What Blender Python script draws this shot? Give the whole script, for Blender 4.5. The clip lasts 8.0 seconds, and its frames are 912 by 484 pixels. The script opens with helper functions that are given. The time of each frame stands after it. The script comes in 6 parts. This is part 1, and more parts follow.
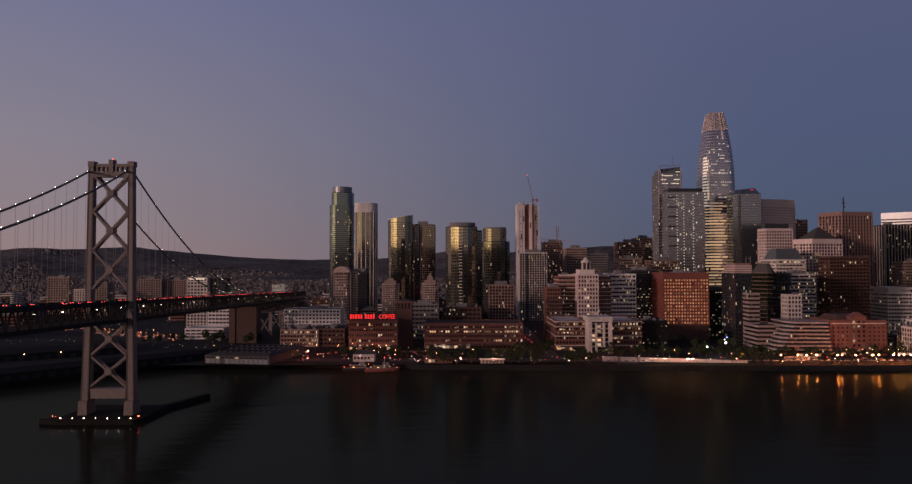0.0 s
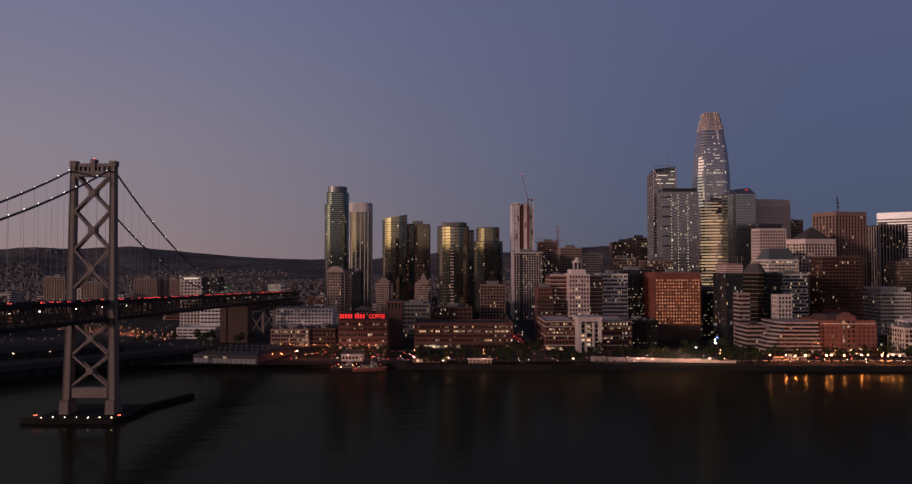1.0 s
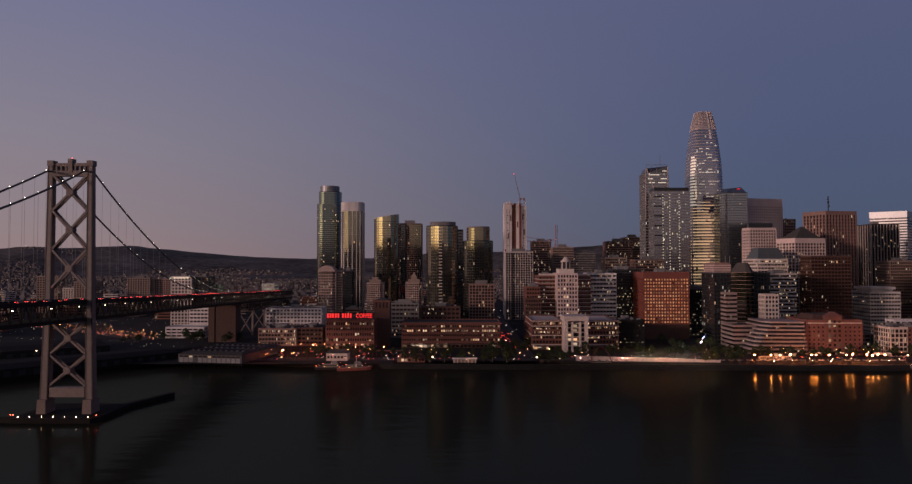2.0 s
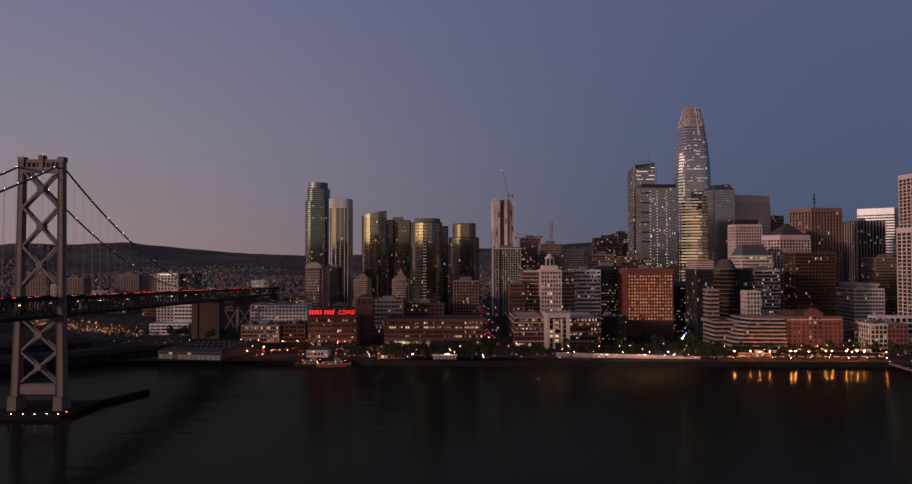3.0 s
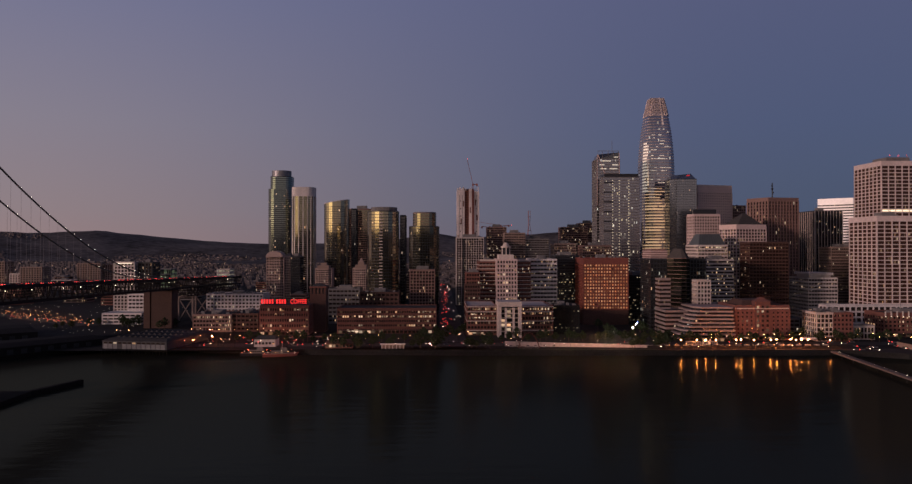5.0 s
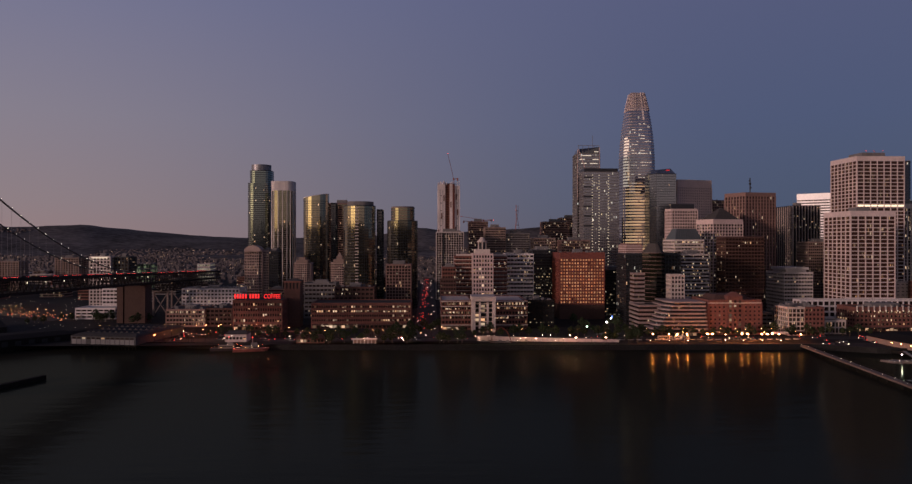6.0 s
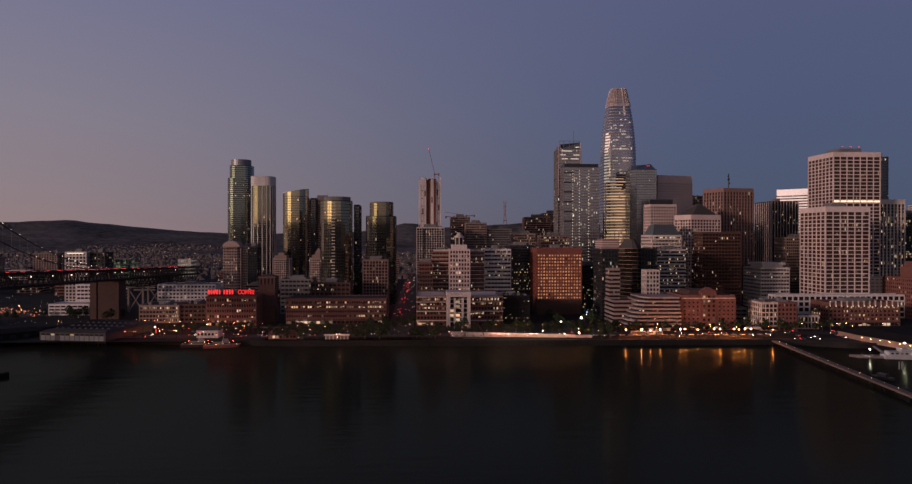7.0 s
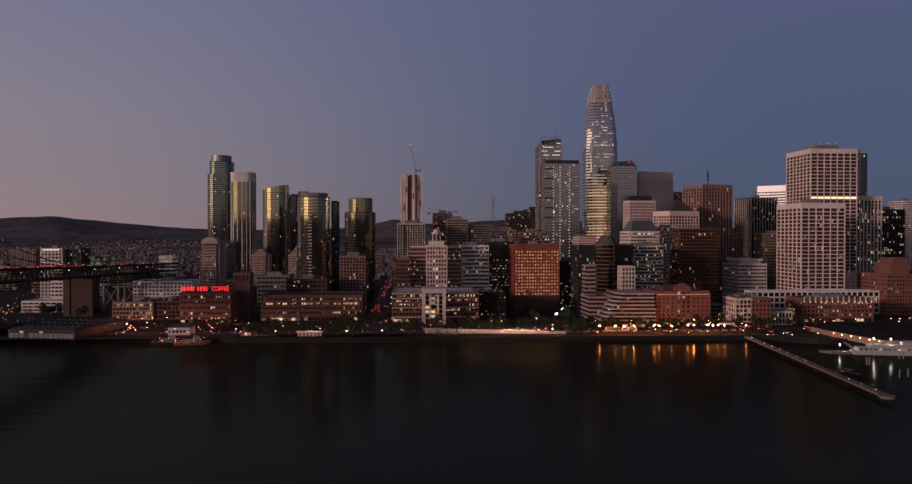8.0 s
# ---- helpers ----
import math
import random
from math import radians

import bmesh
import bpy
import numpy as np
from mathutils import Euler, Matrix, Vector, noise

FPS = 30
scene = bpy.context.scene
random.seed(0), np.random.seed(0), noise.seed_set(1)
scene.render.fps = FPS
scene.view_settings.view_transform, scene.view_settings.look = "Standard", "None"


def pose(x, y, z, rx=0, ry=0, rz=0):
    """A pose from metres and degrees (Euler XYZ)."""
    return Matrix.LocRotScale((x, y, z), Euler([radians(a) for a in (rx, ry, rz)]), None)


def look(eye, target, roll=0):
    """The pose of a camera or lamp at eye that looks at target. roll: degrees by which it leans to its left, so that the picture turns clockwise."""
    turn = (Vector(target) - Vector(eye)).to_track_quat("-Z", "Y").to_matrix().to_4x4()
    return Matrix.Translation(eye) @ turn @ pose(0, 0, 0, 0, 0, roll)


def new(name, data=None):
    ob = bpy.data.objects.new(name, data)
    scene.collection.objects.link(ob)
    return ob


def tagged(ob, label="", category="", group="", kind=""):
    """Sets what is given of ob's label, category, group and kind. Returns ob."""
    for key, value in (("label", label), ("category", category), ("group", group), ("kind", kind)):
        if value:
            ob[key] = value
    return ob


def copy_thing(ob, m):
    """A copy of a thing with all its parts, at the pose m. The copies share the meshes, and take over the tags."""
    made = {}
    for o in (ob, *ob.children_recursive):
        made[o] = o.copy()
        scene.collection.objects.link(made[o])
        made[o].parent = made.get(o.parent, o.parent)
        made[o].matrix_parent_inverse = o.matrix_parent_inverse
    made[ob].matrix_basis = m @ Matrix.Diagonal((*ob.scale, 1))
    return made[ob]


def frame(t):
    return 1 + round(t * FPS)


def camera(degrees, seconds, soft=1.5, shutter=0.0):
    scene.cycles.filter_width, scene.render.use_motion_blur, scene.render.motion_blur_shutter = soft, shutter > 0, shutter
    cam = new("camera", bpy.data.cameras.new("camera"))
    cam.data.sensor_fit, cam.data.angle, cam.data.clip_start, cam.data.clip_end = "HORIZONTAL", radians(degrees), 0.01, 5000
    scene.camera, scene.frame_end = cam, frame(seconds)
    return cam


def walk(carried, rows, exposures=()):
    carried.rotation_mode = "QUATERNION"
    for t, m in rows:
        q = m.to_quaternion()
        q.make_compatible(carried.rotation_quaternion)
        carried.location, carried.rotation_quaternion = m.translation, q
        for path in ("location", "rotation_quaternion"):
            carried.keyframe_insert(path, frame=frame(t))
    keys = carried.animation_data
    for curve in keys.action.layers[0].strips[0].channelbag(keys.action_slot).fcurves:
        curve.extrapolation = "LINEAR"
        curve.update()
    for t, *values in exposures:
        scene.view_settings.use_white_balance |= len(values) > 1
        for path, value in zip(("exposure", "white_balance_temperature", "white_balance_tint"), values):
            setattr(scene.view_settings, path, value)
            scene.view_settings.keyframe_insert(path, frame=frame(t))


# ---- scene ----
cam = camera(65.1, 8.0, soft=1.35)
METRES, EYE, TILT, LEAN, TURN = 112.5, 87.0, 2.7, 0.0, 0.0
ROWS = [
    (0.0, 0.0, 0.0, 0.0, -0.0, -0.92, 0.08),
    (0.5, 0.049, 0.0008, -0.0003, 0.1, -0.93, 0.06),
    (1.0, 0.1082, 0.0013, -0.0001, 0.2, -0.94, 0.04),
    (2.5, 0.2892, 0.0031, 0.0014, 0.25, -1.1, 0.05),
    (3.0, 0.3562, 0.0052, 0.0013, 0.05, -1.27, 0.04),
    (3.5, 0.4157, 0.0084, 0.0014, -0.23, -1.47, 0.02),
    (4.0, 0.4837, 0.0121, 0.0011, -0.62, -1.71, -0.01),
    (4.5, 0.5436, 0.0158, 0.0011, -0.98, -1.93, -0.05),
    (6.0, 0.7449, 0.0311, 0.0018, -2.14, -2.6, -0.17),
    (6.5, 0.8048, 0.0361, 0.0027, -2.51, -2.79, -0.18),
    (7.0, 0.8722, 0.0413, 0.0013, -2.93, -2.96, -0.21),
    (7.5, 0.9318, 0.0461, 0.0018, -3.28, -3.11, -0.22),
    (8.0, 0.9982, 0.0516, 0.0016, -3.7, -3.26, -0.23),
]
walk(cam, [(t, pose(0, 0, EYE, TILT, LEAN, TURN) @ pose(METRES * x, METRES * y, METRES * z, 90 + pitch, roll, yaw)) for t, x, y, z, yaw, pitch, roll in ROWS])

# ---- light ----
GLOW = Vector((-0.93, -0.37, 0.0)).normalized()      # where dawn comes from
BROAD = Vector((-0.62, -0.78, 0.0))                    # the middle of the wide warm band
SUNWARD = Vector((-0.79, -0.61, 0.03)).normalized()   # where the sun itself comes up
SKY_STRENGTH = 1.0

world = bpy.data.worlds.new("dawn_sky")
scene.world = world
world.use_nodes = True


def build_world(nt):
    n, l = nt.nodes, nt.links
    n.clear()
    out, bg = n.new("ShaderNodeOutputWorld"), n.new("ShaderNodeBackground")
    tc, sep = n.new("ShaderNodeTexCoord"), n.new("ShaderNodeSeparateXYZ")
    l.new(tc.outputs["Generated"], sep.inputs[0])
    dot = n.new("ShaderNodeVectorMath")
    dot.operation = "DOT_PRODUCT"
    dot.inputs[1].default_value = GLOW
    l.new(tc.outputs["Generated"], dot.inputs[0])
    side = n.new("ShaderNodeMapRange")
    side.interpolation_type = "SMOOTHSTEP"
    side.inputs["From Min"].default_value, side.inputs["From Max"].default_value = -0.80, 0.28
    l.new(dot.outputs["Value"], side.inputs["Value"])

    def ramp(stops):
        r = n.new("ShaderNodeValToRGB")
        while len(r.color_ramp.elements) < len(stops):
            r.color_ramp.elements.new(0.5)
        for e, (p, c) in zip(r.color_ramp.elements, stops):
            e.position, e.color = p, (*c, 1)
        l.new(sep.outputs["Z"], r.inputs["Fac"])
        return r

    west = ramp([(0.0, (0.066, 0.084, 0.135)), (0.05, (0.066, 0.090, 0.155)), (0.16, (0.072, 0.094, 0.180)),
                 (0.34, (0.088, 0.100, 0.195)), (0.55, (0.045, 0.055, 0.115)), (1.0, (0.024, 0.032, 0.075))])
    mid = ramp([(0.0, (0.302, 0.209, 0.211)), (0.05, (0.276, 0.215, 0.233)), (0.16, (0.240, 0.213, 0.265)),
                (0.34, (0.165, 0.172, 0.288)), (0.6, (0.05, 0.06, 0.125)), (1.0, (0.02, 0.028, 0.065))])
    east = ramp([(0.0, (0.40, 0.25, 0.22)), (0.05, (0.43, 0.32, 0.29)), (0.14, (0.36, 0.30, 0.29)),
                 (0.34, (0.20, 0.19, 0.24)), (0.6, (0.06, 0.065, 0.12)), (1.0, (0.028, 0.038, 0.085))])
    first, mix = n.new("ShaderNodeMix"), n.new("ShaderNodeMix")
    first.data_type = mix.data_type = "RGBA"
    l.new(side.outputs["Result"], first.inputs["Factor"])
    l.new(west.outputs["Color"], first.inputs[6])
    l.new(mid.outputs["Color"], first.inputs[7])
    late = n.new("ShaderNodeMapRange")
    late.interpolation_type = "SMOOTHSTEP"
    late.inputs["From Min"].default_value, late.inputs["From Max"].default_value = 0.12, 0.92
    broad = n.new("ShaderNodeVectorMath")
    broad.operation = "DOT_PRODUCT"
    broad.inputs[1].default_value = BROAD
    l.new(tc.outputs["Generated"], broad.inputs[0])
    l.new(broad.outputs["Value"], late.inputs["Value"])
    l.new(late.outputs["Result"], mix.inputs["Factor"])
    l.new(first.outputs[2], mix.inputs[6])
    l.new(east.outputs["Color"], mix.inputs[7])
    sky = n.new("ShaderNodeTexSky")
    sky.sky_type, sky.sun_disc = "NISHITA", False
    sky.sun_elevation, sky.sun_rotation = radians(1.0), math.atan2(GLOW.x, GLOW.y)
    add = n.new("ShaderNodeMix")
    add.data_type, add.blend_type = "RGBA", "ADD"
    add.inputs["Factor"].default_value = 0.004
    # the narrow gold glow right round the rising sun
    near = n.new("ShaderNodeVectorMath")
    near.operation, near.inputs[1].default_value = "DOT_PRODUCT", SUNWARD
    l.new(tc.outputs["Generated"], near.inputs[0])
    close = n.new("ShaderNodeMapRange")
    close.interpolation_type = "SMOOTHSTEP"
    close.inputs["From Min"].default_value, close.inputs["From Max"].default_value = 0.86, 0.995
    l.new(near.outputs["Value"], close.inputs["Value"])
    gold = ramp([(0.0, (2.7, 1.7, 0.80)), (0.07, (2.3, 1.6, 0.80)), (0.14, (0.7, 0.5, 0.34)), (0.25, (0, 0, 0))])
    glow = n.new("ShaderNodeMix")
    glow.data_type, glow.blend_type = "RGBA", "ADD"
    l.new(close.outputs["Result"], glow.inputs["Factor"])
    l.new(mix.outputs[2], glow.inputs[6])
    l.new(gold.outputs["Color"], glow.inputs[7])
    l.new(glow.outputs[2], add.inputs[6])
    l.new(sky.outputs["Color"], add.inputs[7])
    l.new(add.outputs[2], bg.inputs["Color"])
    bg.inputs["Strength"].default_value = SKY_STRENGTH
    l.new(bg.outputs[0], out.inputs[0])


build_world(world.node_tree)
sun = new("dawn_sun", bpy.data.lights.new("dawn_sun", "SUN"))
sun.data.energy, sun.data.angle, sun.data.color = 1.45, radians(6.0), (1.0, 0.68, 0.63)
sun.matrix_world = look((0, 0, 0), (0.87, 0.50, -0.145))
scene.view_settings.exposure = 0.0


# ---- materials ----
def mat(name, color, rough=0.75, metal=0.0, grain=0.6, stain=0.03, var=0.22, bump=0.15, spec=0.4):
    """A weathered surface: fine grain, broad stains, a slight change from piece to piece."""
    m = bpy.data.materials.new(name)
    m.use_nodes = True
    n, l = m.node_tree.nodes, m.node_tree.links
    b = n["Principled BSDF"]
    b.inputs["Roughness"].default_value, b.inputs["Metallic"].default_value = rough, metal
    b.inputs["Specular IOR Level"].default_value = spec
    geo = n.new("ShaderNodeNewGeometry")
    fine, broad = n.new("ShaderNodeTexNoise"), n.new("ShaderNodeTexNoise")
    fine.inputs["Scale"].default_value, broad.inputs["Scale"].default_value = grain, stain
    fine.inputs["Detail"].default_value, broad.inputs["Detail"].default_value = 5, 4
    info = n.new("ShaderNodeObjectInfo")
    for t in (fine, broad):
        l.new(geo.outputs["Position"], t.inputs["Vector"])
    a = n.new("ShaderNodeMath")
    a.operation = "ADD"
    l.new(fine.outputs["Fac"], a.inputs[0])
    l.new(broad.outputs["Fac"], a.inputs[1])
    a2 = n.new("ShaderNodeMath")
    a2.operation, a2.inputs[2].default_value = "MULTIPLY_ADD", 0.0
    a2.inputs[1].default_value = 0.25
    l.new(info.outputs["Random"], a2.inputs[0])
    l.new(a.outputs[0], a2.inputs[2])
    mr = n.new("ShaderNodeMapRange")
    mr.inputs["From Min"].default_value, mr.inputs["From Max"].default_value = 0.7, 1.55
    mr.inputs["To Min"].default_value, mr.inputs["To Max"].default_value = 1 - var * 1.4, 1 + var * 0.9
    l.new(a2.outputs[0], mr.inputs["Value"])
    hue = n.new("ShaderNodeHueSaturation")
    hue.inputs["Color"].default_value = (*color, 1)
    l.new(mr.outputs["Result"], hue.inputs["Value"])
    l.new(hue.outputs["Color"], b.inputs["Base Color"])
    if bump:
        bp = n.new("ShaderNodeBump")
        bp.inputs["Strength"].default_value, bp.inputs["Distance"].default_value = bump, 0.2
        l.new(fine.outputs["Fac"], bp.inputs["Height"])
        l.new(bp.outputs["Normal"], b.inputs["Normal"])
    return m


def window_mat(name, glass, rough=0.12, metal=0.0, lit=0.1, warm=(1.0, 0.50, 0.25), cool=(1.0, 0.74, 0.52), power=1.0, spec=0.15, snap=0.0, clump=0.055, uneven=2.6):
    """Panes of dark glass, some of them lit from inside, in loose clusters."""
    m = bpy.data.materials.new(name)
    m.use_nodes = True
    n, l = m.node_tree.nodes, m.node_tree.links
    b = n["Principled BSDF"]
    b.inputs["Base Color"].default_value = (*glass, 1)
    b.inputs["Roughness"].default_value, b.inputs["Metallic"].default_value = rough, metal
    b.inputs["Specular IOR Level"].default_value = spec
    geo, info, mix = n.new("ShaderNodeNewGeometry"), n.new("ShaderNodeObjectInfo"), n.new("ShaderNodeCombineXYZ")
    if snap:
        cell = n.new("ShaderNodeVectorMath")
        cell.operation = "SNAP"
        cell.inputs[1].default_value = (snap, snap, 1000)
        l.new(geo.outputs["Position"], cell.inputs[0])
        cs = n.new("ShaderNodeSeparateXYZ")
        l.new(cell.outputs[0], cs.inputs[0])
        l.new(cs.outputs["X"], mix.inputs["X"])
        l.new(cs.outputs["Y"], mix.inputs["Z"])
    else:
        l.new(geo.outputs["Random Per Island"], mix.inputs["X"])
    l.new(info.outputs["Random"], mix.inputs["Y"])
    wn = n.new("ShaderNodeTexWhiteNoise")
    wn.noise_dimensions = "3D"
    l.new(mix.outputs[0], wn.inputs["Vector"])
    sep = n.new("ShaderNodeSeparateColor")
    l.new(wn.outputs["Color"], sep.inputs[0])
    cl = n.new("ShaderNodeTexNoise")
    cl.inputs["Scale"].default_value, cl.inputs["Detail"].default_value = clump, 1
    if snap:
        flat = n.new("ShaderNodeVectorMath")
        flat.operation, flat.inputs[1].default_value = "MULTIPLY", (0.12, 0.12, 7.0)
        l.new(geo.outputs["Position"], flat.inputs[0])
        l.new(flat.outputs[0], cl.inputs["Vector"])
    else:
        run = n.new("ShaderNodeVectorMath")
        run.operation, run.inputs[1].default_value = "MULTIPLY", (0.6, 0.6, 3.0)
        l.new(geo.outputs["Position"], run.inputs[0])
        l.new(run.outputs[0], cl.inputs["Vector"])
    lim = n.new("ShaderNodeMapRange")
    lim.inputs["From Min"].default_value, lim.inputs["From Max"].default_value = 0.42, 0.70
    lim.inputs["To Min"].default_value, lim.inputs["To Max"].default_value = (lit if lit > 1 else lit * 0.12), lit * 3
    l.new(cl.outputs["Fac"], lim.inputs["Value"])
    on = n.new("ShaderNodeMath")
    on.operation = "LESS_THAN"
    l.new(sep.outputs[0], on.inputs[0])
    l.new(lim.outputs["Result"], on.inputs[1])
    pw = n.new("ShaderNodeMath")
    pw.operation, pw.inputs[1].default_value = "POWER", uneven
    l.new(sep.outputs[1], pw.inputs[0])
    st = n.new("ShaderNodeMath")
    st.operation = "MULTIPLY"
    l.new(on.outputs[0], st.inputs[0])
    l.new(pw.outputs[0], st.inputs[1])
    st2 = n.new("ShaderNodeMath")
    st2.operation, st2.inputs[1].default_value = "MULTIPLY", power
    l.new(st.outputs[0], st2.inputs[0])
    col = n.new("ShaderNodeMix")
    col.data_type = "RGBA"
    col.inputs[6].default_value, col.inputs[7].default_value = (*warm, 1), (*cool, 1)
    l.new(sep.outputs[2], col.inputs["Factor"])
    l.new(col.outputs[2], b.inputs["Emission Color"])
    l.new(st2.outputs[0], b.inputs["Emission Strength"])
    if metal > 0.5:
        wave, bp = n.new("ShaderNodeTexNoise"), n.new("ShaderNodeBump")
        wave.inputs["Scale"].default_value, wave.inputs["Detail"].default_value = 0.06, 2
        l.new(geo.outputs["Position"], wave.inputs["Vector"])
        bp.inputs["Strength"].default_value, bp.inputs["Distance"].default_value = 0.3, 0.14
        l.new(wave.outputs["Fac"], bp.inputs["Height"])
        l.new(bp.outputs["Normal"], b.inputs["Normal"])
    m.cycles.emission_sampling = "NONE"
    return m


def glow_mat(name, color, power, sampled=False):
    m = bpy.data.materials.new(name)
    m.use_nodes = True
    b = m.node_tree.nodes["Principled BSDF"]
    b.inputs["Base Color"].default_value = (*color, 1)
    b.inputs["Emission Color"].default_value, b.inputs["Emission Strength"].default_value = (*color, 1), power
    m.cycles.emission_sampling = "AUTO" if sampled else "NONE"
    return m


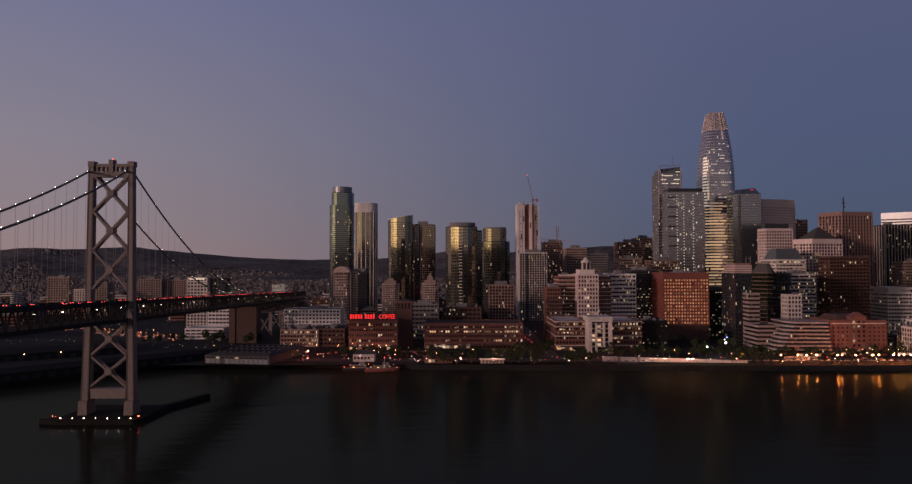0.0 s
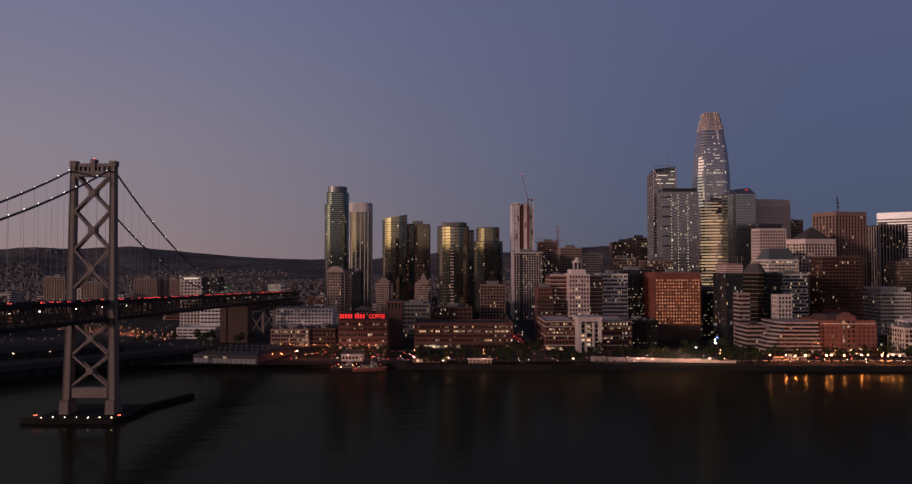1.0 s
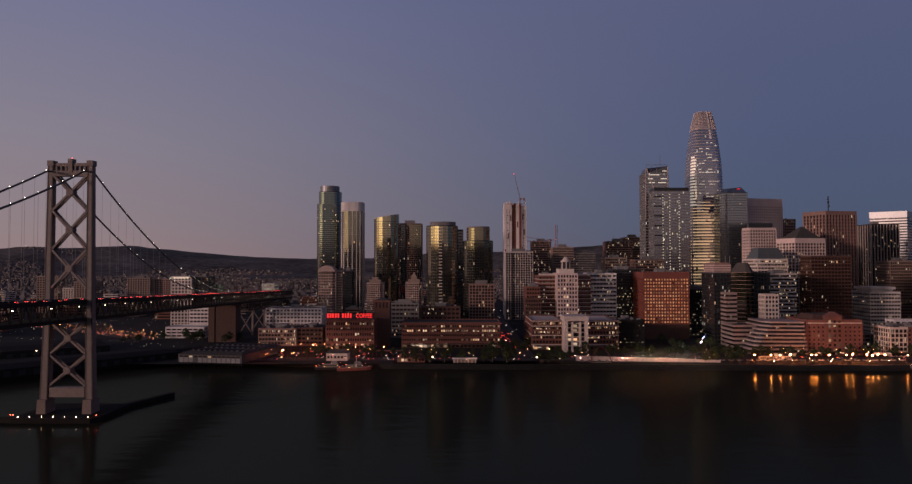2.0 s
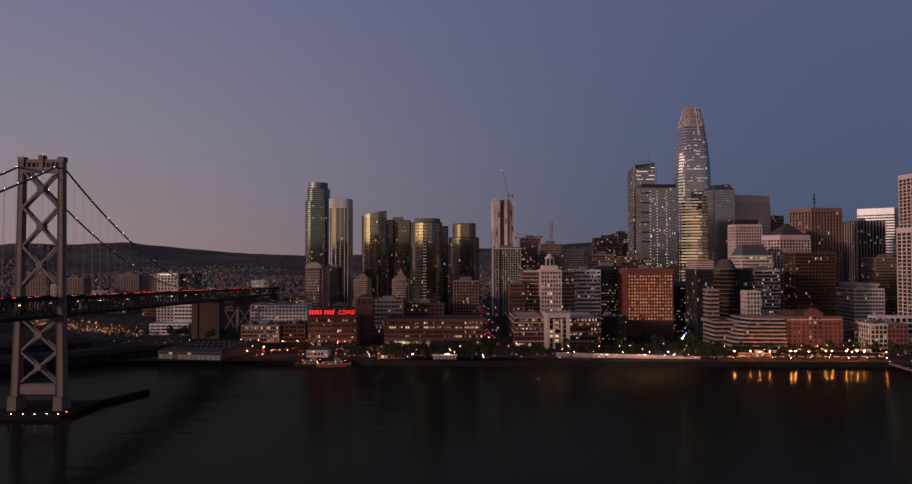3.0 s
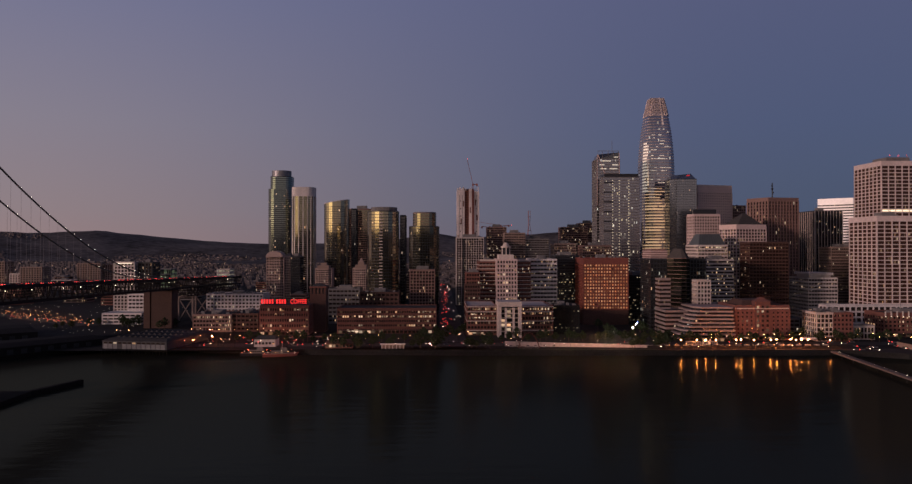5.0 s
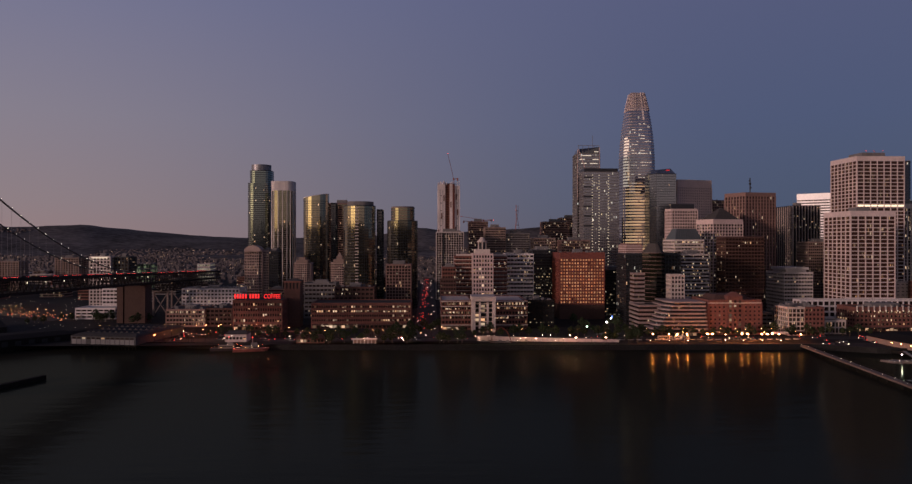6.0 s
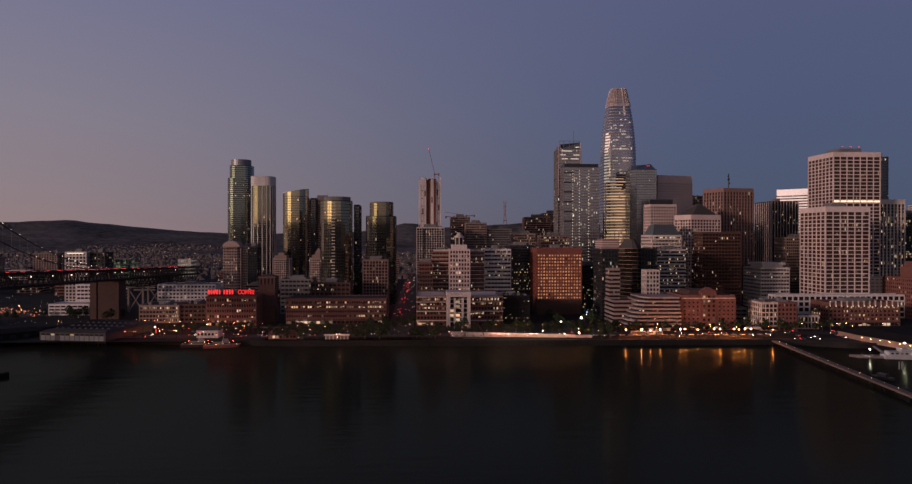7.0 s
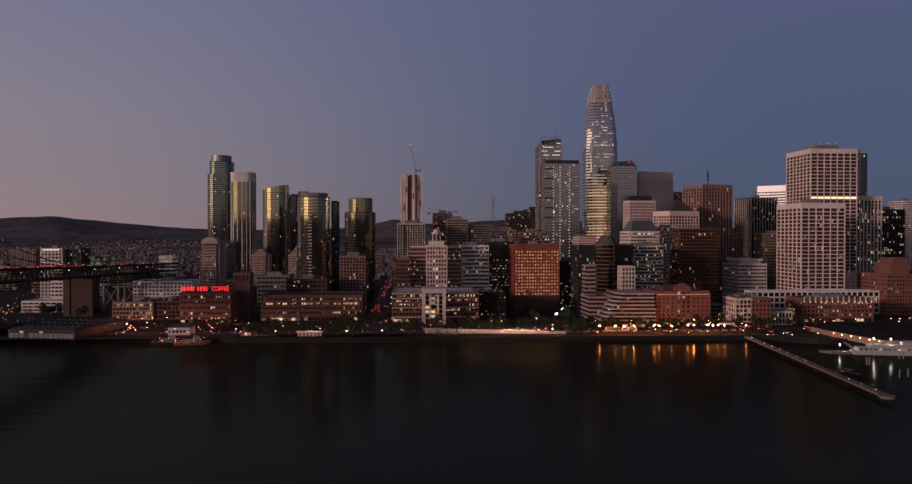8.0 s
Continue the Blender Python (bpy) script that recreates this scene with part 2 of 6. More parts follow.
M = {
    "steel": mat("bridge_steel_paint", (0.185, 0.142, 0.130), 0.6, 0.1),
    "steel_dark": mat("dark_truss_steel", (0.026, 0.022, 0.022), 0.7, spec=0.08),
    # tower steel darkened: the shade along the leg edges is in the colour
    "leg_edge": mat("shadowed_edge_plates", (0.075, 0.058, 0.054), 0.7),
    "cable": mat("cable_wrap", (0.10, 0.09, 0.09), 0.7),
    "rope": mat("hanger_rope", (0.30, 0.27, 0.27), 0.7),
    "concrete": mat("pier_concrete", (0.19, 0.145, 0.125), 0.9),
    "anchor": mat("anchorage_concrete", (0.085, 0.049, 0.040), 0.9),
    "asphalt": mat("asphalt", (0.065, 0.06, 0.058), 0.9, spec=0.08),
    "paving": mat("promenade_paving", (0.06, 0.047, 0.043), 0.9, spec=0.08),
    "ground": mat("city_ground", (0.032, 0.029, 0.027), 0.95, grain=0.05, stain=0.004, bump=0, spec=0.08),
    "pale": mat("pale_precast_concrete", (0.66, 0.56, 0.51), 0.8),
    "pink": mat("pink_granite", (0.64, 0.48, 0.44), 0.7),
    "cream": mat("cream_stone", (0.64, 0.53, 0.47), 0.8),
    "white": mat("white_panel", (0.74, 0.66, 0.63), 0.6),
    "gloss": mat("polished_white_stone", (0.62, 0.58, 0.55), 0.34, spec=1.0, bump=0.02),
    "crown": mat("perforated_crown_metal", (0.52, 0.43, 0.41), 0.55, 0.3),
    "grey": mat("grey_concrete", (0.20, 0.185, 0.18), 0.85),
    "tan": mat("tan_stucco", (0.29, 0.205, 0.17), 0.9),
    "brick": mat("red_brick", (0.185, 0.078, 0.060), 0.9),
    "brick_dark": mat("brown_brick", (0.105, 0.055, 0.044), 0.9),
    "copper": mat("copper_red_metal", (0.20, 0.062, 0.046), 0.6),
    "brown": mat("brown_granite", (0.26, 0.155, 0.13), 0.6),
    "black": mat("black_metal", (0.03, 0.03, 0.035), 0.4),
    "roof": mat("roof_membrane", (0.08, 0.073, 0.07), 0.95, spec=0.08),
    "roof_light": mat("pale_roof", (0.50, 0.47, 0.45), 0.9),
    "wood": mat("creosoted_timber", (0.02, 0.018, 0.016), 0.95, spec=0.08),
    "pierwall": mat("weathered_grey_siding", (0.21, 0.205, 0.21), 0.9),
    "glass_core": mat("dark_glass_core", (0.02, 0.02, 0.022), 0.25, bump=0, spec=0.6),
    "hill": mat("scrub_hillside", (0.12, 0.105, 0.098), 1.0, grain=0.03, stain=0.004, var=0.75, bump=0, spec=0.08),
    "leaf": mat("dark_foliage", (0.045, 0.06, 0.03), 0.9, bump=0, spec=0.08),
    "bark": mat("bark", (0.10, 0.075, 0.055), 0.95),
    "crane": mat("crane_red_paint", (0.30, 0.10, 0.08), 0.6),
    "rose_brick": mat("rose_brick", (0.20, 0.085, 0.07), 0.9),
    "w_dark": window_mat("dim_windows", (0.03, 0.02, 0.018), lit=0.07, uneven=3.0, power=0.75, warm=(1.0, 0.55, 0.28), cool=(1.0, 0.82, 0.60)),
    "w_some": window_mat("partly_lit_windows", (0.03, 0.02, 0.018), lit=0.14, uneven=2.6, power=0.9, warm=(1.0, 0.56, 0.28), cool=(1.0, 0.82, 0.60)),
    "w_many": window_mat("mostly_lit_windows", (0.03, 0.025, 0.02), lit=0.36, power=1.0),
    "w_lively": window_mat("office_windows", (0.025, 0.022, 0.02), lit=0.30, power=1.0, uneven=2.0),
    "w_night": window_mat("night_office_windows", (0.02, 0.022, 0.022), lit=0.13, power=0.75, uneven=2.0, warm=(1.0, 0.68, 0.34), cool=(1.0, 0.88, 0.64)),
    "w_copper": window_mat("copper_windows", (0.05, 0.03, 0.02), 0.15, lit=6.0, uneven=0.55, power=0.62, warm=(1.0, 0.30, 0.12), cool=(1.0, 0.46, 0.23), clump=0.045),
    "g_gold": window_mat("bronze_mirror_glass", (0.40, 0.36, 0.255), 0.06, 0.95, lit=0.016, power=0.9),
    "g_bronze": window_mat("dark_bronze_mirror_glass", (0.21, 0.20, 0.145), 0.06, 0.95, lit=0.018, power=1.0),
    "g_green": window_mat("green_mirror_glass", (0.20, 0.24, 0.235), 0.1, 0.95, lit=0.025, power=1.0),
    "g_blue": window_mat("silver_mirror_glass", (0.33, 0.325, 0.355), 0.16, 0.9, lit=0.04, power=1.1, warm=(1.0, 0.75, 0.4), cool=(0.95, 0.93, 0.85)),
    "g_grey": window_mat("grey_mirror_glass", (0.31, 0.32, 0.335), 0.13, 0.9, lit=0.012, power=0.9),
    "g_gold_plain": window_mat("plain_bronze_glass", (0.34, 0.31, 0.225), 0.06, 0.95, lit=0.0),
    "g_bronze_plain": window_mat("plain_dark_bronze_glass", (0.21, 0.20, 0.145), 0.06, 0.95, lit=0.0),
    "g_green_plain": window_mat("plain_green_glass", (0.20, 0.24, 0.235), 0.1, 0.95, lit=0.0),
    "terrace": mat("rosy_terrace_stone", (0.36, 0.265, 0.24), 0.8),
    "g_black": window_mat("black_mirror_glass", (0.13, 0.13, 0.135), 0.1, 0.8, lit=0.04, power=0.9, cool=(0.9, 0.95, 0.85)),
    "w_red": window_mat("bronze_tinted_windows", (0.20, 0.105, 0.08), 0.1, 0.85, lit=0.035, power=0.8),
    "w_grid": window_mat("deep_set_windows", (0.065, 0.030, 0.022), 0.12, lit=0.10, power=0.45, spec=0.2),
    "l_band": glow_mat("bright_storey", (1.0, 0.80, 0.56), 1.2),
    "l_bay": glow_mat("lit_bay_window", (1.0, 0.84, 0.58), 0.8),
    "l_yellow": glow_mat("yellow_lit_storey", (1.0, 0.64, 0.36), 0.5),
    "l_cool": glow_mat("white_lit_storey", (1.0, 0.90, 0.72), 0.5),
    "l_white": glow_mat("white_lamp", (1.0, 0.88, 0.70), 9),
    "l_orange": glow_mat("sodium_lamp", (1.0, 0.30, 0.075), 900, True),
    "l_red": glow_mat("red_lamp", (1.0, 0.05, 0.04), 6),
    "l_white2": glow_mat("soft_white_lamp", (1.0, 0.84, 0.62), 7),
    "l_rose": glow_mat("rosy_lamp", (1.0, 0.44, 0.28), 2200, True),
    "l_orange2": glow_mat("soft_orange_lamp", (1.0, 0.34, 0.12), 60, True),
    "l_boat": glow_mat("red_deck_lamp", (1.0, 0.07, 0.035), 60, True),
    "l_post": glow_mat("lamp_post_glow", (1.0, 0.60, 0.42), 75, True),
    "l_pier": glow_mat("pier_lamp_glow", (1.0, 0.62, 0.42), 22, True),
    "l_tail": glow_mat("tail_lamp", (1.0, 0.06, 0.05), 5.0),
    "raw": mat("raw_concrete", (0.56, 0.48, 0.45), 0.9, var=0.35),
    "steel_grey": mat("brushed_grey_metal", (0.22, 0.215, 0.225), 0.45, 0.5),
    "green_roof": mat("greenish_roof_glass", (0.12, 0.135, 0.125), 0.4, 0.2),
    "dark_wall": mat("dark_concrete", (0.022, 0.020, 0.019), 0.7, var=0.5, spec=0.15),
    "rosy": mat("rosy_white_concrete", (0.70, 0.565, 0.53), 0.8),
    "pale_raw": mat("fresh_concrete", (0.74, 0.64, 0.61), 0.9, var=0.3),
    "hoist": mat("hoist_bay_red_oxide", (0.17, 0.075, 0.055), 0.9),
    "l_flood": glow_mat("dock_flood_lamp", (1.0, 0.95, 0.85), 560, True),
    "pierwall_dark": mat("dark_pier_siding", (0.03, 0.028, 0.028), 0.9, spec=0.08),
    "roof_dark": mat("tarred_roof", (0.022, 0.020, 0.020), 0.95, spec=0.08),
    "house": mat("far_house_walls", (0.15, 0.125, 0.122), 0.9, grain=0.06, var=0.7, bump=0),
    "l_sign": glow_mat("red_sign_neon", (1.0, 0.03, 0.03), 1.2),
    "l_far": glow_mat("far_city_lamp", (1.0, 0.66, 0.42), 1.1),
}


def water_mat():
    m = bpy.data.materials.new("bay_water")
    m.use_nodes = True
    n, l = m.node_tree.nodes, m.node_tree.links
    n.remove(n["Principled BSDF"])
    out = n["Material Output"]
    deep, gloss, mix = n.new("ShaderNodeBsdfDiffuse"), n.new("ShaderNodeBsdfGlossy"), n.new("ShaderNodeMixShader")
    deep.inputs["Color"].default_value = (0.0225, 0.0212, 0.0155, 1)
    gloss.inputs["Roughness"].default_value = 0.22
    core = n.new("ShaderNodeBsdfGlossy")
    core.inputs["Roughness"].default_value, core.inputs["Color"].default_value = 0.13, (0.88, 0.95, 0.74, 1)
    both = n.new("ShaderNodeMixShader")
    both.inputs["Fac"].default_value = 0.85
    l.new(gloss.outputs[0], both.inputs[1])
    l.new(core.outputs[0], both.inputs[2])
    gloss.inputs["Color"].default_value = (0.88, 0.95, 0.74, 1)
    fr, half = n.new("ShaderNodeFresnel"), n.new("ShaderNodeMath")
    fr.inputs["IOR"].default_value = 1.25
    half.operation, half.inputs[1].default_value = "MULTIPLY", 0.305
    l.new(fr.outputs[0], half.inputs[0])
    cap = n.new("ShaderNodeMath")      # waves hide one another at a low angle
    cap.operation, cap.inputs[1].default_value = "MINIMUM", 0.050
    l.new(half.outputs[0], cap.inputs[0])
    l.new(cap.outputs[0], mix.inputs["Fac"])
    l.new(deep.outputs[0], mix.inputs[1])
    l.new(both.outputs[0], mix.inputs[2])
    l.new(mix.outputs[0], out.inputs["Surface"])
    geo = n.new("ShaderNodeNewGeometry")
    a, c = n.new("ShaderNodeTexNoise"), n.new("ShaderNodeTexNoise")
    a.inputs["Scale"].default_value, a.inputs["Detail"].default_value = 0.35, 3
    c.inputs["Scale"].default_value, c.inputs["Detail"].default_value = 0.075, 2
    lie = n.new("ShaderNodeVectorMath")
    lie.operation, lie.inputs[1].default_value = "MULTIPLY", (0.45, 1.5, 1.0)
    l.new(geo.outputs["Position"], lie.inputs[0])
    for t in (a, c):
        l.new(lie.outputs[0], t.inputs["Vector"])
    s = n.new("ShaderNodeMath")
    s.operation, s.inputs[1].default_value = "MULTIPLY_ADD", 4.0
    l.new(c.outputs["Fac"], s.inputs[0])
    l.new(a.outputs["Fac"], s.inputs[2])
    bp = n.new("ShaderNodeBump")
    bp.inputs["Strength"].default_value, bp.inputs["Distance"].default_value = 0.13, 0.4
    l.new(s.outputs[0], bp.inputs["Height"])
    for sh in (deep, gloss, core, fr):
        l.new(bp.outputs["Normal"], sh.inputs["Normal"])
    return m


M["water"] = water_mat()


# ---- mesh helpers ----
class Geo:
    """Vertices and faces collected for one mesh."""

    def __init__(self):
        self.v, self.f = [], []

    def hull(self, ring_a, ring_b, cap=True):
        k, n = len(self.v), len(ring_a)
        self.v += [tuple(p) for p in ring_a] + [tuple(p) for p in ring_b]
        for i in range(n):
            j = (i + 1) % n
            self.f.append((k + i, k + j, k + n + j, k + n + i))
        if cap:
            self.f.append(tuple(k + i for i in reversed(range(n))))
            self.f.append(tuple(k + n + i for i in range(n)))
        return self

    def prism(self, poly, z0, z1, cap=True):
        return self.hull([(x, y, z0) for x, y in poly], [(x, y, z1) for x, y in poly], cap)

    def box(self, x0, x1, y0, y1, z0, z1):
        return self.prism([(x0, y0), (x1, y0), (x1, y1), (x0, y1)], z0, z1)

    def beam(self, a, b, w, h=None):
        """A square bar from a to b."""
        a, b = Vector(a), Vector(b)
        d = (b - a).normalized()
        up = Vector((0, 0, 1)) if abs(d.z) < 0.95 else Vector((1, 0, 0))
        s = d.cross(up).normalized() * (w / 2)
        u = s.cross(d).normalized() * ((h or w) / 2)
        return self.hull([a + s + u, a - s + u, a - s - u, a + s - u], [b + s + u, b - s + u, b - s - u, b + s - u])

    def tube(self, pts, r, n=6):
        pts = [Vector(p) for p in pts]
        k = len(self.v)
        for i, p in enumerate(pts):
            d = (pts[min(i + 1, len(pts) - 1)] - pts[max(i - 1, 0)]).normalized()
            up = Vector((0, 0, 1)) if abs(d.z) < 0.9 else Vector((1, 0, 0))
            s = d.cross(up).normalized()
            u = s.cross(d)
            for j in range(n):
                a = 2 * math.pi * j / n
                self.v.append(tuple(p + (s * math.cos(a) + u * math.sin(a)) * r))
        for i in range(len(pts) - 1):
            for j in range(n):
                q = (j + 1) % n
                self.f.append((k + i * n + j, k + i * n + q, k + (i + 1) * n + q, k + (i + 1) * n + j))
        self.f.append(tuple(k + j for j in reversed(range(n))))
        self.f.append(tuple(k + (len(pts) - 1) * n + j for j in range(n)))
        return self

    def ball(self, c, r, n=6):
        """A small faceted globe."""
        k = len(self.v)
        cx, cy, cz = c
        rings = (-0.6, 0.0, 0.6)
        self.v.append((cx, cy, cz - r))
        for z in rings:
            q = r * math.sqrt(1 - z * z)
            self.v += [(cx + q * math.cos(2 * math.pi * i / n), cy + q * math.sin(2 * math.pi * i / n), cz + r * z) for i in range(n)]
        self.v.append((cx, cy, cz + r))
        top = len(self.v) - 1
        for i in range(n):
            j = (i + 1) % n
            self.f.append((k, k + 1 + j, k + 1 + i))
            for a in range(2):
                o = k + 1 + a * n
                self.f.append((o + i, o + j, o + n + j, o + n + i))
            self.f.append((k + 1 + 2 * n + i, k + 1 + 2 * n + j, top))
        return self

    def pane(self, a, b, z0, z1, nrm, d0, d1):
        """A slab on a wall line from a to b, standing from d0 to d1 off the wall."""
        p = [(a[0] + nrm[0] * d0, a[1] + nrm[1] * d0), (b[0] + nrm[0] * d0, b[1] + nrm[1] * d0)]
        q = [(a[0] + nrm[0] * d1, a[1] + nrm[1] * d1), (b[0] + nrm[0] * d1, b[1] + nrm[1] * d1)]
        k = len(self.v)
        for (x, y), z in ((p[0], z0), (p[1], z0), (p[1], z1), (p[0], z1), (q[0], z0), (q[1], z0), (q[1], z1), (q[0], z1)):
            self.v.append((x, y, z))
        self.f += [(k + 4, k + 5, k + 6, k + 7), (k, k + 1, k + 5, k + 4), (k + 3, k + 7, k + 6, k + 2), (k, k + 4, k + 7, k + 3), (k + 1, k + 2, k + 6, k + 5)]
        return self

    def quad(self, a, b, z0, z1, nrm, d):
        k = len(self.v)
        ox, oy = nrm[0] * d, nrm[1] * d
        self.v += [(a[0] + ox, a[1] + oy, z0), (b[0] + ox, b[1] + oy, z0), (b[0] + ox, b[1] + oy, z1), (a[0] + ox, a[1] + oy, z1)]
        self.f.append((k, k + 1, k + 2, k + 3))
        return self

    def mesh(self, name, material):
        me = bpy.data.meshes.new(name)
        me.from_pydata(self.v, [], self.f)
        me.materials.append(material)
        me.update()
        return me


def thing(name, label, category, at=(0, 0, 0), group="", kind="", turn=0.0):
    ob = new(name)
    ob.matrix_basis = pose(*at, 0, 0, turn)
    ob.empty_display_size = 0.1
    return tagged(ob, label, category, group, kind)


def solo(name, geo, material, label, category, at=(0, 0, 0), group="", kind=""):
    """A thing of one mesh."""
    ob = new(name, geo.mesh(name, material))
    ob.location = at
    return tagged(ob, label, category, group, kind)


def part(name, geo, material, parent, label="", at=(0, 0, 0)):
    """One mesh under a thing or a part; geo may be a finished mesh, to be shared."""
    ob = new(name, geo if isinstance(geo, bpy.types.Mesh) else geo.mesh(name, material))
    ob.parent = parent
    ob.location = at
    return tagged(ob, label)


def rect(x0, x1, y0, y1):
    return [(x0, y0), (x1, y0), (x1, y1), (x0, y1)]


def ellipse(cx, cy, a, b, n=28, power=2.0, phase=0.5):
    out = []
    for i in range(n):
        t = 2 * math.pi * (i + phase) / n
        c, s = math.cos(t), math.sin(t)
        out.append((cx + a * math.copysign(abs(c) ** (2 / power), c), cy + b * math.copysign(abs(s) ** (2 / power), s)))
    return out


def grown(poly, d):
    """The polygon moved outwards by d."""
    out, n = [], len(poly)
    for i in range(n):
        (ax, ay), (bx, by), (cx, cy) = poly[i - 1], poly[i], poly[(i + 1) % n]
        e1, e2 = Vector((bx - ax, by - ay)).normalized(), Vector((cx - bx, cy - by)).normalized()
        n1, n2 = Vector((e1.y, -e1.x)), Vector((e2.y, -e2.x))
        m = (n1 + n2)
        m = m / max(0.3, 1 + n1.dot(n2))
        out.append((bx + m.x * d, by + m.y * d))
    return out


def tower(name, label, poly, z1, rows, bay, wall, win, z0=4.0, span=0.35, pier=0.6, proud=0.5, core="glass_core", turn=0.0,
          each=False, top=2.0, roof="roof", pent=0.5, group="", category="office building", pier_every=1, base=0.0, base_wall=None, gap=0.12, slab=True, join=None):
    """A building with storeys: a core, a band of wall and a row of panes at every storey, piers between the bays, a parapet and roof plant."""
    if join is None:
        join = min(p[1] for p in poly) > 770 and not each
    cx, cy = sum(p[0] for p in poly) / len(poly), sum(p[1] for p in poly) / len(poly)
    loc = [(x - cx, y - cy) for x, y in poly]
    ob = thing(name, label, category, (cx, cy, z0), group, "", turn)
    h = z1 - z0 - top - base
    sh = h / rows
    part("body", Geo().prism(loc, 0, z1 - z0 - top * 0.5), M[core], ob)
    if base:
        part("ground_storey", Geo().prism(grown(loc, proud * 0.8), 0, base), M[base_wall or wall], ob)
    g = Geo().prism(grown(loc, proud), z1 - z0 - top, z1 - z0, False)
    inner = grown(loc, -0.4)
    n = len(loc)
    ringo = grown(loc, proud)
    k = len(g.v)
    g.v += [(x, y, z1 - z0) for x, y in ringo] + [(x, y, z1 - z0) for x, y in inner] + [(x, y, z1 - z0 - 1.0) for x, y in inner]
    for i in range(n):
        j = (i + 1) % n
        g.f.append((k + i, k + j, k + n + j, k + n + i))
        g.f.append((k + n + i, k + n + j, k + 2 * n + j, k + 2 * n + i))
    part("parapet", g, M[wall], ob)
    part("roof", Geo().prism(grown(loc, -0.42), z1 - z0 - top * 0.5 - 0.3, z1 - z0 - 0.9), M[roof], ob)
    if pent:
        w = max(p[0] for p in loc) * pent
        d = max(p[1] for p in loc) * pent
        zr = z1 - z0 - 0.9
        part("roof_plant", Geo().box(-w, w, -d, d, zr, zr + 3.3 + 0.02 * h), M["grey"], ob)
        plant = Geo().box(w * 0.3, w * 0.8, -d * 1.3, -d * 0.9, zr, zr + 2.5)
        pr = random.Random(round(cx * 7 + cy))
        wide, deep = max(p[0] for p in loc) * 0.85, max(p[1] for p in loc) * 0.85
        for _ in range(9):
            px, py, ps = pr.uniform(-wide, wide), pr.uniform(-deep, deep), pr.uniform(0.6, 1.7)
            plant.box(px - ps, px + ps, py - ps * 0.7, py + ps * 0.7, zr, zr + pr.uniform(1.2, 3.0))
        for _ in range(pr.choice((0, 1, 1, 2))):
            px, py = pr.uniform(-w, w), pr.uniform(-d, d)
            plant.beam((px, py, zr + 2), (px, py, zr + 5 + pr.uniform(2, 7)), 0.22)
        tagged(part("roof_vents", plant, M["grey"], ob), kind="stuff")
    # storeys
    if slab and span > 0:
        if join:
            al = Geo()
            for r in range(rows):
                al.prism(grown(loc, proud), base + r * sh, base + r * sh + sh * span)
            tagged(part("wall_banding", al, M[wall], ob), kind="stuff")
        sp = Geo().prism(grown(loc, proud), 0, sh * span).mesh("spandrel", M[wall])
        for r in range(0 if join else rows):
            part("spandrel", sp, None, ob, at=(0, 0, base + r * sh))
    piers, singles = [], []
    for i in range(n):
        a, b = Vector(loc[i]), Vector(loc[(i + 1) % n])
        length = (b - a).length
        e = (b - a) / max(length, 1e-6)
        nrm = (e.y, -e.x)
        if nrm[1] > 0.75:
            continue
        cols = max(1, round(length / bay))
        step = length / cols
        for c in range(cols):
            p, q = a + e * (step * c + gap), a + e * (step * (c + 1) - gap)
            singles.append((p, q, nrm))
            if pier > 0 and c % pier_every == 0:
                piers.append((a + e * (step * c), e, nrm))
        if pier > 0 and n < 8:
            piers.append((b, e, nrm))
    glass, made = Geo(), {}
    lights = []
    for p, q, nrm in singles:
        apart = each and nrm[1] < -0.5
        k = 1 if apart else max(1, round((q - p).length / 1.15))
        for i in range(k):
            m = (q - p) / k
            lights.append((p + m * i, p + m * (i + 1) - m * (0.1 if k > 1 else 0), nrm, apart))
    for p, q, nrm, apart in lights:
        for r in range(rows):
            z = base + r * sh + sh * span + 0.05
            if not apart:
                glass.quad(p, q, z, base + (r + 1) * sh - 0.05, nrm, 0.1)
                continue
            key = (round((q - p).length, 2), round(nrm[0], 2), round(nrm[1], 2))
            if key not in made:
                made[key] = Geo().pane((0, 0), q - p, 0, sh * (1 - span) - 0.1, nrm, 0.0, 0.16).mesh("window", M[win])
            part("window", made[key], None, ob, at=(p.x, p.y, z))
    if glass.f:
        tagged(part("window_panes", glass, M[win], ob), kind="stuff")
    if pier > 0 and join:
        al = Geo()
        for p, e, nrm in piers:
            al.pane(p - e * (pier / 2), p + e * (pier / 2), base, base + h, nrm, -0.05, proud + 0.12)
        tagged(part("wall_ribbing", al, M[wall], ob), kind="stuff")
        return ob
    if pier > 0:
        made = {}
        for p, e, nrm in piers:
            key = (round(nrm[0], 2), round(nrm[1], 2))
            if key not in made:
                made[key] = Geo().pane(-e * (pier / 2), e * (pier / 2), 0, h, nrm, -0.05, proud + 0.12).mesh("pier", M[wall])
            part("pier", made[key], None, ob, at=(p.x, p.y, base))
    return ob


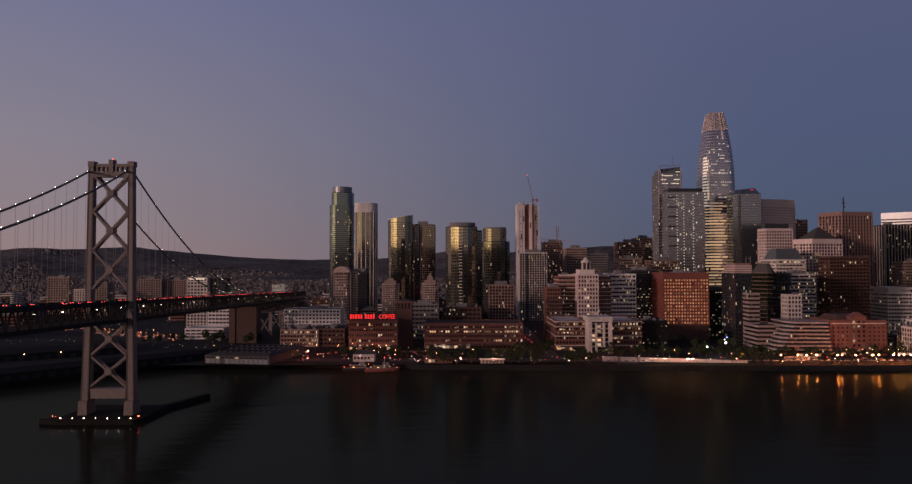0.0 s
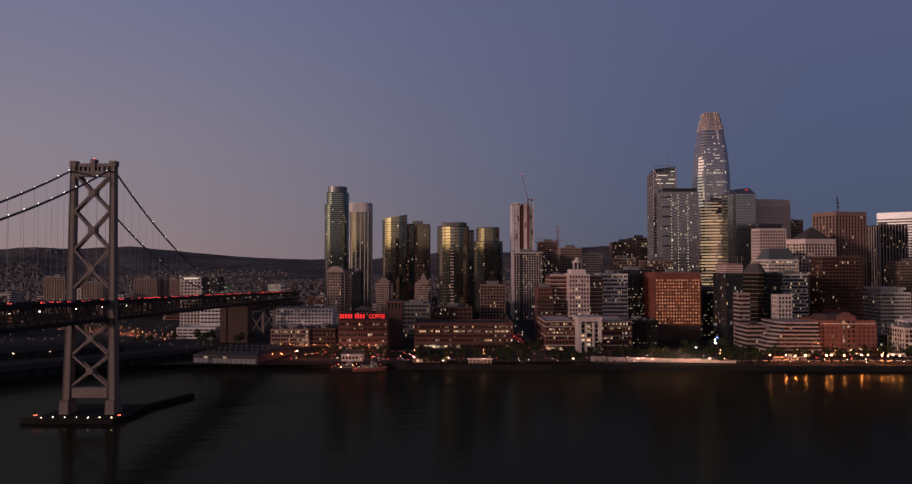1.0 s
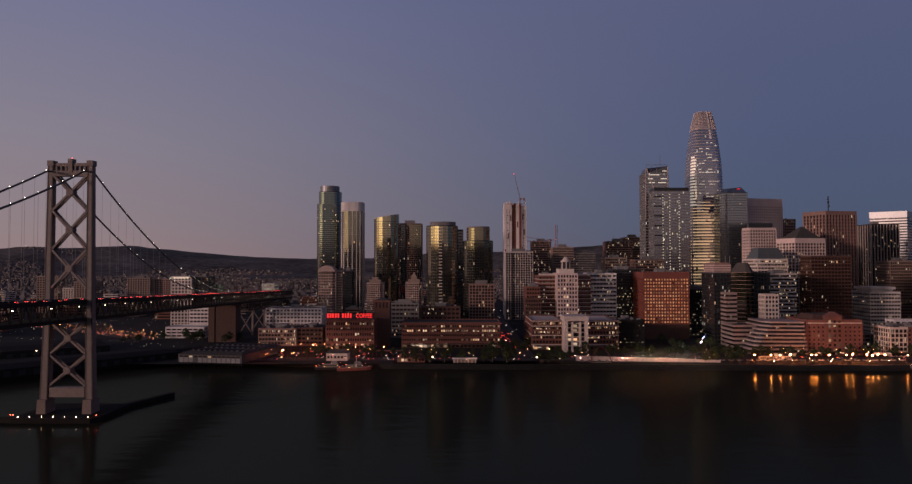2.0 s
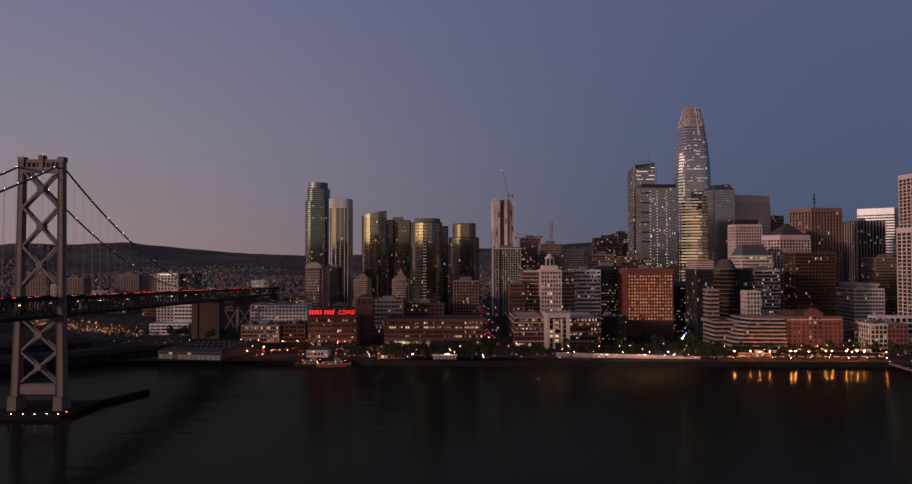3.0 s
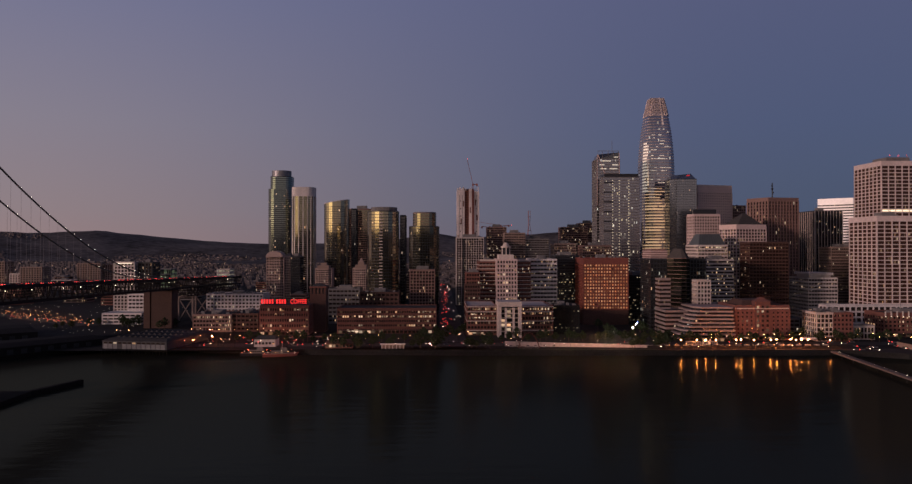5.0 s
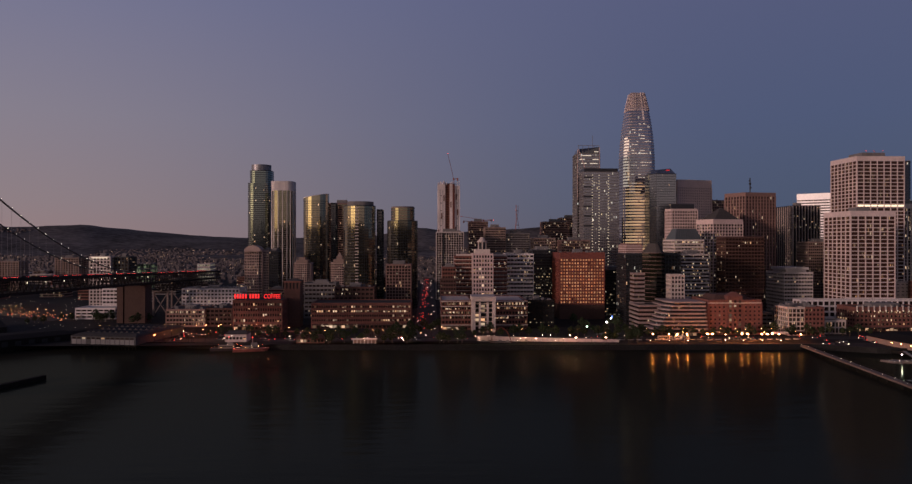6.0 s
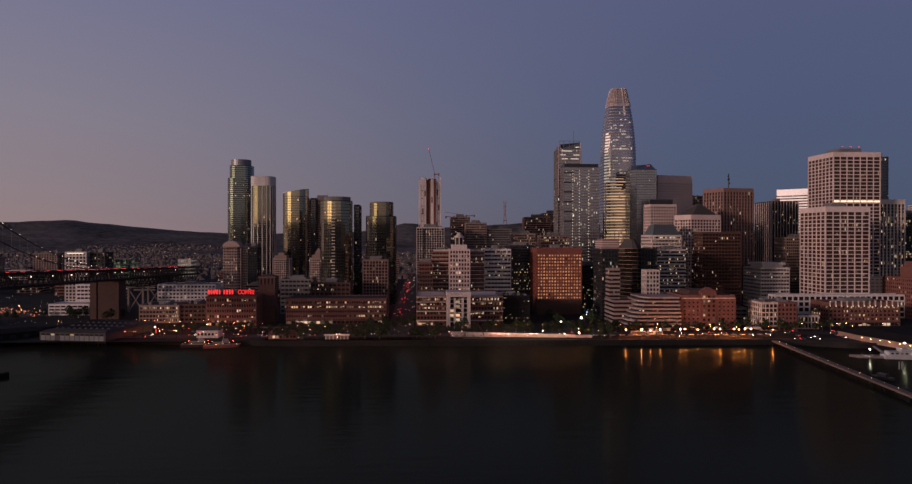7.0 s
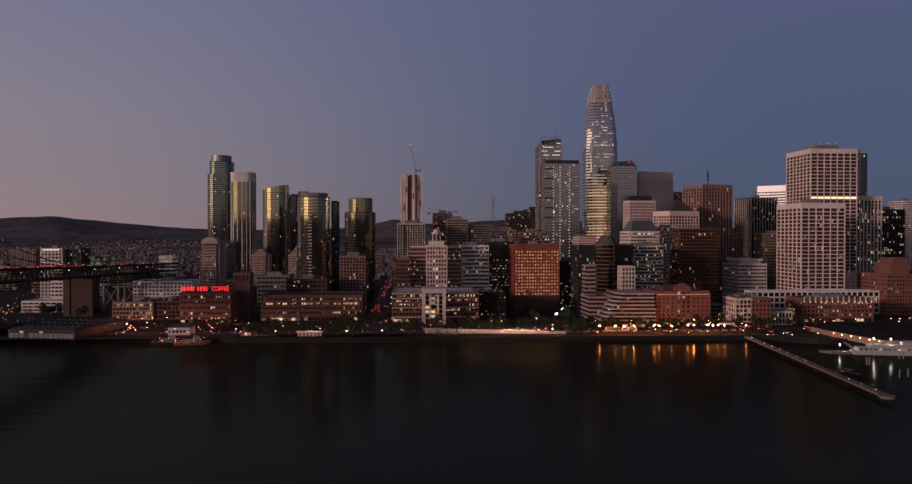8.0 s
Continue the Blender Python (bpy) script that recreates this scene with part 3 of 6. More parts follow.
# ---- setting: water, ground, shore ----
RIDGE_X = (-3400, -2940, -2710, -2450, -2240, -2090, -1890, -1690, -1500, -1250, -1170, -910, -500, -250, -90, 20, 120, 210, 420, 600, 770, 890, 1000, 1400, 2200)
RIDGE_Z = (150, 169, 183, 174, 187, 193, 174, 156, 141, 124, 121, 117, 122, 136, 166, 192, 176, 160, 166, 178, 190, 197, 200, 170, 130)


def ridge(x):
    """Height of the far hills along the horizon."""
    z = float(np.interp(x, RIDGE_X, RIDGE_Z))
    return z + 4 * noise.noise((x * 0.008, 3.1, 0)) + 3 * noise.noise((x * 0.02, 1.1, 0)) + 2 * noise.noise((x * 0.07, 2.3, 0))


def ground_height(x, y):
    d = math.hypot(x - 55, y)
    far = min(1, max(0, (d - 1700) / 2400))
    crest = min(1, max(0, (d - 3500) / 1150))
    z = 4 + 52 * far * far + 14 * far * noise.noise((x * 0.0016, y * 0.0016, 0))
    return z + (ridge(x * 4600 / max(y, 1500)) - z) * (crest * crest * (3 - 2 * crest))


g = Geo()
ys = [592, 640, 800, 1000, 1300, 1600, 1800, 2000] + [2000 + 100 * i for i in range(1, 28)]
cols = 121
for y in ys:
    for i in range(cols):
        s = -1 + 2 * i / (cols - 1)
        x = s * (700 + y * 0.72)
        g.v.append((x, y, ground_height(x, y)))
for r in range(len(ys) - 1):
    for i in range(cols - 1):
        a = r * cols + i
        g.f.append((a, a + 1, a + cols + 1, a + cols))
gd = solo("ground", g, M["ground"], "dark city ground rising to low scrubby hills", "ground", kind="structure")
gd.data.materials.append(M["hill"])
for p in gd.data.polygons:
    p.material_index = 1 if p.center.y > 2300 else 0
    p.use_smooth = p.center.y > 1200
solo("water", Geo().box(-4300, 4300, -4700, 2400, -6, 0), M["water"], "dark calm bay water with soft ripples", "water", kind="structure")

# the far shore behind the eye, unseen: closes the bay, darkens low reflections
g = Geo()
for i in range(80):
    a = math.pi * (0.98 + 1.04 * i / 79)
    x, y = 55 + 4500 * math.cos(a), 4500 * math.sin(a)
    z = 230 + 80 * noise.noise((x * 0.0009, y * 0.0009, 5)) + 12 * noise.noise((x * 0.006, y * 0.006, 2))
    g.v += [(x, y, -1), (x * 1.03, y * 1.03, z)]
    if i:
        k = 2 * i
        g.f.append((k - 2, k, k + 1, k - 1))
solo("backdrop", g, M["hill"], "dark far shore out of view across the bay", "hills", kind="structure")

# the made shore: a flat quay with a seawall
solo("pavement", Geo().prism([(-190, 612), (-120, 607), (-30, 592), (120, 586), (300, 583), (399, 582), (440, 560), (760, 520), (760, 640), (-190, 640)], -5, 3.9),
     M["paving"], "paved waterfront promenade behind a concrete seawall", "pavement", kind="structure")
SHORE = [(-190, 612), (-120, 607), (-30, 592), (120, 586), (300, 583), (399, 582), (440, 560), (760, 520)]
sw = Geo()      # one body swept along the shore, with a coping
PROFILE = ((-0.7, -5.0), (-0.7, 3.2), (-0.35, 3.3), (-0.35, 4.5), (0.1, 4.5), (0.1, 3.92), (-0.02, 3.9), (-0.02, -5.0))
for i, (x, y) in enumerate(SHORE):
    sw.v += [(x, y + dy, z) for dy, z in PROFILE]
    if i:
        k = 8 * i
        sw.f += [(k - 8 + j, k + j, k + (j + 1) % 8, k - 8 + (j + 1) % 8) for j in range(8)]
sw.f += [tuple(range(8)), tuple(range(len(sw.v) - 1, len(sw.v) - 9, -1))]
solo("seawall", sw, M["dark_wall"], "dark concrete seawall with a low coping", "seawall", kind="structure")
solo("road", Geo().box(-190, 760, 614, 634, 3.0, 4.05), M["asphalt"], "dark asphalt waterfront boulevard", "road", kind="structure")


# ---- the suspension bridge ----
def axis(y):
    return -196.8 - 0.06 * (y - 408)


def deck_z(y):
    return 65.5 - 0.030 * (y - 408) if y < 1500 else 40


def build_bridge():
    br = thing("suspension_bridge", "grey steel double-deck suspension bridge with lit cables", "bridge", (axis(408), 408, 0))
    def L(x, y, z):
        return (x - axis(408), y - 408, z)
    # tower legs, stepped in from the base
    for s in (-1, 1):
        x = axis(408) + s * 11.3
        leg = Geo()
        for z0, z1, w0, w1, o0, o1 in ((9.5, 62, 4.2, 3.4, 1.6, 0.6), (62, 143, 3.4, 2.9, 0.6, 0)):
            a = [L(x + s * o0 + i * w0 / 2, 408 + j * w0 * 0.62, z0) for i, j in ((-1, -1), (1, -1), (1, 1), (-1, 1))]
            b = [L(x + s * o1 + i * w1 / 2, 408 + j * w1 * 0.62, z1) for i, j in ((-1, -1), (1, -1), (1, 1), (-1, 1))]
            leg.hull(a, b)
        lg = part("tower_leg", leg, M["steel"], br)
        for edge in (-1, 1):
            rib = Geo()
            for z0, z1, w0, w1, o0, o1 in ((9.5, 62, 4.2, 3.4, 1.6, 0.6), (62, 143, 3.4, 2.9, 0.6, 0)):
                rib.hull([L(x + s * o0 + edge * (w0 / 2 - i), 408 - w0 * 0.62 + j, z0) for i, j in ((-0.12, -0.12), (0.55, -0.12), (0.55, 0.5), (-0.12, 0.5))][::edge],
                         [L(x + s * o1 + edge * (w1 / 2 - i), 408 - w1 * 0.62 + j, z1) for i, j in ((-0.12, -0.12), (0.55, -0.12), (0.55, 0.5), (-0.12, 0.5))][::edge])
            part("leg_rib", rib, M["leg_edge"], lg)
        part("saddle", Geo().box(*[c for p in ((x - 1.8 - axis(408), x + 1.8 - axis(408)), (-2.3, 2.3), (143, 146)) for c in p]), M["steel"], lg)
        ped = [L(x + s * 1.6 + i * 2.6, 408 + j * 5.0, 2) for i, j in ((-1, -1), (1, -1), (1, 1), (-1, 1))]
        pe2 = [L(x + s * 1.6 + i * 2.35, 408 + j * 4.6, 10.4) for i, j in ((-1, -1), (1, -1), (1, 1), (-1, 1))]
        part("pedestal", Geo().hull(ped, pe2), M["concrete"], br)
    # cross bracing
    levels = [(17.5, 35.5), (35.5, 54), (73.2, 95.2), (95.2, 117.3), (117.3, 138)]
    def half(z):
        return 10.0 + (max(0, 62 - z) / 50) * 0.8
    for z0, z1 in levels:
        for s in (-1, 1):
            part("brace", Geo().beam((-s * half(z0), -1.5, z0), (s * half(z1), -1.5, z1), 1.1, 1.2).beam((-s * half(z0), 1.5, z0), (s * half(z1), 1.5, z1), 1.1, 1.2), M["steel"], br)
        zc = (z0 + z1) / 2
        part("gusset", Geo().prism([(2.1 * math.cos(math.pi / 8 + i * math.pi / 4), 2.1 * math.sin(math.pi / 8 + i * math.pi / 4)) for i in range(8)], -2.4, 2.4), M["steel"], br, at=(0, 0, zc)).rotation_euler = (radians(90), 0, 0)
    part("strut", Geo().box(-10, 10, -2.2, 2.2, 11.5, 17), M["steel"], br)
    cap = Geo().box(-10.2, 10.2, -2, 2, 137, 140.2).box(-10.2, 10.2, -1.6, 1.6, 142.8, 144.6)
    for i in range(-3, 4):
        cap.box(i * 2.7 - 0.45, i * 2.7 + 0.45, -1.6, 1.6, 140.2, 142.8)
    cap.box(-1.3, 1.3, -2.2, 2.2, 139, 147)
    part("top_portal", cap, M["steel"], br)
    part("beacon", Geo().ball((0, 0, 147.6), 0.25), M["l_red"], br)
    # pier and fender
    part("pier_base", Geo().prism([(-21, -14), (19, -14), (23, -6), (23, 24), (-21, 24)], -5, 2.2), M["concrete"], br)
    part("fender", Geo().prism([(-31, -15), (-21, -17), (21, -17), (24, -12), (24, 24), (36, 62), (33, 63), (20, 26), (-23, 26), (-23, -12), (-31, -13)], -4, 2.6), M["wood"], br)
    for i in range(7):
        part("pier_lamp", Geo().ball((-19 + i * 6.4, -15.8, 3.4), 0.19), M["l_pier"], br)
    for x in (-24, -22.5, 22.5, 23.3):
        part("pier_lamp", Geo().ball((x, -14.2, 4.2), 0.12), M["l_boat"], br)
    # cables, hangers, lamps
    top = 142.0
    def cable_z(y):
        if y <= 408:
            s = (408 - y) / 704
            return top - 4 * 69 * s * (1 - s)
        s = (y - 408) / 327
        return top - 85 * s - 4 * 18 * s * (1 - s)
    for s in (-1, 1):
        pts = [L(axis(y) + s * 10.6, y, cable_z(y)) for y in range(60, 738, 11)]
        part("main_cable", Geo().tube(pts, 0.55), M["cable"], br)
        for i, y in enumerate(range(64, 732, 12)):
            z = cable_z(y)
            if abs(y - 408) > 6:
                if z - deck_z(y) > 2:
                    part("hanger", Geo().beam(L(axis(y) + s * 10.6, y, deck_z(y)), L(axis(y) + s * 10.6, y, z), 0.085), M["rope"], br)
                part("cable_lamp", Geo().ball(L(axis(y) + s * 10.6, y, z + 0.8), 0.135), M["l_white"], br)
    # decks and stiffening truss, straight from end to end
    ya, yb = 60, 1080
    def run(dx0, dx1, z0, z1):
        a = [L(axis(ya) + dx, ya, deck_z(ya) + dz) for dx, dz in ((dx0, z0), (dx1, z0), (dx1, z1), (dx0, z1))]
        b = [L(axis(yb) + dx, yb, deck_z(yb) + dz) for dx, dz in ((dx0, z0), (dx1, z0), (dx1, z1), (dx0, z1))]
        return Geo().hull(a, b)
    part("upper_deck", run(-10, 10, -1.2, 0), M["asphalt"], br)
    part("lower_deck", run(-10, 10, -10.4, -9.2), M["asphalt"], br)
    # chords and webs near black: the truss's shaded side is put into the colour
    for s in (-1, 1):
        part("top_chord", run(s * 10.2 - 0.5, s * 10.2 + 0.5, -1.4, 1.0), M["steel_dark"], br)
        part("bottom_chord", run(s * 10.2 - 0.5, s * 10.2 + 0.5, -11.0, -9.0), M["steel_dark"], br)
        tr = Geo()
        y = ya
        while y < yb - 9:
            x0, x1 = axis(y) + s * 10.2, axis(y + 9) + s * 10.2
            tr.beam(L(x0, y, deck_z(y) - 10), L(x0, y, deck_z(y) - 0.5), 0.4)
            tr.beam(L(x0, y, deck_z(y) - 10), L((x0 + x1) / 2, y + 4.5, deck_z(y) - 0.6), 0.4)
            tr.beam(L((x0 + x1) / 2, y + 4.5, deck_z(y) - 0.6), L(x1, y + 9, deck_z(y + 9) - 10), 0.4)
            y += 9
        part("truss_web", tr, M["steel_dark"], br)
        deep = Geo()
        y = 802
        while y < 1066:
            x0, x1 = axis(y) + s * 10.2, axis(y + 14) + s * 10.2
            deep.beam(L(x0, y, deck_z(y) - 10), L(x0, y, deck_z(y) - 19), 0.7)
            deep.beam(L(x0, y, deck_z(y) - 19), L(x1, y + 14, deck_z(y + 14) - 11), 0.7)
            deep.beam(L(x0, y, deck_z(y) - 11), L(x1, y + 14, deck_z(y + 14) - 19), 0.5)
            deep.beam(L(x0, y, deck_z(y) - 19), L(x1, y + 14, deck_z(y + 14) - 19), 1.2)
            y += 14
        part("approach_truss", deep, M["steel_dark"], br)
    return br


build_bridge()


def build_anchorage():
    y0 = 757
    cx = -224
    ob = thing("bridge_anchorage", "massive reddish concrete bridge pier on the shore", "bridge pier", (cx, y0, 3.5))
    zt = deck_z(757) - 11
    part("shaft", Geo().box(-16, -9.5, 0, 18, 0, zt - 3.5), M["anchor"], ob)
    part("shaft", Geo().box(-8, 13, 0, 18, 0, zt - 3.5), M["anchor"], ob)
    part("web", Geo().box(-10, -7.5, 3, 15, 0, zt - 4), M["anchor"], ob)
    part("cap", Geo().box(-17, 14, -1, 19, zt - 3.5, zt - 1.6), M["anchor"], ob)
    for i, y in enumerate((830, 900, 970, 1040)):
        v = thing("viaduct_bent", "steel trestle bent under the bridge approach", "bridge pier", (axis(y), y, 3.5), "approach bents")
        z = deck_z(y) - 25
        for s in (-1, 1):
            part("column", Geo().beam((s * 8, 0, 0), (s * 8, 0, z), 2.0), M["steel"], v)
            part("brace", Geo().beam((-s * 8, 0, 1), (s * 8, 0, z - 1), 1.0), M["steel"], v)
        part("crossbeam", Geo().box(-10, 10, -1.2, 1.2, z, z + 2), M["steel"], v)


build_anchorage()

# ---- buildings ----
# --- left: beyond the bridge approach ---
tower("apartment_block", "white apartment block with small dark windows", rect(-202, -137, 843, 875), 34.6, 7, 4.0, "white", "w_dark", span=0.5, pier=1.4, pent=0.2, category="apartment building")
tower("office_building", "brown low office with warm lit ribbon windows", rect(-176.5, -139, 722, 765), 21.8, 4, 3.2, "brown", "w_many", span=0.45, pier=0.7, pent=0.3)
# dark block added for the low office's right side, its shade in the colour
tower("warehouse", "dark low block, shaded right side of the low office", rect(-138, -113, 724, 765), 22.5, 4, 4.5, "brick_dark", "w_dark", span=0.5, pier=1.0, pent=0.3, category="warehouse")
tower("office_building", "low white office with ribbon windows", rect(-301, -259, 797, 830), 16.4, 3, 6.0, "white", "w_dark", span=0.5, pier=0.8, pent=0.0, roof="roof_light")
tower("office_building", "white mid-rise office near the anchorage", rect(-287, -262, 830, 850), 35.5, 7, 4.5, "white", "w_dark", span=0.5, pier=0.6, pent=0.3)
for x0, x1, z, y, w, lab in ((-555, -516, 62, 1250, "tan", "tan concrete apartment slab"), (-512, -476, 60, 1260, "brown", "brown concrete apartment slab"), (-355, -329, 70, 945, "pale", "pale apartment tower with lit roof edge"),
                             (-600, -566, 58, 1160, "tan", "tan concrete apartment slab"),
                             (-640, -610, 46, 1200, "cream", "cream concrete apartment block with balconies"), (-690, -655, 66, 1210, "tan", "tan concrete apartment slab"), (-326, -308, 69.5, 950, "black", "dark glass apartment tower")):
    tower("apartment_block", lab, rect(x0, x1, y, y + 25), z, 15, 4.2, w, "w_dark", span=0.35, pier=1.5, pent=0.3, category="apartment building", group="apartment blocks by the ballpark")

# --- apartment towers on the hill ---
t = tower("apartment_tower", "tall green-glass apartment tower with horizontal floor bands", ellipse(-184, 1155, 19, 20, 22, 3.6, 0.75), 182, 55, 3.2, "black", "g_green", span=0.34, pier=0, proud=0.35, top=1, pent=0, category="apartment tower")
for i in range(6):
    part("window_band", Geo().prism(ellipse(1, 0, 17.0, 18, 22, 3.6, 0.75), 178 + i * 3.3, 178 + i * 3.3 + 2.4), M["g_green_plain"], t)
    part("spandrel", Geo().prism(ellipse(1, 0, 17.4, 18.4, 22, 3.6, 0.75), 178 + i * 3.3 + 2.2, 178 + i * 3.3 + 3.3), M["black"], t)
part("crown", Geo().prism(ellipse(0, 0, 15.4, 15.4, 28), 198, 207.5), M["steel_grey"], t, "round grey metal crown")
t = tower("apartment_tower", "slim tower with white vertical fins and a pale crown", ellipse(-140, 1112, 17, 17, 16, 3.6, 0.7), 168, 50, 7.0, "white", "g_bronze", span=0.07, pier=0.85, proud=0.5, top=1, pent=0, category="apartment tower")
part("crown", Geo().prism(ellipse(0, 0, 17.6, 17.6, 24, 3.6), 163.8, 177.3), M["white"], t, "plain pale crown")

t = tower("apartment_tower", "rounded bronze-glass tower with a slanted crown", ellipse(-82.5, 1064, 18.3, 19, 22, 2.3, 0.85), 149, 42, 3.0, "black", "g_gold", span=0.14, pier=0, proud=0.15, top=1, pent=0, category="apartment tower")
pl = ellipse(0, 0, 18.5, 19.2, 22, 2.3, 0.85)
part("crown", Geo().hull([(x, y, 144.6) for x, y in pl], [(x, y, 152.2 + x * 0.17) for x, y in pl]), M["g_gold_plain"], t, "slanted glass crown")
part("crown_rim", Geo().tube([(x, y, 152.3 + x * 0.17) for x, y in pl[len(pl) // 2:]], 0.45, 5), M["white"], t)
tower("apartment_tower", "flat-topped bronze-glass apartment tower", rect(-71, -33, 1110, 1140), 149, 42, 3.2, "brown", "g_bronze", span=0.16, pier=0.25, proud=0.2, pent=0.4, category="apartment tower")
# black strip of a block: paints the rounded tower's shaded right side
tower("apartment_tower", "dark narrow block, shaded side of the rounded tower", rect(-62, -55, 1070, 1090), 147, 40, 3.5, "black", "g_black", span=0.2, pier=0.3, proud=0.2, pent=0, category="apartment tower")

t = tower("apartment_tower", "round bronze-glass tower with a stack of balconies", ellipse(6.2, 804, 17.6, 19, 22, 2.0, 0.9), 129, 37, 3.0, "black", "g_gold", span=0.12, pier=0.2, proud=0.12, top=1, pent=0, category="apartment tower")
part("crown", Geo().prism(ellipse(1, 0, 14.5, 15.5, 30, 2.4), 124.5, 129.2), M["grey"], t)
bal = Geo().box(-1.8, 1.8, -1.4, 0.6, 0, 0.9).mesh("balcony", M["cream"])
for r in range(36):
    part("balcony", bal, None, t, at=(-1.2, -18.6, 3 + r * 3.38))
tower("apartment_tower", "dark glass apartment tower", rect(24, 30, 822, 850), 126, 36, 3.5, "black", "g_black", span=0.2, pier=0.2, proud=0.15, pent=0, category="apartment tower")
t = tower("apartment_tower", "stepped bronze-glass tower with a round top", ellipse(49.5, 921, 19.3, 21, 22, 2.2, 0.75), 116, 33, 3.0, "black", "g_bronze", span=0.12, pier=0.2, proud=0.12, top=1, pent=0, category="apartment tower")
for i in range(5):
    part("window_band", Geo().prism(ellipse(0.5, 2, 15, 16, 22, 2.6, 0.6), 111.5 + i * 3.4, 114.4 + i * 3.4), M["g_bronze_plain"], t)
    part("spandrel", Geo().prism(ellipse(0.5, 2, 15.3, 16.3, 22, 2.6, 0.6), 114.4 + i * 3.4, 114.9 + i * 3.4), M["brown"], t)
part("crown", Geo().prism(ellipse(0.5, 2, 14.6, 15.6, 28, 2.6), 128.4, 130), M["grey"], t)

# --- the tower under construction and its crane ---
t = thing("unfinished_tower", "bare pale concrete tower under construction with red hoist", "office building", (114.5, 1148, 4))
for a, b, z in ((-17.5, -5.6, 176), (1.4, 6.0, 177), (9.6, 17.5, 174)):
    part("wall", Geo().box(a, b, -18, 18, 0, z), M["pale_raw"], t)
part("core", Geo().box(-5.6, 9.6, -15, 16, 0, 178), M["hoist"], t)
for i in range(5):
    part("wall_form", Geo().box(-17 + i * 3.1, -15.4 + i * 3.1, -17, 16, 175.5, 179 + (i % 2) * 1.5), M["pale_raw"], t)
slot = Geo().box(-0.35, 0.35, -18.12, -17.9, 0, 110).mesh("wall_slot", M["steel_grey"])
for x in (-13.6, -9.2, 12.6, 15.2):
    part("wall_slot", slot, None, t, at=(x, 0, 58))
for i, x in enumerate((-17, -12.4, -8, 2.5, 5, 11, 13.6, 16.4)):
    part("formwork_post", Geo().box(x - 0.5, x + 0.5, -17.6, -16.4, 173, 178 + (i * 37 % 5)), M["pale_raw"], t)
netting = Geo().box(-0.9, 0.9, -18.3, -17.9, 0, 9).mesh("netting", M["hoist"])
for x, z in ((-15.8, 96), (-11, 122), (3.6, 84), (3.4, 140), (11, 100), (14, 128), (-7.4, 150), (11.6, 152)):
    part("netting", netting, None, t, at=(x, 0, z))
slab = Geo().box(-5.5, 9.5, -17.4, -12, 0, 0.5).mesh("floor_slab", M["crane"])
for i in range(44):
    part("floor_slab", slab, None, t, at=(0, 0, 6 + i * 3.9))
w = Geo().box(-0.7, 0.7, -18.15, -17.9, 0, 1.6).mesh("window", M["w_some"])
for i in range(0, 30, 3):
    for x in (-12, 13):
        part("window", w, None, t, at=(x, 0, 50 + i * 4.0))
def crane(at, mast, jib, lean, label):
    c = thing("tower_crane", label, "crane", at, "tower cranes")
    g = Geo()
    for sx in (-0.9, 0.9):
        for sy in (-0.9, 0.9):
            g.beam((sx, sy, 0), (sx, sy, mast), 0.35)
    for i in range(int(mast / 2)):
        g.beam((-0.9, -0.9, i * 2), (0.9, -0.9, i * 2 + 2), 0.22)
        g.beam((0.9, 0.9, i * 2), (-0.9, 0.9, i * 2 + 2), 0.22)
    part("mast", g, M["crane"], c)
    e = Vector((jib * math.cos(lean), 0, jib * math.sin(lean)))
    j = Geo()
    for o in ((0, -0.7, 0), (0, 0.7, 0), (0.3, 0, 1.4)):
        j.beam(Vector((0, 0, mast)) + Vector(o), Vector((0, 0, mast)) + e + Vector(o) * 0.4, 0.3)
    part("jib", j, M["crane"], c)
    back = Vector((-e.x * 0.25 - 4 * math.copysign(1, e.x), 0, 1.5))
    part("counter_jib", Geo().beam((0, 0, mast), Vector((0, 0, mast)) + back, 1.0).box(back.x - 1.2, back.x + 1.2, -1.2, 1.2, mast - 2, mast + 2), M["crane"], c)
    part("cab", Geo().box(-1.2, 1.2, -1.5, 1.5, mast - 1, mast + 2), M["crane"], c)
    part("beacon", Geo().ball(tuple(Vector((0, 0, mast + 0.8)) + e), 0.35), M["l_red"], c)
    return c
crane((122, 1128, 4), 184, 41, radians(103), "red luffing tower crane with raised jib")
crane((160, 1290, 4), 122, 40, radians(4), "far tower crane with level jib")
crane((190, 1400, 4), 128, 46, radians(170), "far tower crane with level jib")

t = tower("apartment_tower", "white gridded apartment tower", rect(94.5, 134.5, 1060, 1090), 104.5, 28, 3.6, "raw", "w_dark", span=0.16, pier=0.6, proud=0.5, category="apartment tower")
part("dark_slot", Geo().box(-10.6, -8.6, -15.9, -15.2, 0, 98), M["black"], t)

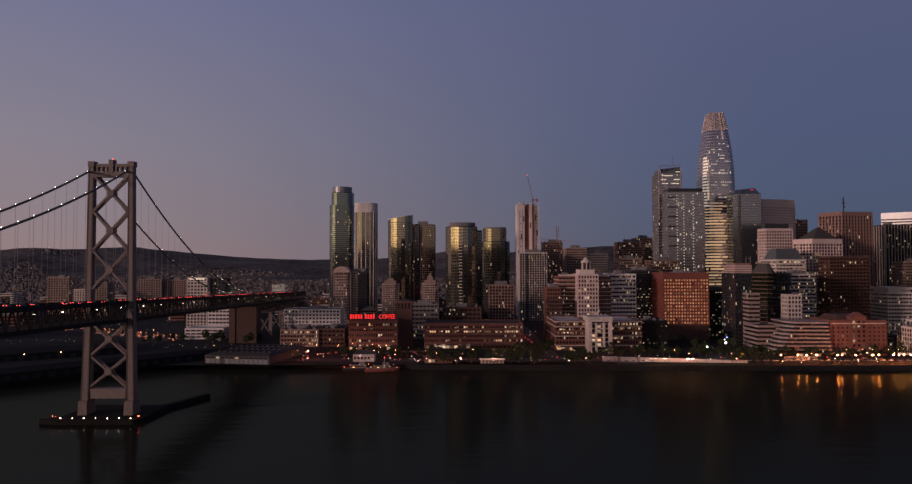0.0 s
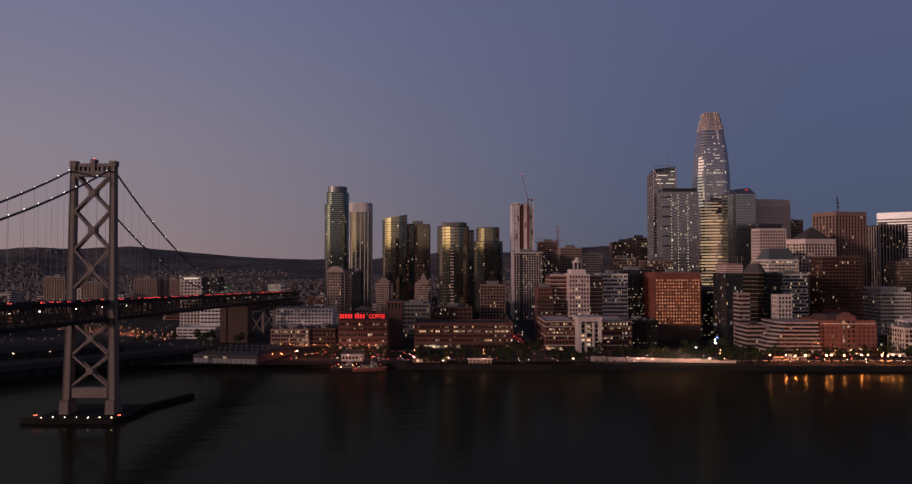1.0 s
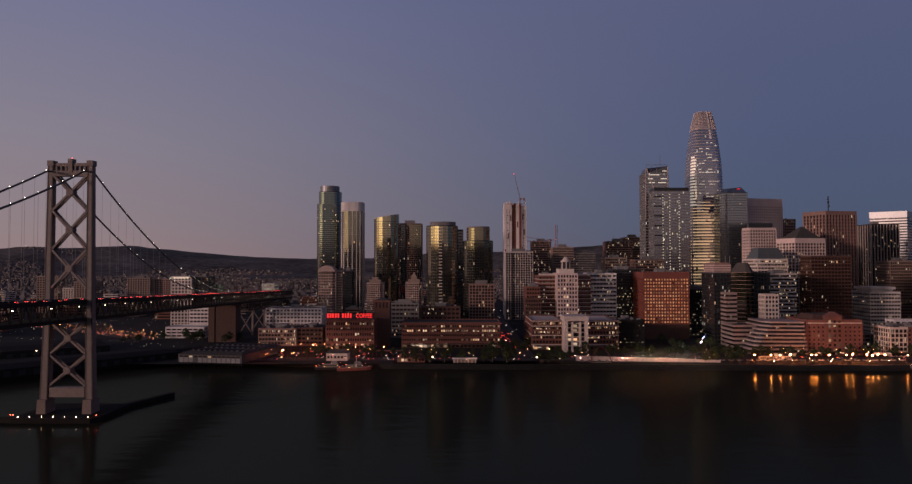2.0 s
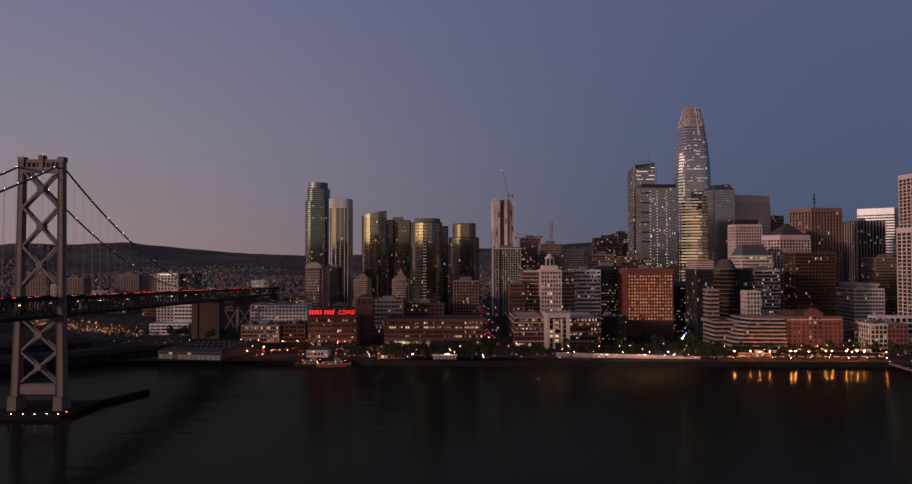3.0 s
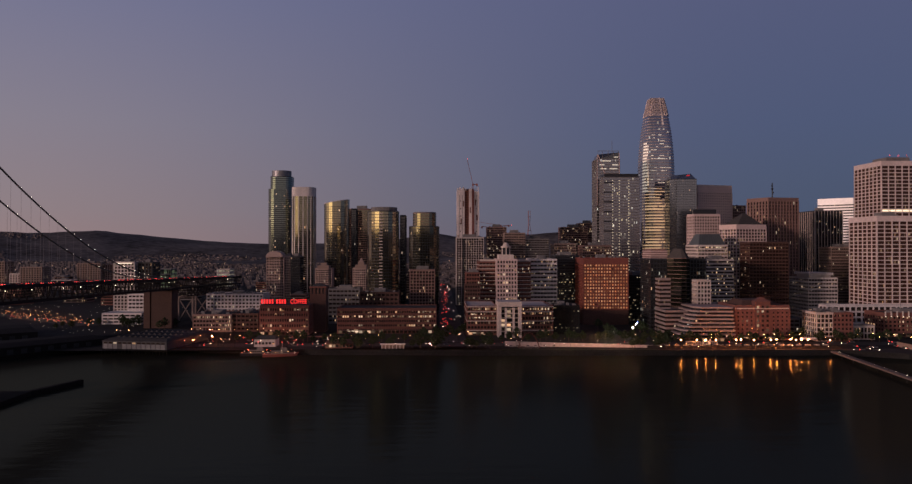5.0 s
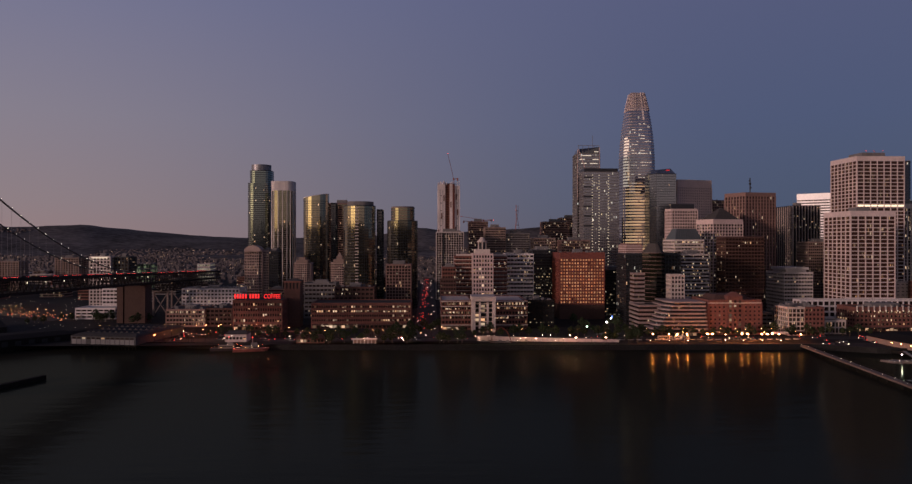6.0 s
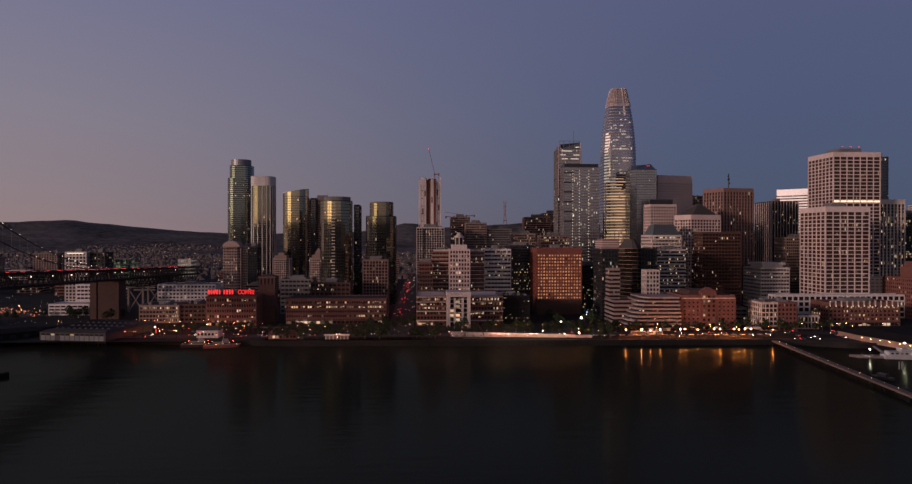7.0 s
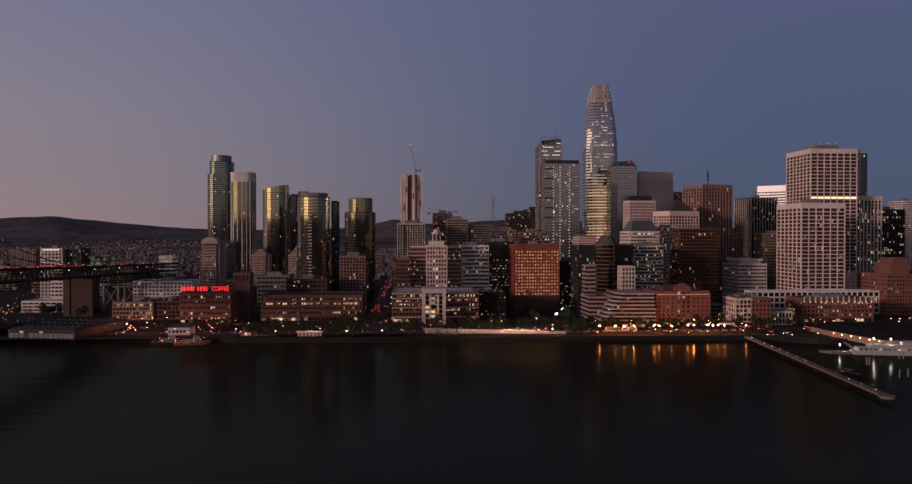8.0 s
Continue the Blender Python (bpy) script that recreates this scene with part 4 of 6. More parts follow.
# --- condominiums on the hill ---
def condo(x0, x1, y, z, lab, style):
    q = (x1 - x0) / 5
    plan = [(x0, y), (x0 + q, y), (x0 + q, y - 2.2), (x1 - q, y - 2.2), (x1 - q, y), (x1, y), (x1, y + 24), (x0, y + 24)]
    t = tower("apartment_building", lab, plan, z * (0.86 if style != "arch" else 0.9), 18, 2.4, "condo", "w_dark", span=0.34, pier=0.7, proud=0.6, pent=0, category="apartment building", group="tan apartment buildings")
    w, zb = (x1 - x0) / 2, z * (0.86 if style != "arch" else 0.9) - 4.9
    if style == "arch":
        prof = [(w * math.cos(a), zb + z * 0.1 * math.sin(a)) for a in (0, 0.4, 0.8, 1.2, 1.57, 1.94, 2.34, 2.74, 3.14)]
        part("arched_top", Geo().hull([(x, -12, q) for x, q in prof], [(x, 12, q) for x, q in prof]), M["condo"], t)
    else:
        part("setback", Geo().box(-w * 0.7, w * 0.75, -9, 9, zb, zb + z * 0.07), M["tan"], t)
        part("setback", Geo().box(-w * 0.35, w * 0.4, -6, 6, zb + z * 0.07, zb + z * 0.12), M["tan"], t)
        if style == "point":
            part("roof_cap", Geo().hull([(-w * 0.3, -4, zb + z * 0.12), (w * 0.3, -4, zb + z * 0.12), (w * 0.3, 4, zb + z * 0.12), (-w * 0.3, 4, zb + z * 0.12)], [(-0.2, -0.2, zb + z * 0.2), (0.2, -0.2, zb + z * 0.2), (0.2, 0.2, zb + z * 0.2), (-0.2, 0.2, zb + z * 0.2)]), M["tan"], t)


M["condo"] = mat("rosy_stucco", (0.45, 0.325, 0.285), 0.9)
condo(-171.6, -148.5, 1005, 85, "tan stepped apartment tower with an arched top", "arch")
tower("apartment_building", "dark glass apartment block on the hill", rect(-137, -125, 1000, 1025), 77, 20, 3.4, "black", "g_black", span=0.2, pier=0.3, proud=0.3, category="apartment building", group="tan apartment buildings")
tower("apartment_building", "tan flat-roofed apartment block on the hill", rect(-147.5, -138.2, 1010, 1030), 77, 20, 2.6, "condo", "w_dark", span=0.4, pier=0.9, category="apartment building", group="tan apartment buildings")
condo(-103, -81.3, 1000, 70, "tan stepped apartment block on the hill", "flat")
condo(-45.1, -24.5, 950, 72, "tan stepped apartment block with a pointed roof", "point")
tower("apartment_building", "brown apartment building in front of a glass tower", rect(36.8, 63.6, 790, 815), 64.5, 17, 3.2, "brown", "w_dark", span=0.3, pier=0.9, category="apartment building")

# --- coffee works and brick offices on the boulevard ---
t = tower("brick_office", "red brick former coffee works with lit windows", rect(-103.5, -57.5, 695, 740), 32.8, 5, 2.3, "brick", "w_lively", span=0.52, pier=0.95, proud=0.5, pent=0, each=True, top=3, category="office building")
t2 = thing("brick_tower", "square brick clock-less tower with arched belfry", "tower", (-52.5, 728, 4))
part("shaft", Geo().box(-8, 8, -8, 8, 0, 38), M["brick_dark"], t2)
for i in range(5):
    part("belfry_pier", Geo().box(-8 + i * 3.5, -6 + i * 3.5, -8, 8, 38, 44), M["brick_dark"], t2)
part("belfry_core", Geo().box(-6.5, 6.5, -6.8, 6.8, 38, 44), M["black"], t2)
part("cornice", Geo().box(-8.6, 8.6, -8.6, 8.6, 44, 45.6), M["brick"], t2)
part("roof_cap", Geo().hull([(-8, -8, 45.6), (8, -8, 45.6), (8, 8, 45.6), (-8, 8, 45.6)], [(-2, -2, 48), (2, -2, 48), (2, 2, 48), (-2, 2, 48)]), M["roof"], t2)

# the roof sign
def text_mesh(words, size, depth):
    cu = bpy.data.curves.new("lettering", "FONT")
    cu.body, cu.size, cu.extrude, cu.align_x = words, size, depth, "CENTER"
    ob = bpy.data.objects.new("lettering", cu)
    scene.collection.objects.link(ob)
    me = bpy.data.meshes.new_from_object(ob.evaluated_get(bpy.context.evaluated_depsgraph_get()))
    bpy.data.objects.remove(ob)
    return me
s = thing("roof_sign", "red neon letters on a steel frame on the brick roof", "sign", (-81, 697, 32.9))
fr = Geo()
for i in range(12):
    fr.beam((-22 + i * 4, 0.5, 0), (-22 + i * 4, 0.5, 7.2), 0.25)
for z in (0.8, 6.6):
    fr.beam((-22.2, 0.5, z), (22.2, 0.5, z), 0.25)
part("sign_frame", fr, M["steel_dark"], s)
blk = Geo().box(-0.7, 0.7, -0.25, 0.25, 1.2, 5.4).mesh("sign_block", M["l_sign"])
for x0, n in ((-21.4, 5), (-6.8, 4)):
    for i in range(n):
        part("sign_block", blk, None, s, at=(x0 + i * 2.55, 0, 0))
me = text_mesh("COFFEE", 6.0, 0.25)
me.materials.append(M["l_sign"])
o = part("letters", me, None, s, at=(13.8, 0, 1.2))
o.rotation_euler = (radians(90), 0, 0)
o.scale = (15.6 / max(1.0, max(v.co.x for v in me.vertices) - min(v.co.x for v in me.vertices)), 1, 1)

t = tower("brick_office", "long brick office with bright ribbon windows", rect(-30.8, 65.5, 707, 750), 29.0, 5, 2.25, "brick", "w_many", span=0.55, pier=0.8, proud=0.5, pent=0, top=3, category="office building", each=True)
tower("brick_office", "brick office upper floors set back", rect(-14, 26, 752, 780), 42, 8, 4.6, "brick_dark", "w_some", span=0.5, pier=1.3, proud=0.5, pent=0.3, category="office building")
tower("office_building", "white low office behind the coffee works", rect(-54, -20, 800, 830), 43, 8, 4.0, "grey", "w_dark", span=0.55, pier=0.8, pent=0.4)

# --- waterside office with a stepped tower ---
for x0, x1, y, z, w, lab in ((112.3, 131, 780, 73.7, "brick", "brick wing with cream floor bands"), (153, 168, 778, 73, "brick", "brick wing with cream floor bands"), (170.4, 199.5, 795, 76, "white", "white banded office wing")):
    t = tower("office_building", lab, rect(x0, x1, y, y + 40), z, 16, 3.6, w, "w_some", span=0.5 if w == "white" else 0.4, pier=0.25 if w == "white" else 0.8, proud=0.4, pent=0.3)
    if w == "brick":
        me = Geo().box(-(x1 - x0) / 2 - 0.7, (x1 - x0) / 2 + 0.7, -20.7, 20.7, 0, 0.7).mesh("band", M["cream"])
        for r in range(16):
            part("band", me, None, t, at=(0, 0, 2 + r * 4.22))
t = tower("office_tower", "rosy stone tower with square windows and a cupola", rect(130.5, 151.7, 765, 800), 76.4, 16, 3.0, "pink", "w_lively", span=0.4, pier=1.2, proud=0.5, pent=0, each=True)
part("cupola_base", Geo().box(-8, 8, -12, 12, 72, 77), M["cream"], t)
for x0, x1 in ((-27.5, -10.8), (10.8, 26)):
    part("roof_terrace", Geo().box(x0, x1, -1.8, 14, 69.6, 71.6), M["cream"], t)
for i in range(6):
    a = math.pi / 3 * i + 0.5
    part("cupola_column", Geo().box(-0.5, 0.5, -0.5, 0.5, 77, 84.5), M["cream"], t, at=(4.6 * math.cos(a), 4.6 * math.sin(a) - 6, 0))
part("cupola_core", Geo().prism(ellipse(0, -6, 3.4, 3.4, 10), 77, 84.5), M["black"], t)
part("cupola_ring", Geo().prism(ellipse(0, -6, 5.6, 5.6, 12), 84.4, 86), M["cream"], t)
part("cupola_top", Geo().hull([(x, y, 86) for x, y in ellipse(0, -6, 4.2, 4.2, 12)], [(x, y, 90) for x, y in ellipse(0, -6, 1.6, 1.6, 12)]), M["cream"], t)
for x0, x1 in ((96, 124), (146, 178)):
    t = tower("office_podium", "low brick podium with cream bands and lit shops", rect(x0, x1, 690, 755), 32.5, 6, 3.0, "brick", "w_lively", span=0.45, pier=0.8, proud=0.5, pent=0, category="office building")
    for r in (1, 3, 5, 6.1):
        part("band", Geo().box(-(x1 - x0) / 2 - 0.8, (x1 - x0) / 2 + 0.8, -33.3, 33, r * 4.45, r * 4.45 + 0.7), M["cream"], t)
t = thing("entrance_gate", "cream stone gateway frame with tall openings", "gateway", (135, 670, 4))
for x in (-10.9, 8.0):
    part("gate_pier", Geo().box(x, x + 2.9, 0, 30, 0, 29), M["cream"], t)
for x in (-4.6, 2.8):
    part("gate_mullion", Geo().box(x, x + 1.8, 1, 4, 0, 28), M["cream"], t)
part("lintel", Geo().box(-11.2, 11.2, -0.4, 30, 29, 33.6), M["cream"], t)
part("gate_glass", Geo().box(-8, 8, 4, 20, 0, 27.5), M["black"], t)
pw = Geo().box(-1.9, 1.9, 3.6, 4, 0, 2.4).mesh("window", M["w_lively"])
for x in (-6.2, -0.8, 5.6):
    for r in range(6):
        part("window", pw, None, t, at=(x * 0.98, 0, 2 + r * 4.2))
sl = Geo().box(-8, 8, 2.5, 4, 0, 0.8).mesh("gate_slab", M["cream"])
for r in range(6):
    part("gate_slab", sl, None, t, at=(0, 0, 5.3 + r * 4.2))

tower("office_building", "black glass office slab with few lights", rect(204, 231, 830, 870), 80, 23, 2.6, "black", "w_night", span=0.66, pier=0.3, proud=0.3, pent=0.5)
t = tower("copper_office", "copper-red office block with a deep glowing window grid", rect(227.5, 276.3, 784, 835), 77.4, 14, 3.07, "copper", "w_copper", span=0.48, pier=1.4, proud=0.7, pent=0.2, each=True, base=16, base_wall="brick_dark", top=7.4)
# added near-black block, stands for the darkness between the neighbouring offices
tower("parking_garage", "dark block filling the black gap, with a few lit panes", rect(176, 206, 700, 735), 32, 8, 3.0, "roof_dark", "w_night", span=0.7, pier=0.5, proud=0.4, pent=0.2, category="garage")
tower("office_building", "dark glass low office beside the copper block", rect(283, 312, 810, 850), 57.3, 16, 2.6, "black", "w_night", span=0.66, pier=0.3, proud=0.3, pent=0.5)

# --- the tall cluster ---
t = tower("office_tower", "grey glass tower with three columns of lit bays", rect(308.5, 360.8, 1038, 1066), 192, 44, 3.2, "grey", "g_blue", span=0.26, pier=0.3, proud=0.25, pent=0, top=1)
part("crown", Geo().prism(rect(-25, 25, -13, 13), 187.5, 193), M["black"], t)
lamp = Geo().box(-0.7, 0.7, -0.5, -0.3, 0, 0.65).mesh("lit_bay", M["l_bay"])
for x in (-13, -3.2, 10.6):
    for r in range(44):
        part("lit_bay", lamp, None, t, at=(x, -14, 2 + r * 4.2))
notch = Geo().box(-7, 7, -0.5, -0.2, 0, 2.2).mesh("dark_vent", M["black"])
for r in range(6):
    part("dark_vent", notch, None, t, at=(-19, -14, 108 + r * 14.2))
t = tower("office_tower", "slender faceted glass tower with angled steel braces", rect(311.5, 346.5, 1095, 1130), 226, 50, 3.4, "grey", "g_blue", span=0.3, pier=0.3, proud=0.3, pent=0, top=1)
part("crown", Geo().hull([(-16.5, -17, 221), (16.5, -17, 221), (16.5, 17, 221), (-16.5, 17, 221)], [(-14, -15, 229), (16.5, -17, 232), (16.5, 15, 232), (-14, 15, 229)]), M["g_black"], t)
part("brace", Geo().beam((-16, -18, 228), (-4, -18, 195), 1.0).beam((-17.2, -18, 150), (-17.2, -18, 228), 0.8).beam((16.8, -18, 190), (16.8, -18, 231), 0.7), M["pink"], t)
part("spire", Geo().tube([(10, 0, 231), (10, 0, 252)], 0.3), M["grey"], t)
for x in (-16, -9, 0, 8, 16):
    part("crown_post", Geo().beam((x, -17.4, 222), (x, -17.4, 234), 0.5), M["grey"], t)
part("crown_rail", Geo().beam((-16.4, -17.4, 234), (16.4, -17.4, 234), 0.6), M["grey"], t)
for i, (x0, x1, z) in enumerate(((-12, -3, 206), (2, 14, 206), (-14, -6, 212), (6, 15, 212), (-10, 4, 218), (9, 15, 224))):
    part("lit_storey", Geo().box(x0, x1, -18.1, -17.6, z, z + 1.1), M["l_cool"], t)


def build_skyscraper():
    cx, cy = 422.5, 1160
    t = thing("glass_skyscraper", "very tall tapering glass skyscraper with a rounded lattice crown", "skyscraper", (cx, cy, 4))
    def w(z):
        return 26.2 if z < 190 else 26.2 - 15.4 * ((z - 190) / 139) ** 2.3
    def ring(z, grow=0.0):
        return ellipse(0, 0, w(z) + grow, w(z) + grow, 32, 4.2, 0.35)
    zs = [4.8 * i for i in range(64)]
    for i in range(63):
        z0, z1 = zs[i], zs[i + 1]
        part("window_band", Geo().hull([(*p, z0 + 1.0) for p in ring(z0 + 1.0)], [(*p, z1) for p in ring(z1)], False), M["g_sky"], t)
        part("spandrel", Geo().hull([(x, y, z0) for x, y in ring(z0, 0.35)], [(x, y, z0 + 1.0) for x, y in ring(z0 + 1, 0.35)]), M["crown"], t)
    r = random.Random(12)
    def strip(i, u0, u1, name, m, tall=2.2):
        """A glowing run along the front of one storey, following its curve."""
        g, z = Geo(), zs[i] + 1.5
        for k in range(14):
            for zz in (z, z + tall):
                u, q = u0 + (u1 - u0) * k / 13, w(zz) + (0.08 if name == "dim_storey" else 0.14)
                g.v.append((u * q, -q * (1 - abs(u) ** 4.2) ** (1 / 4.2), zz))
        g.f += [(2 * k, 2 * k + 2, 2 * k + 3, 2 * k + 1) for k in range(13) if k < 2 or r.random() < 0.96]
        part(name, g, m, t)
    # faint full-width glow, added to lift the black gaps between lit rows
    for i in range(2, 34):
        strip(i, -0.985, 0.985, "dim_storey", M["l_faint"], 3.3)
    for i in range(3, 42):
        cut = r.uniform(-0.1, 0.55)
        if r.random() < (0.92 if i < 34 else 0.7):
            strip(i, -0.98, cut, "lit_storey", M[r.choice(("l_yellow", "l_yellow", "l_amber"))], r.uniform(1.4, 2.4) if i < 34 else 1.2)
        if r.random() < 0.5 and cut < 0.4 and i < 34:
            strip(i, cut + 0.12, r.uniform(0.5, 0.8), "lit_storey", M["l_amber"], 1.4)
    for i in range(36, 59):
        # left edge: glowing strips stand for the bright reflection on the rounded corner
        if i < 53:
            strip(i, -0.985, r.uniform(-0.86, -0.74), "lit_storey", M["l_dim"], 2.6)
        u = -0.6
        while u < 0.6:
            k = r.uniform(0.05, 0.34)
            if r.random() < (0.75 if i in (43, 44, 47, 51, 55) else 0.16):
                strip(i, u, min(0.7, u + k), "lit_storey", M["l_dim" if r.random() < 0.7 else "l_cool"], 0.9)
            u += k + 0.05
    part("body", Geo().hull([(x * 0.96, y * 0.96, 0) for x, y in ring(0)], [(x * 0.96, y * 0.96, 190) for x, y in ring(190)]), M["glass_core"], t)
    part("body", Geo().hull([(x * 0.9, y * 0.9, 190) for x, y in ring(190)], [(x * 0.9, y * 0.9, 323) for x, y in ring(323)]), M["glass_core"], t)
    for i in range(11):
        z = 298.6 + i * 2.7
        part("crown_band", Geo().hull([(x, y, z) for x, y in ring(z, 0.2)], [(x, y, z + 2.1) for x, y in ring(z + 2.1, 0.2)]), M["crown"], t, "perforated pale metal band")
    for a in range(32):
        p = [(*ring(z, 0.7)[a], z) for z in (298, 308, 318, 328)]
        part("crown_fin", Geo().tube(p, 0.35, 4), M["crown"], t)
    part("crown_slot", Geo().hull([(4, -w(282) - 0.5, 282), (7, -w(282) - 0.5, 282), (7, -w(282) + 2, 282), (4, -w(282) + 2, 282)], [(2, -w(328) - 0.5, 328), (4, -w(328) - 0.5, 328), (4, -w(328) + 2, 328), (2, -w(328) + 2, 328)]), M["white"], t)


M["l_amber"] = glow_mat("dim_amber_storey", (1.0, 0.66, 0.36), 0.24)
# no lit rooms: a weak fill for the dark glass
M["l_faint"] = glow_mat("gap_fill_glow", (1.0, 0.78, 0.58), 0.035)
M["l_dim"] = glow_mat("dim_white_storey", (1.0, 0.86, 0.70), 0.34)
M["g_sky"] = window_mat("tower_glass", (0.36, 0.35, 0.375), 0.09, 0.85, lit=0.014, uneven=1.5, power=0.7, warm=(1.0, 0.8, 0.5), cool=(0.95, 0.93, 0.85), snap=1.6, clump=0.05)
build_skyscraper()
t = tower("glass_tower", "dark silver faceted glass apartment tower", [(416, 1070), (423, 1059), (453, 1059), (458, 1100), (418, 1100)], 192, 50, 3.4, "black", "g_grey", span=0.10, pier=0, proud=0.12, pent=0, top=1, category="apartment tower")
part("crown", Geo().hull([(-17, -8, 187), (-10, -18, 187), (19, -18, 187), (24, 22, 187), (-15, 22, 187)], [(-14, -5, 194), (-8, -13, 194), (12, -14, 196), (15, 17, 196), (-12, 17, 194)]), M["g_grey"], t)
part("red_beacon_strip", Geo().box(5, 10, -16.4, -15.9, 193.2, 193.6), M["l_sign"], t)
tower("office_tower", "pink granite flat-topped office tower", [(466, 1090), (525, 1106), (530, 1150), (471, 1134)], 186, 42, 3.4, "pink", "w_dark", span=0.55, pier=2.1, proud=0.4, pent=0, top=12)
t = tower("office_tower", "pale stone tower with chamfered top and dark crown", [(395.5, 910), (428.5, 910), (440, 946), (400, 946), (391.7, 925)], 132, 32, 3.2, "pink", "w_dark", span=0.36, pier=1.3, proud=0.4, pent=0, top=3)
part("crown", Geo().prism([(-16, -15), (14, -15), (24, 17), (-6, 17)], 128, 134), M["black"], t)
t = tower("office_building", "white banded office with a sloping glass roof", rect(369.5, 404, 826, 866), 92, 22, 4.0, "cream", "w_some", span=0.5, pier=0.4, proud=0.4, pent=0, top=2)
part("sloped_roof", Geo().hull([(-16, -18, 87.4), (16.5, -18, 87.4), (16.5, 18, 87.4), (-16, 18, 87.4)], [(-9, -3, 101), (14.5, -3, 101), (14.5, 12, 101), (-9, 12, 101)]), M["green_roof"], t)
for k in range(11):
    part("roof_rib", Geo().beam((-15.4 + k * 3.1, -18.1, 88), (-8.8 + k * 2.3, -3.2, 101.2), 0.28), M["grey"], t)
tower("office_building", "white banded office block", rect(363, 392, 780, 815), 76, 18, 5.0, "cream", "w_some", span=0.5, pier=0.0, proud=0.4, pent=0.4)
t = tower("office_tower", "pink granite tower with a pyramid roof", [(429, 860), (468.4, 867), (470, 904), (417, 882)], 117, 28, 4.0, "pink", "w_some", span=0.34, pier=1.1, proud=0.5, pent=0, top=6)
part("pyramid_roof", Geo().hull([(-15, -16, 112.2), (20, -10, 112.2), (21.5, 23, 112.2), (-26, 3, 112.2)], [(-2, -1, 127.5), (1, -1, 127.5), (1, 1, 127.5), (-2, 1, 127.5)]), M["roof"], t)
tower("office_building", "reddish brown glass office block", rect(421.5, 466, 806, 832), 95.5, 23, 3.6, "brick_dark", "w_red", span=0.3, pier=0.3, proud=0.2, pent=0.0)
t = tower("office_tower", "brown granite tower with tall vertical bays and an antenna", [(486, 898), (528, 906), (522, 950), (472, 927)], 152.6, 34, 4.4, "brown", "w_dark", span=0.2, pier=2.0, proud=0.7, pent=0, top=5)
part("antenna", Geo().tube([(9, 20, 147), (9, 20, 171)], 0.7).ball((9, 20, 163), 1.7).ball((9.8, 20, 158), 1.4).ball((8.4, 20, 167), 1.1), M["black"], t)
tower("office_tower", "brown granite office tower behind", rect(520, 566, 1150, 1190), 158, 34, 3.6, "brown", "w_dark", span=0.35, pier=1.0, proud=0.4, pent=0.2)
tower("office_tower", "black tower with pale vertical mullions", rect(595, 633, 990, 1040), 141, 34, 4.4, "black", "w_dark", span=0.5, pier=0.0, proud=0.3, pent=0.2)
pm = Geo().box(-0.35, 0.35, -0.9, 0, 0, 136).mesh("mullion", M["cream"])
bt = [o for o in scene.objects if o.name.startswith("office_tower") and o.get("label") == "black tower with pale vertical mullions"][0]
for i in range(10):
    part("mullion", pm, None, bt, at=(-19.1 + i * 4.24, -26, 0))
for i in range(9):
    o = part("mullion", pm, None, bt, at=(-19.1, -24 + i * 6, 0))
    o.rotation_euler = (0, 0, radians(-90))
tower("office_tower", "white stone tower bright in the dawn light", [(678.6, 1138), (715.7, 1103), (737, 1124), (700, 1160)], 167.5, 36, 3.5, "gloss", "w_dark", span=0.5, pier=0, proud=0.4, pent=0, top=10)

# --- waterfront right of the copper block ---
tower("office_building", "white stepped office with square windows", rect(284, 293.8, 694, 708), 58.5, 13, 4.0, "terrace", "w_dark", span=0.5, pier=0, proud=0.4, pent=0)
t = tower("glass_office", "dark glass building with a bronze faceted bay", rect(288, 345.5, 738, 775), 77.5, 18, 3.2, "black", "g_black", span=0.2, pier=0.25, proud=0.25, pent=0, top=2)
bay = [(-12, -18.4), (-7, -25), (-1, -32), (4, -32), (9, -26), (9.5, -18.4)]
for r in range(18):
    part("bay_glass", Geo().prism(bay, r * 4.1, r * 4.1 + 3.7), M["g_bronze_plain"], t)
    part("bay_band", Geo().prism(grown(bay, -0.12), r * 4.1 + 3.7, r * 4.1 + 4.1), M["brown"], t)
part("gable", Geo().hull([(x, y, 73.8) for x, y in bay], [(x * 0.45 - 1, y * 0.5 - 13, 83.5) for x, y in bay]), M["roof"], t)
part("upper_block", Geo().box(-28.5, -11, -17, 12, 72, 82).box(-27, -12, -16, 10, 82, 83.6), M["brown"], t)
for r in range(4):
    part("upper_band", Geo().box(-28.8, -10.8, -17.3, 12.2, 73 + r * 2.4, 74.1 + r * 2.4), M["pink"], t)
for x in (-13, -8.5):
    part("vent_pipe", Geo().tube([(x, -8, 73), (x, -8, 91)], 0.35), M["grey"], t)

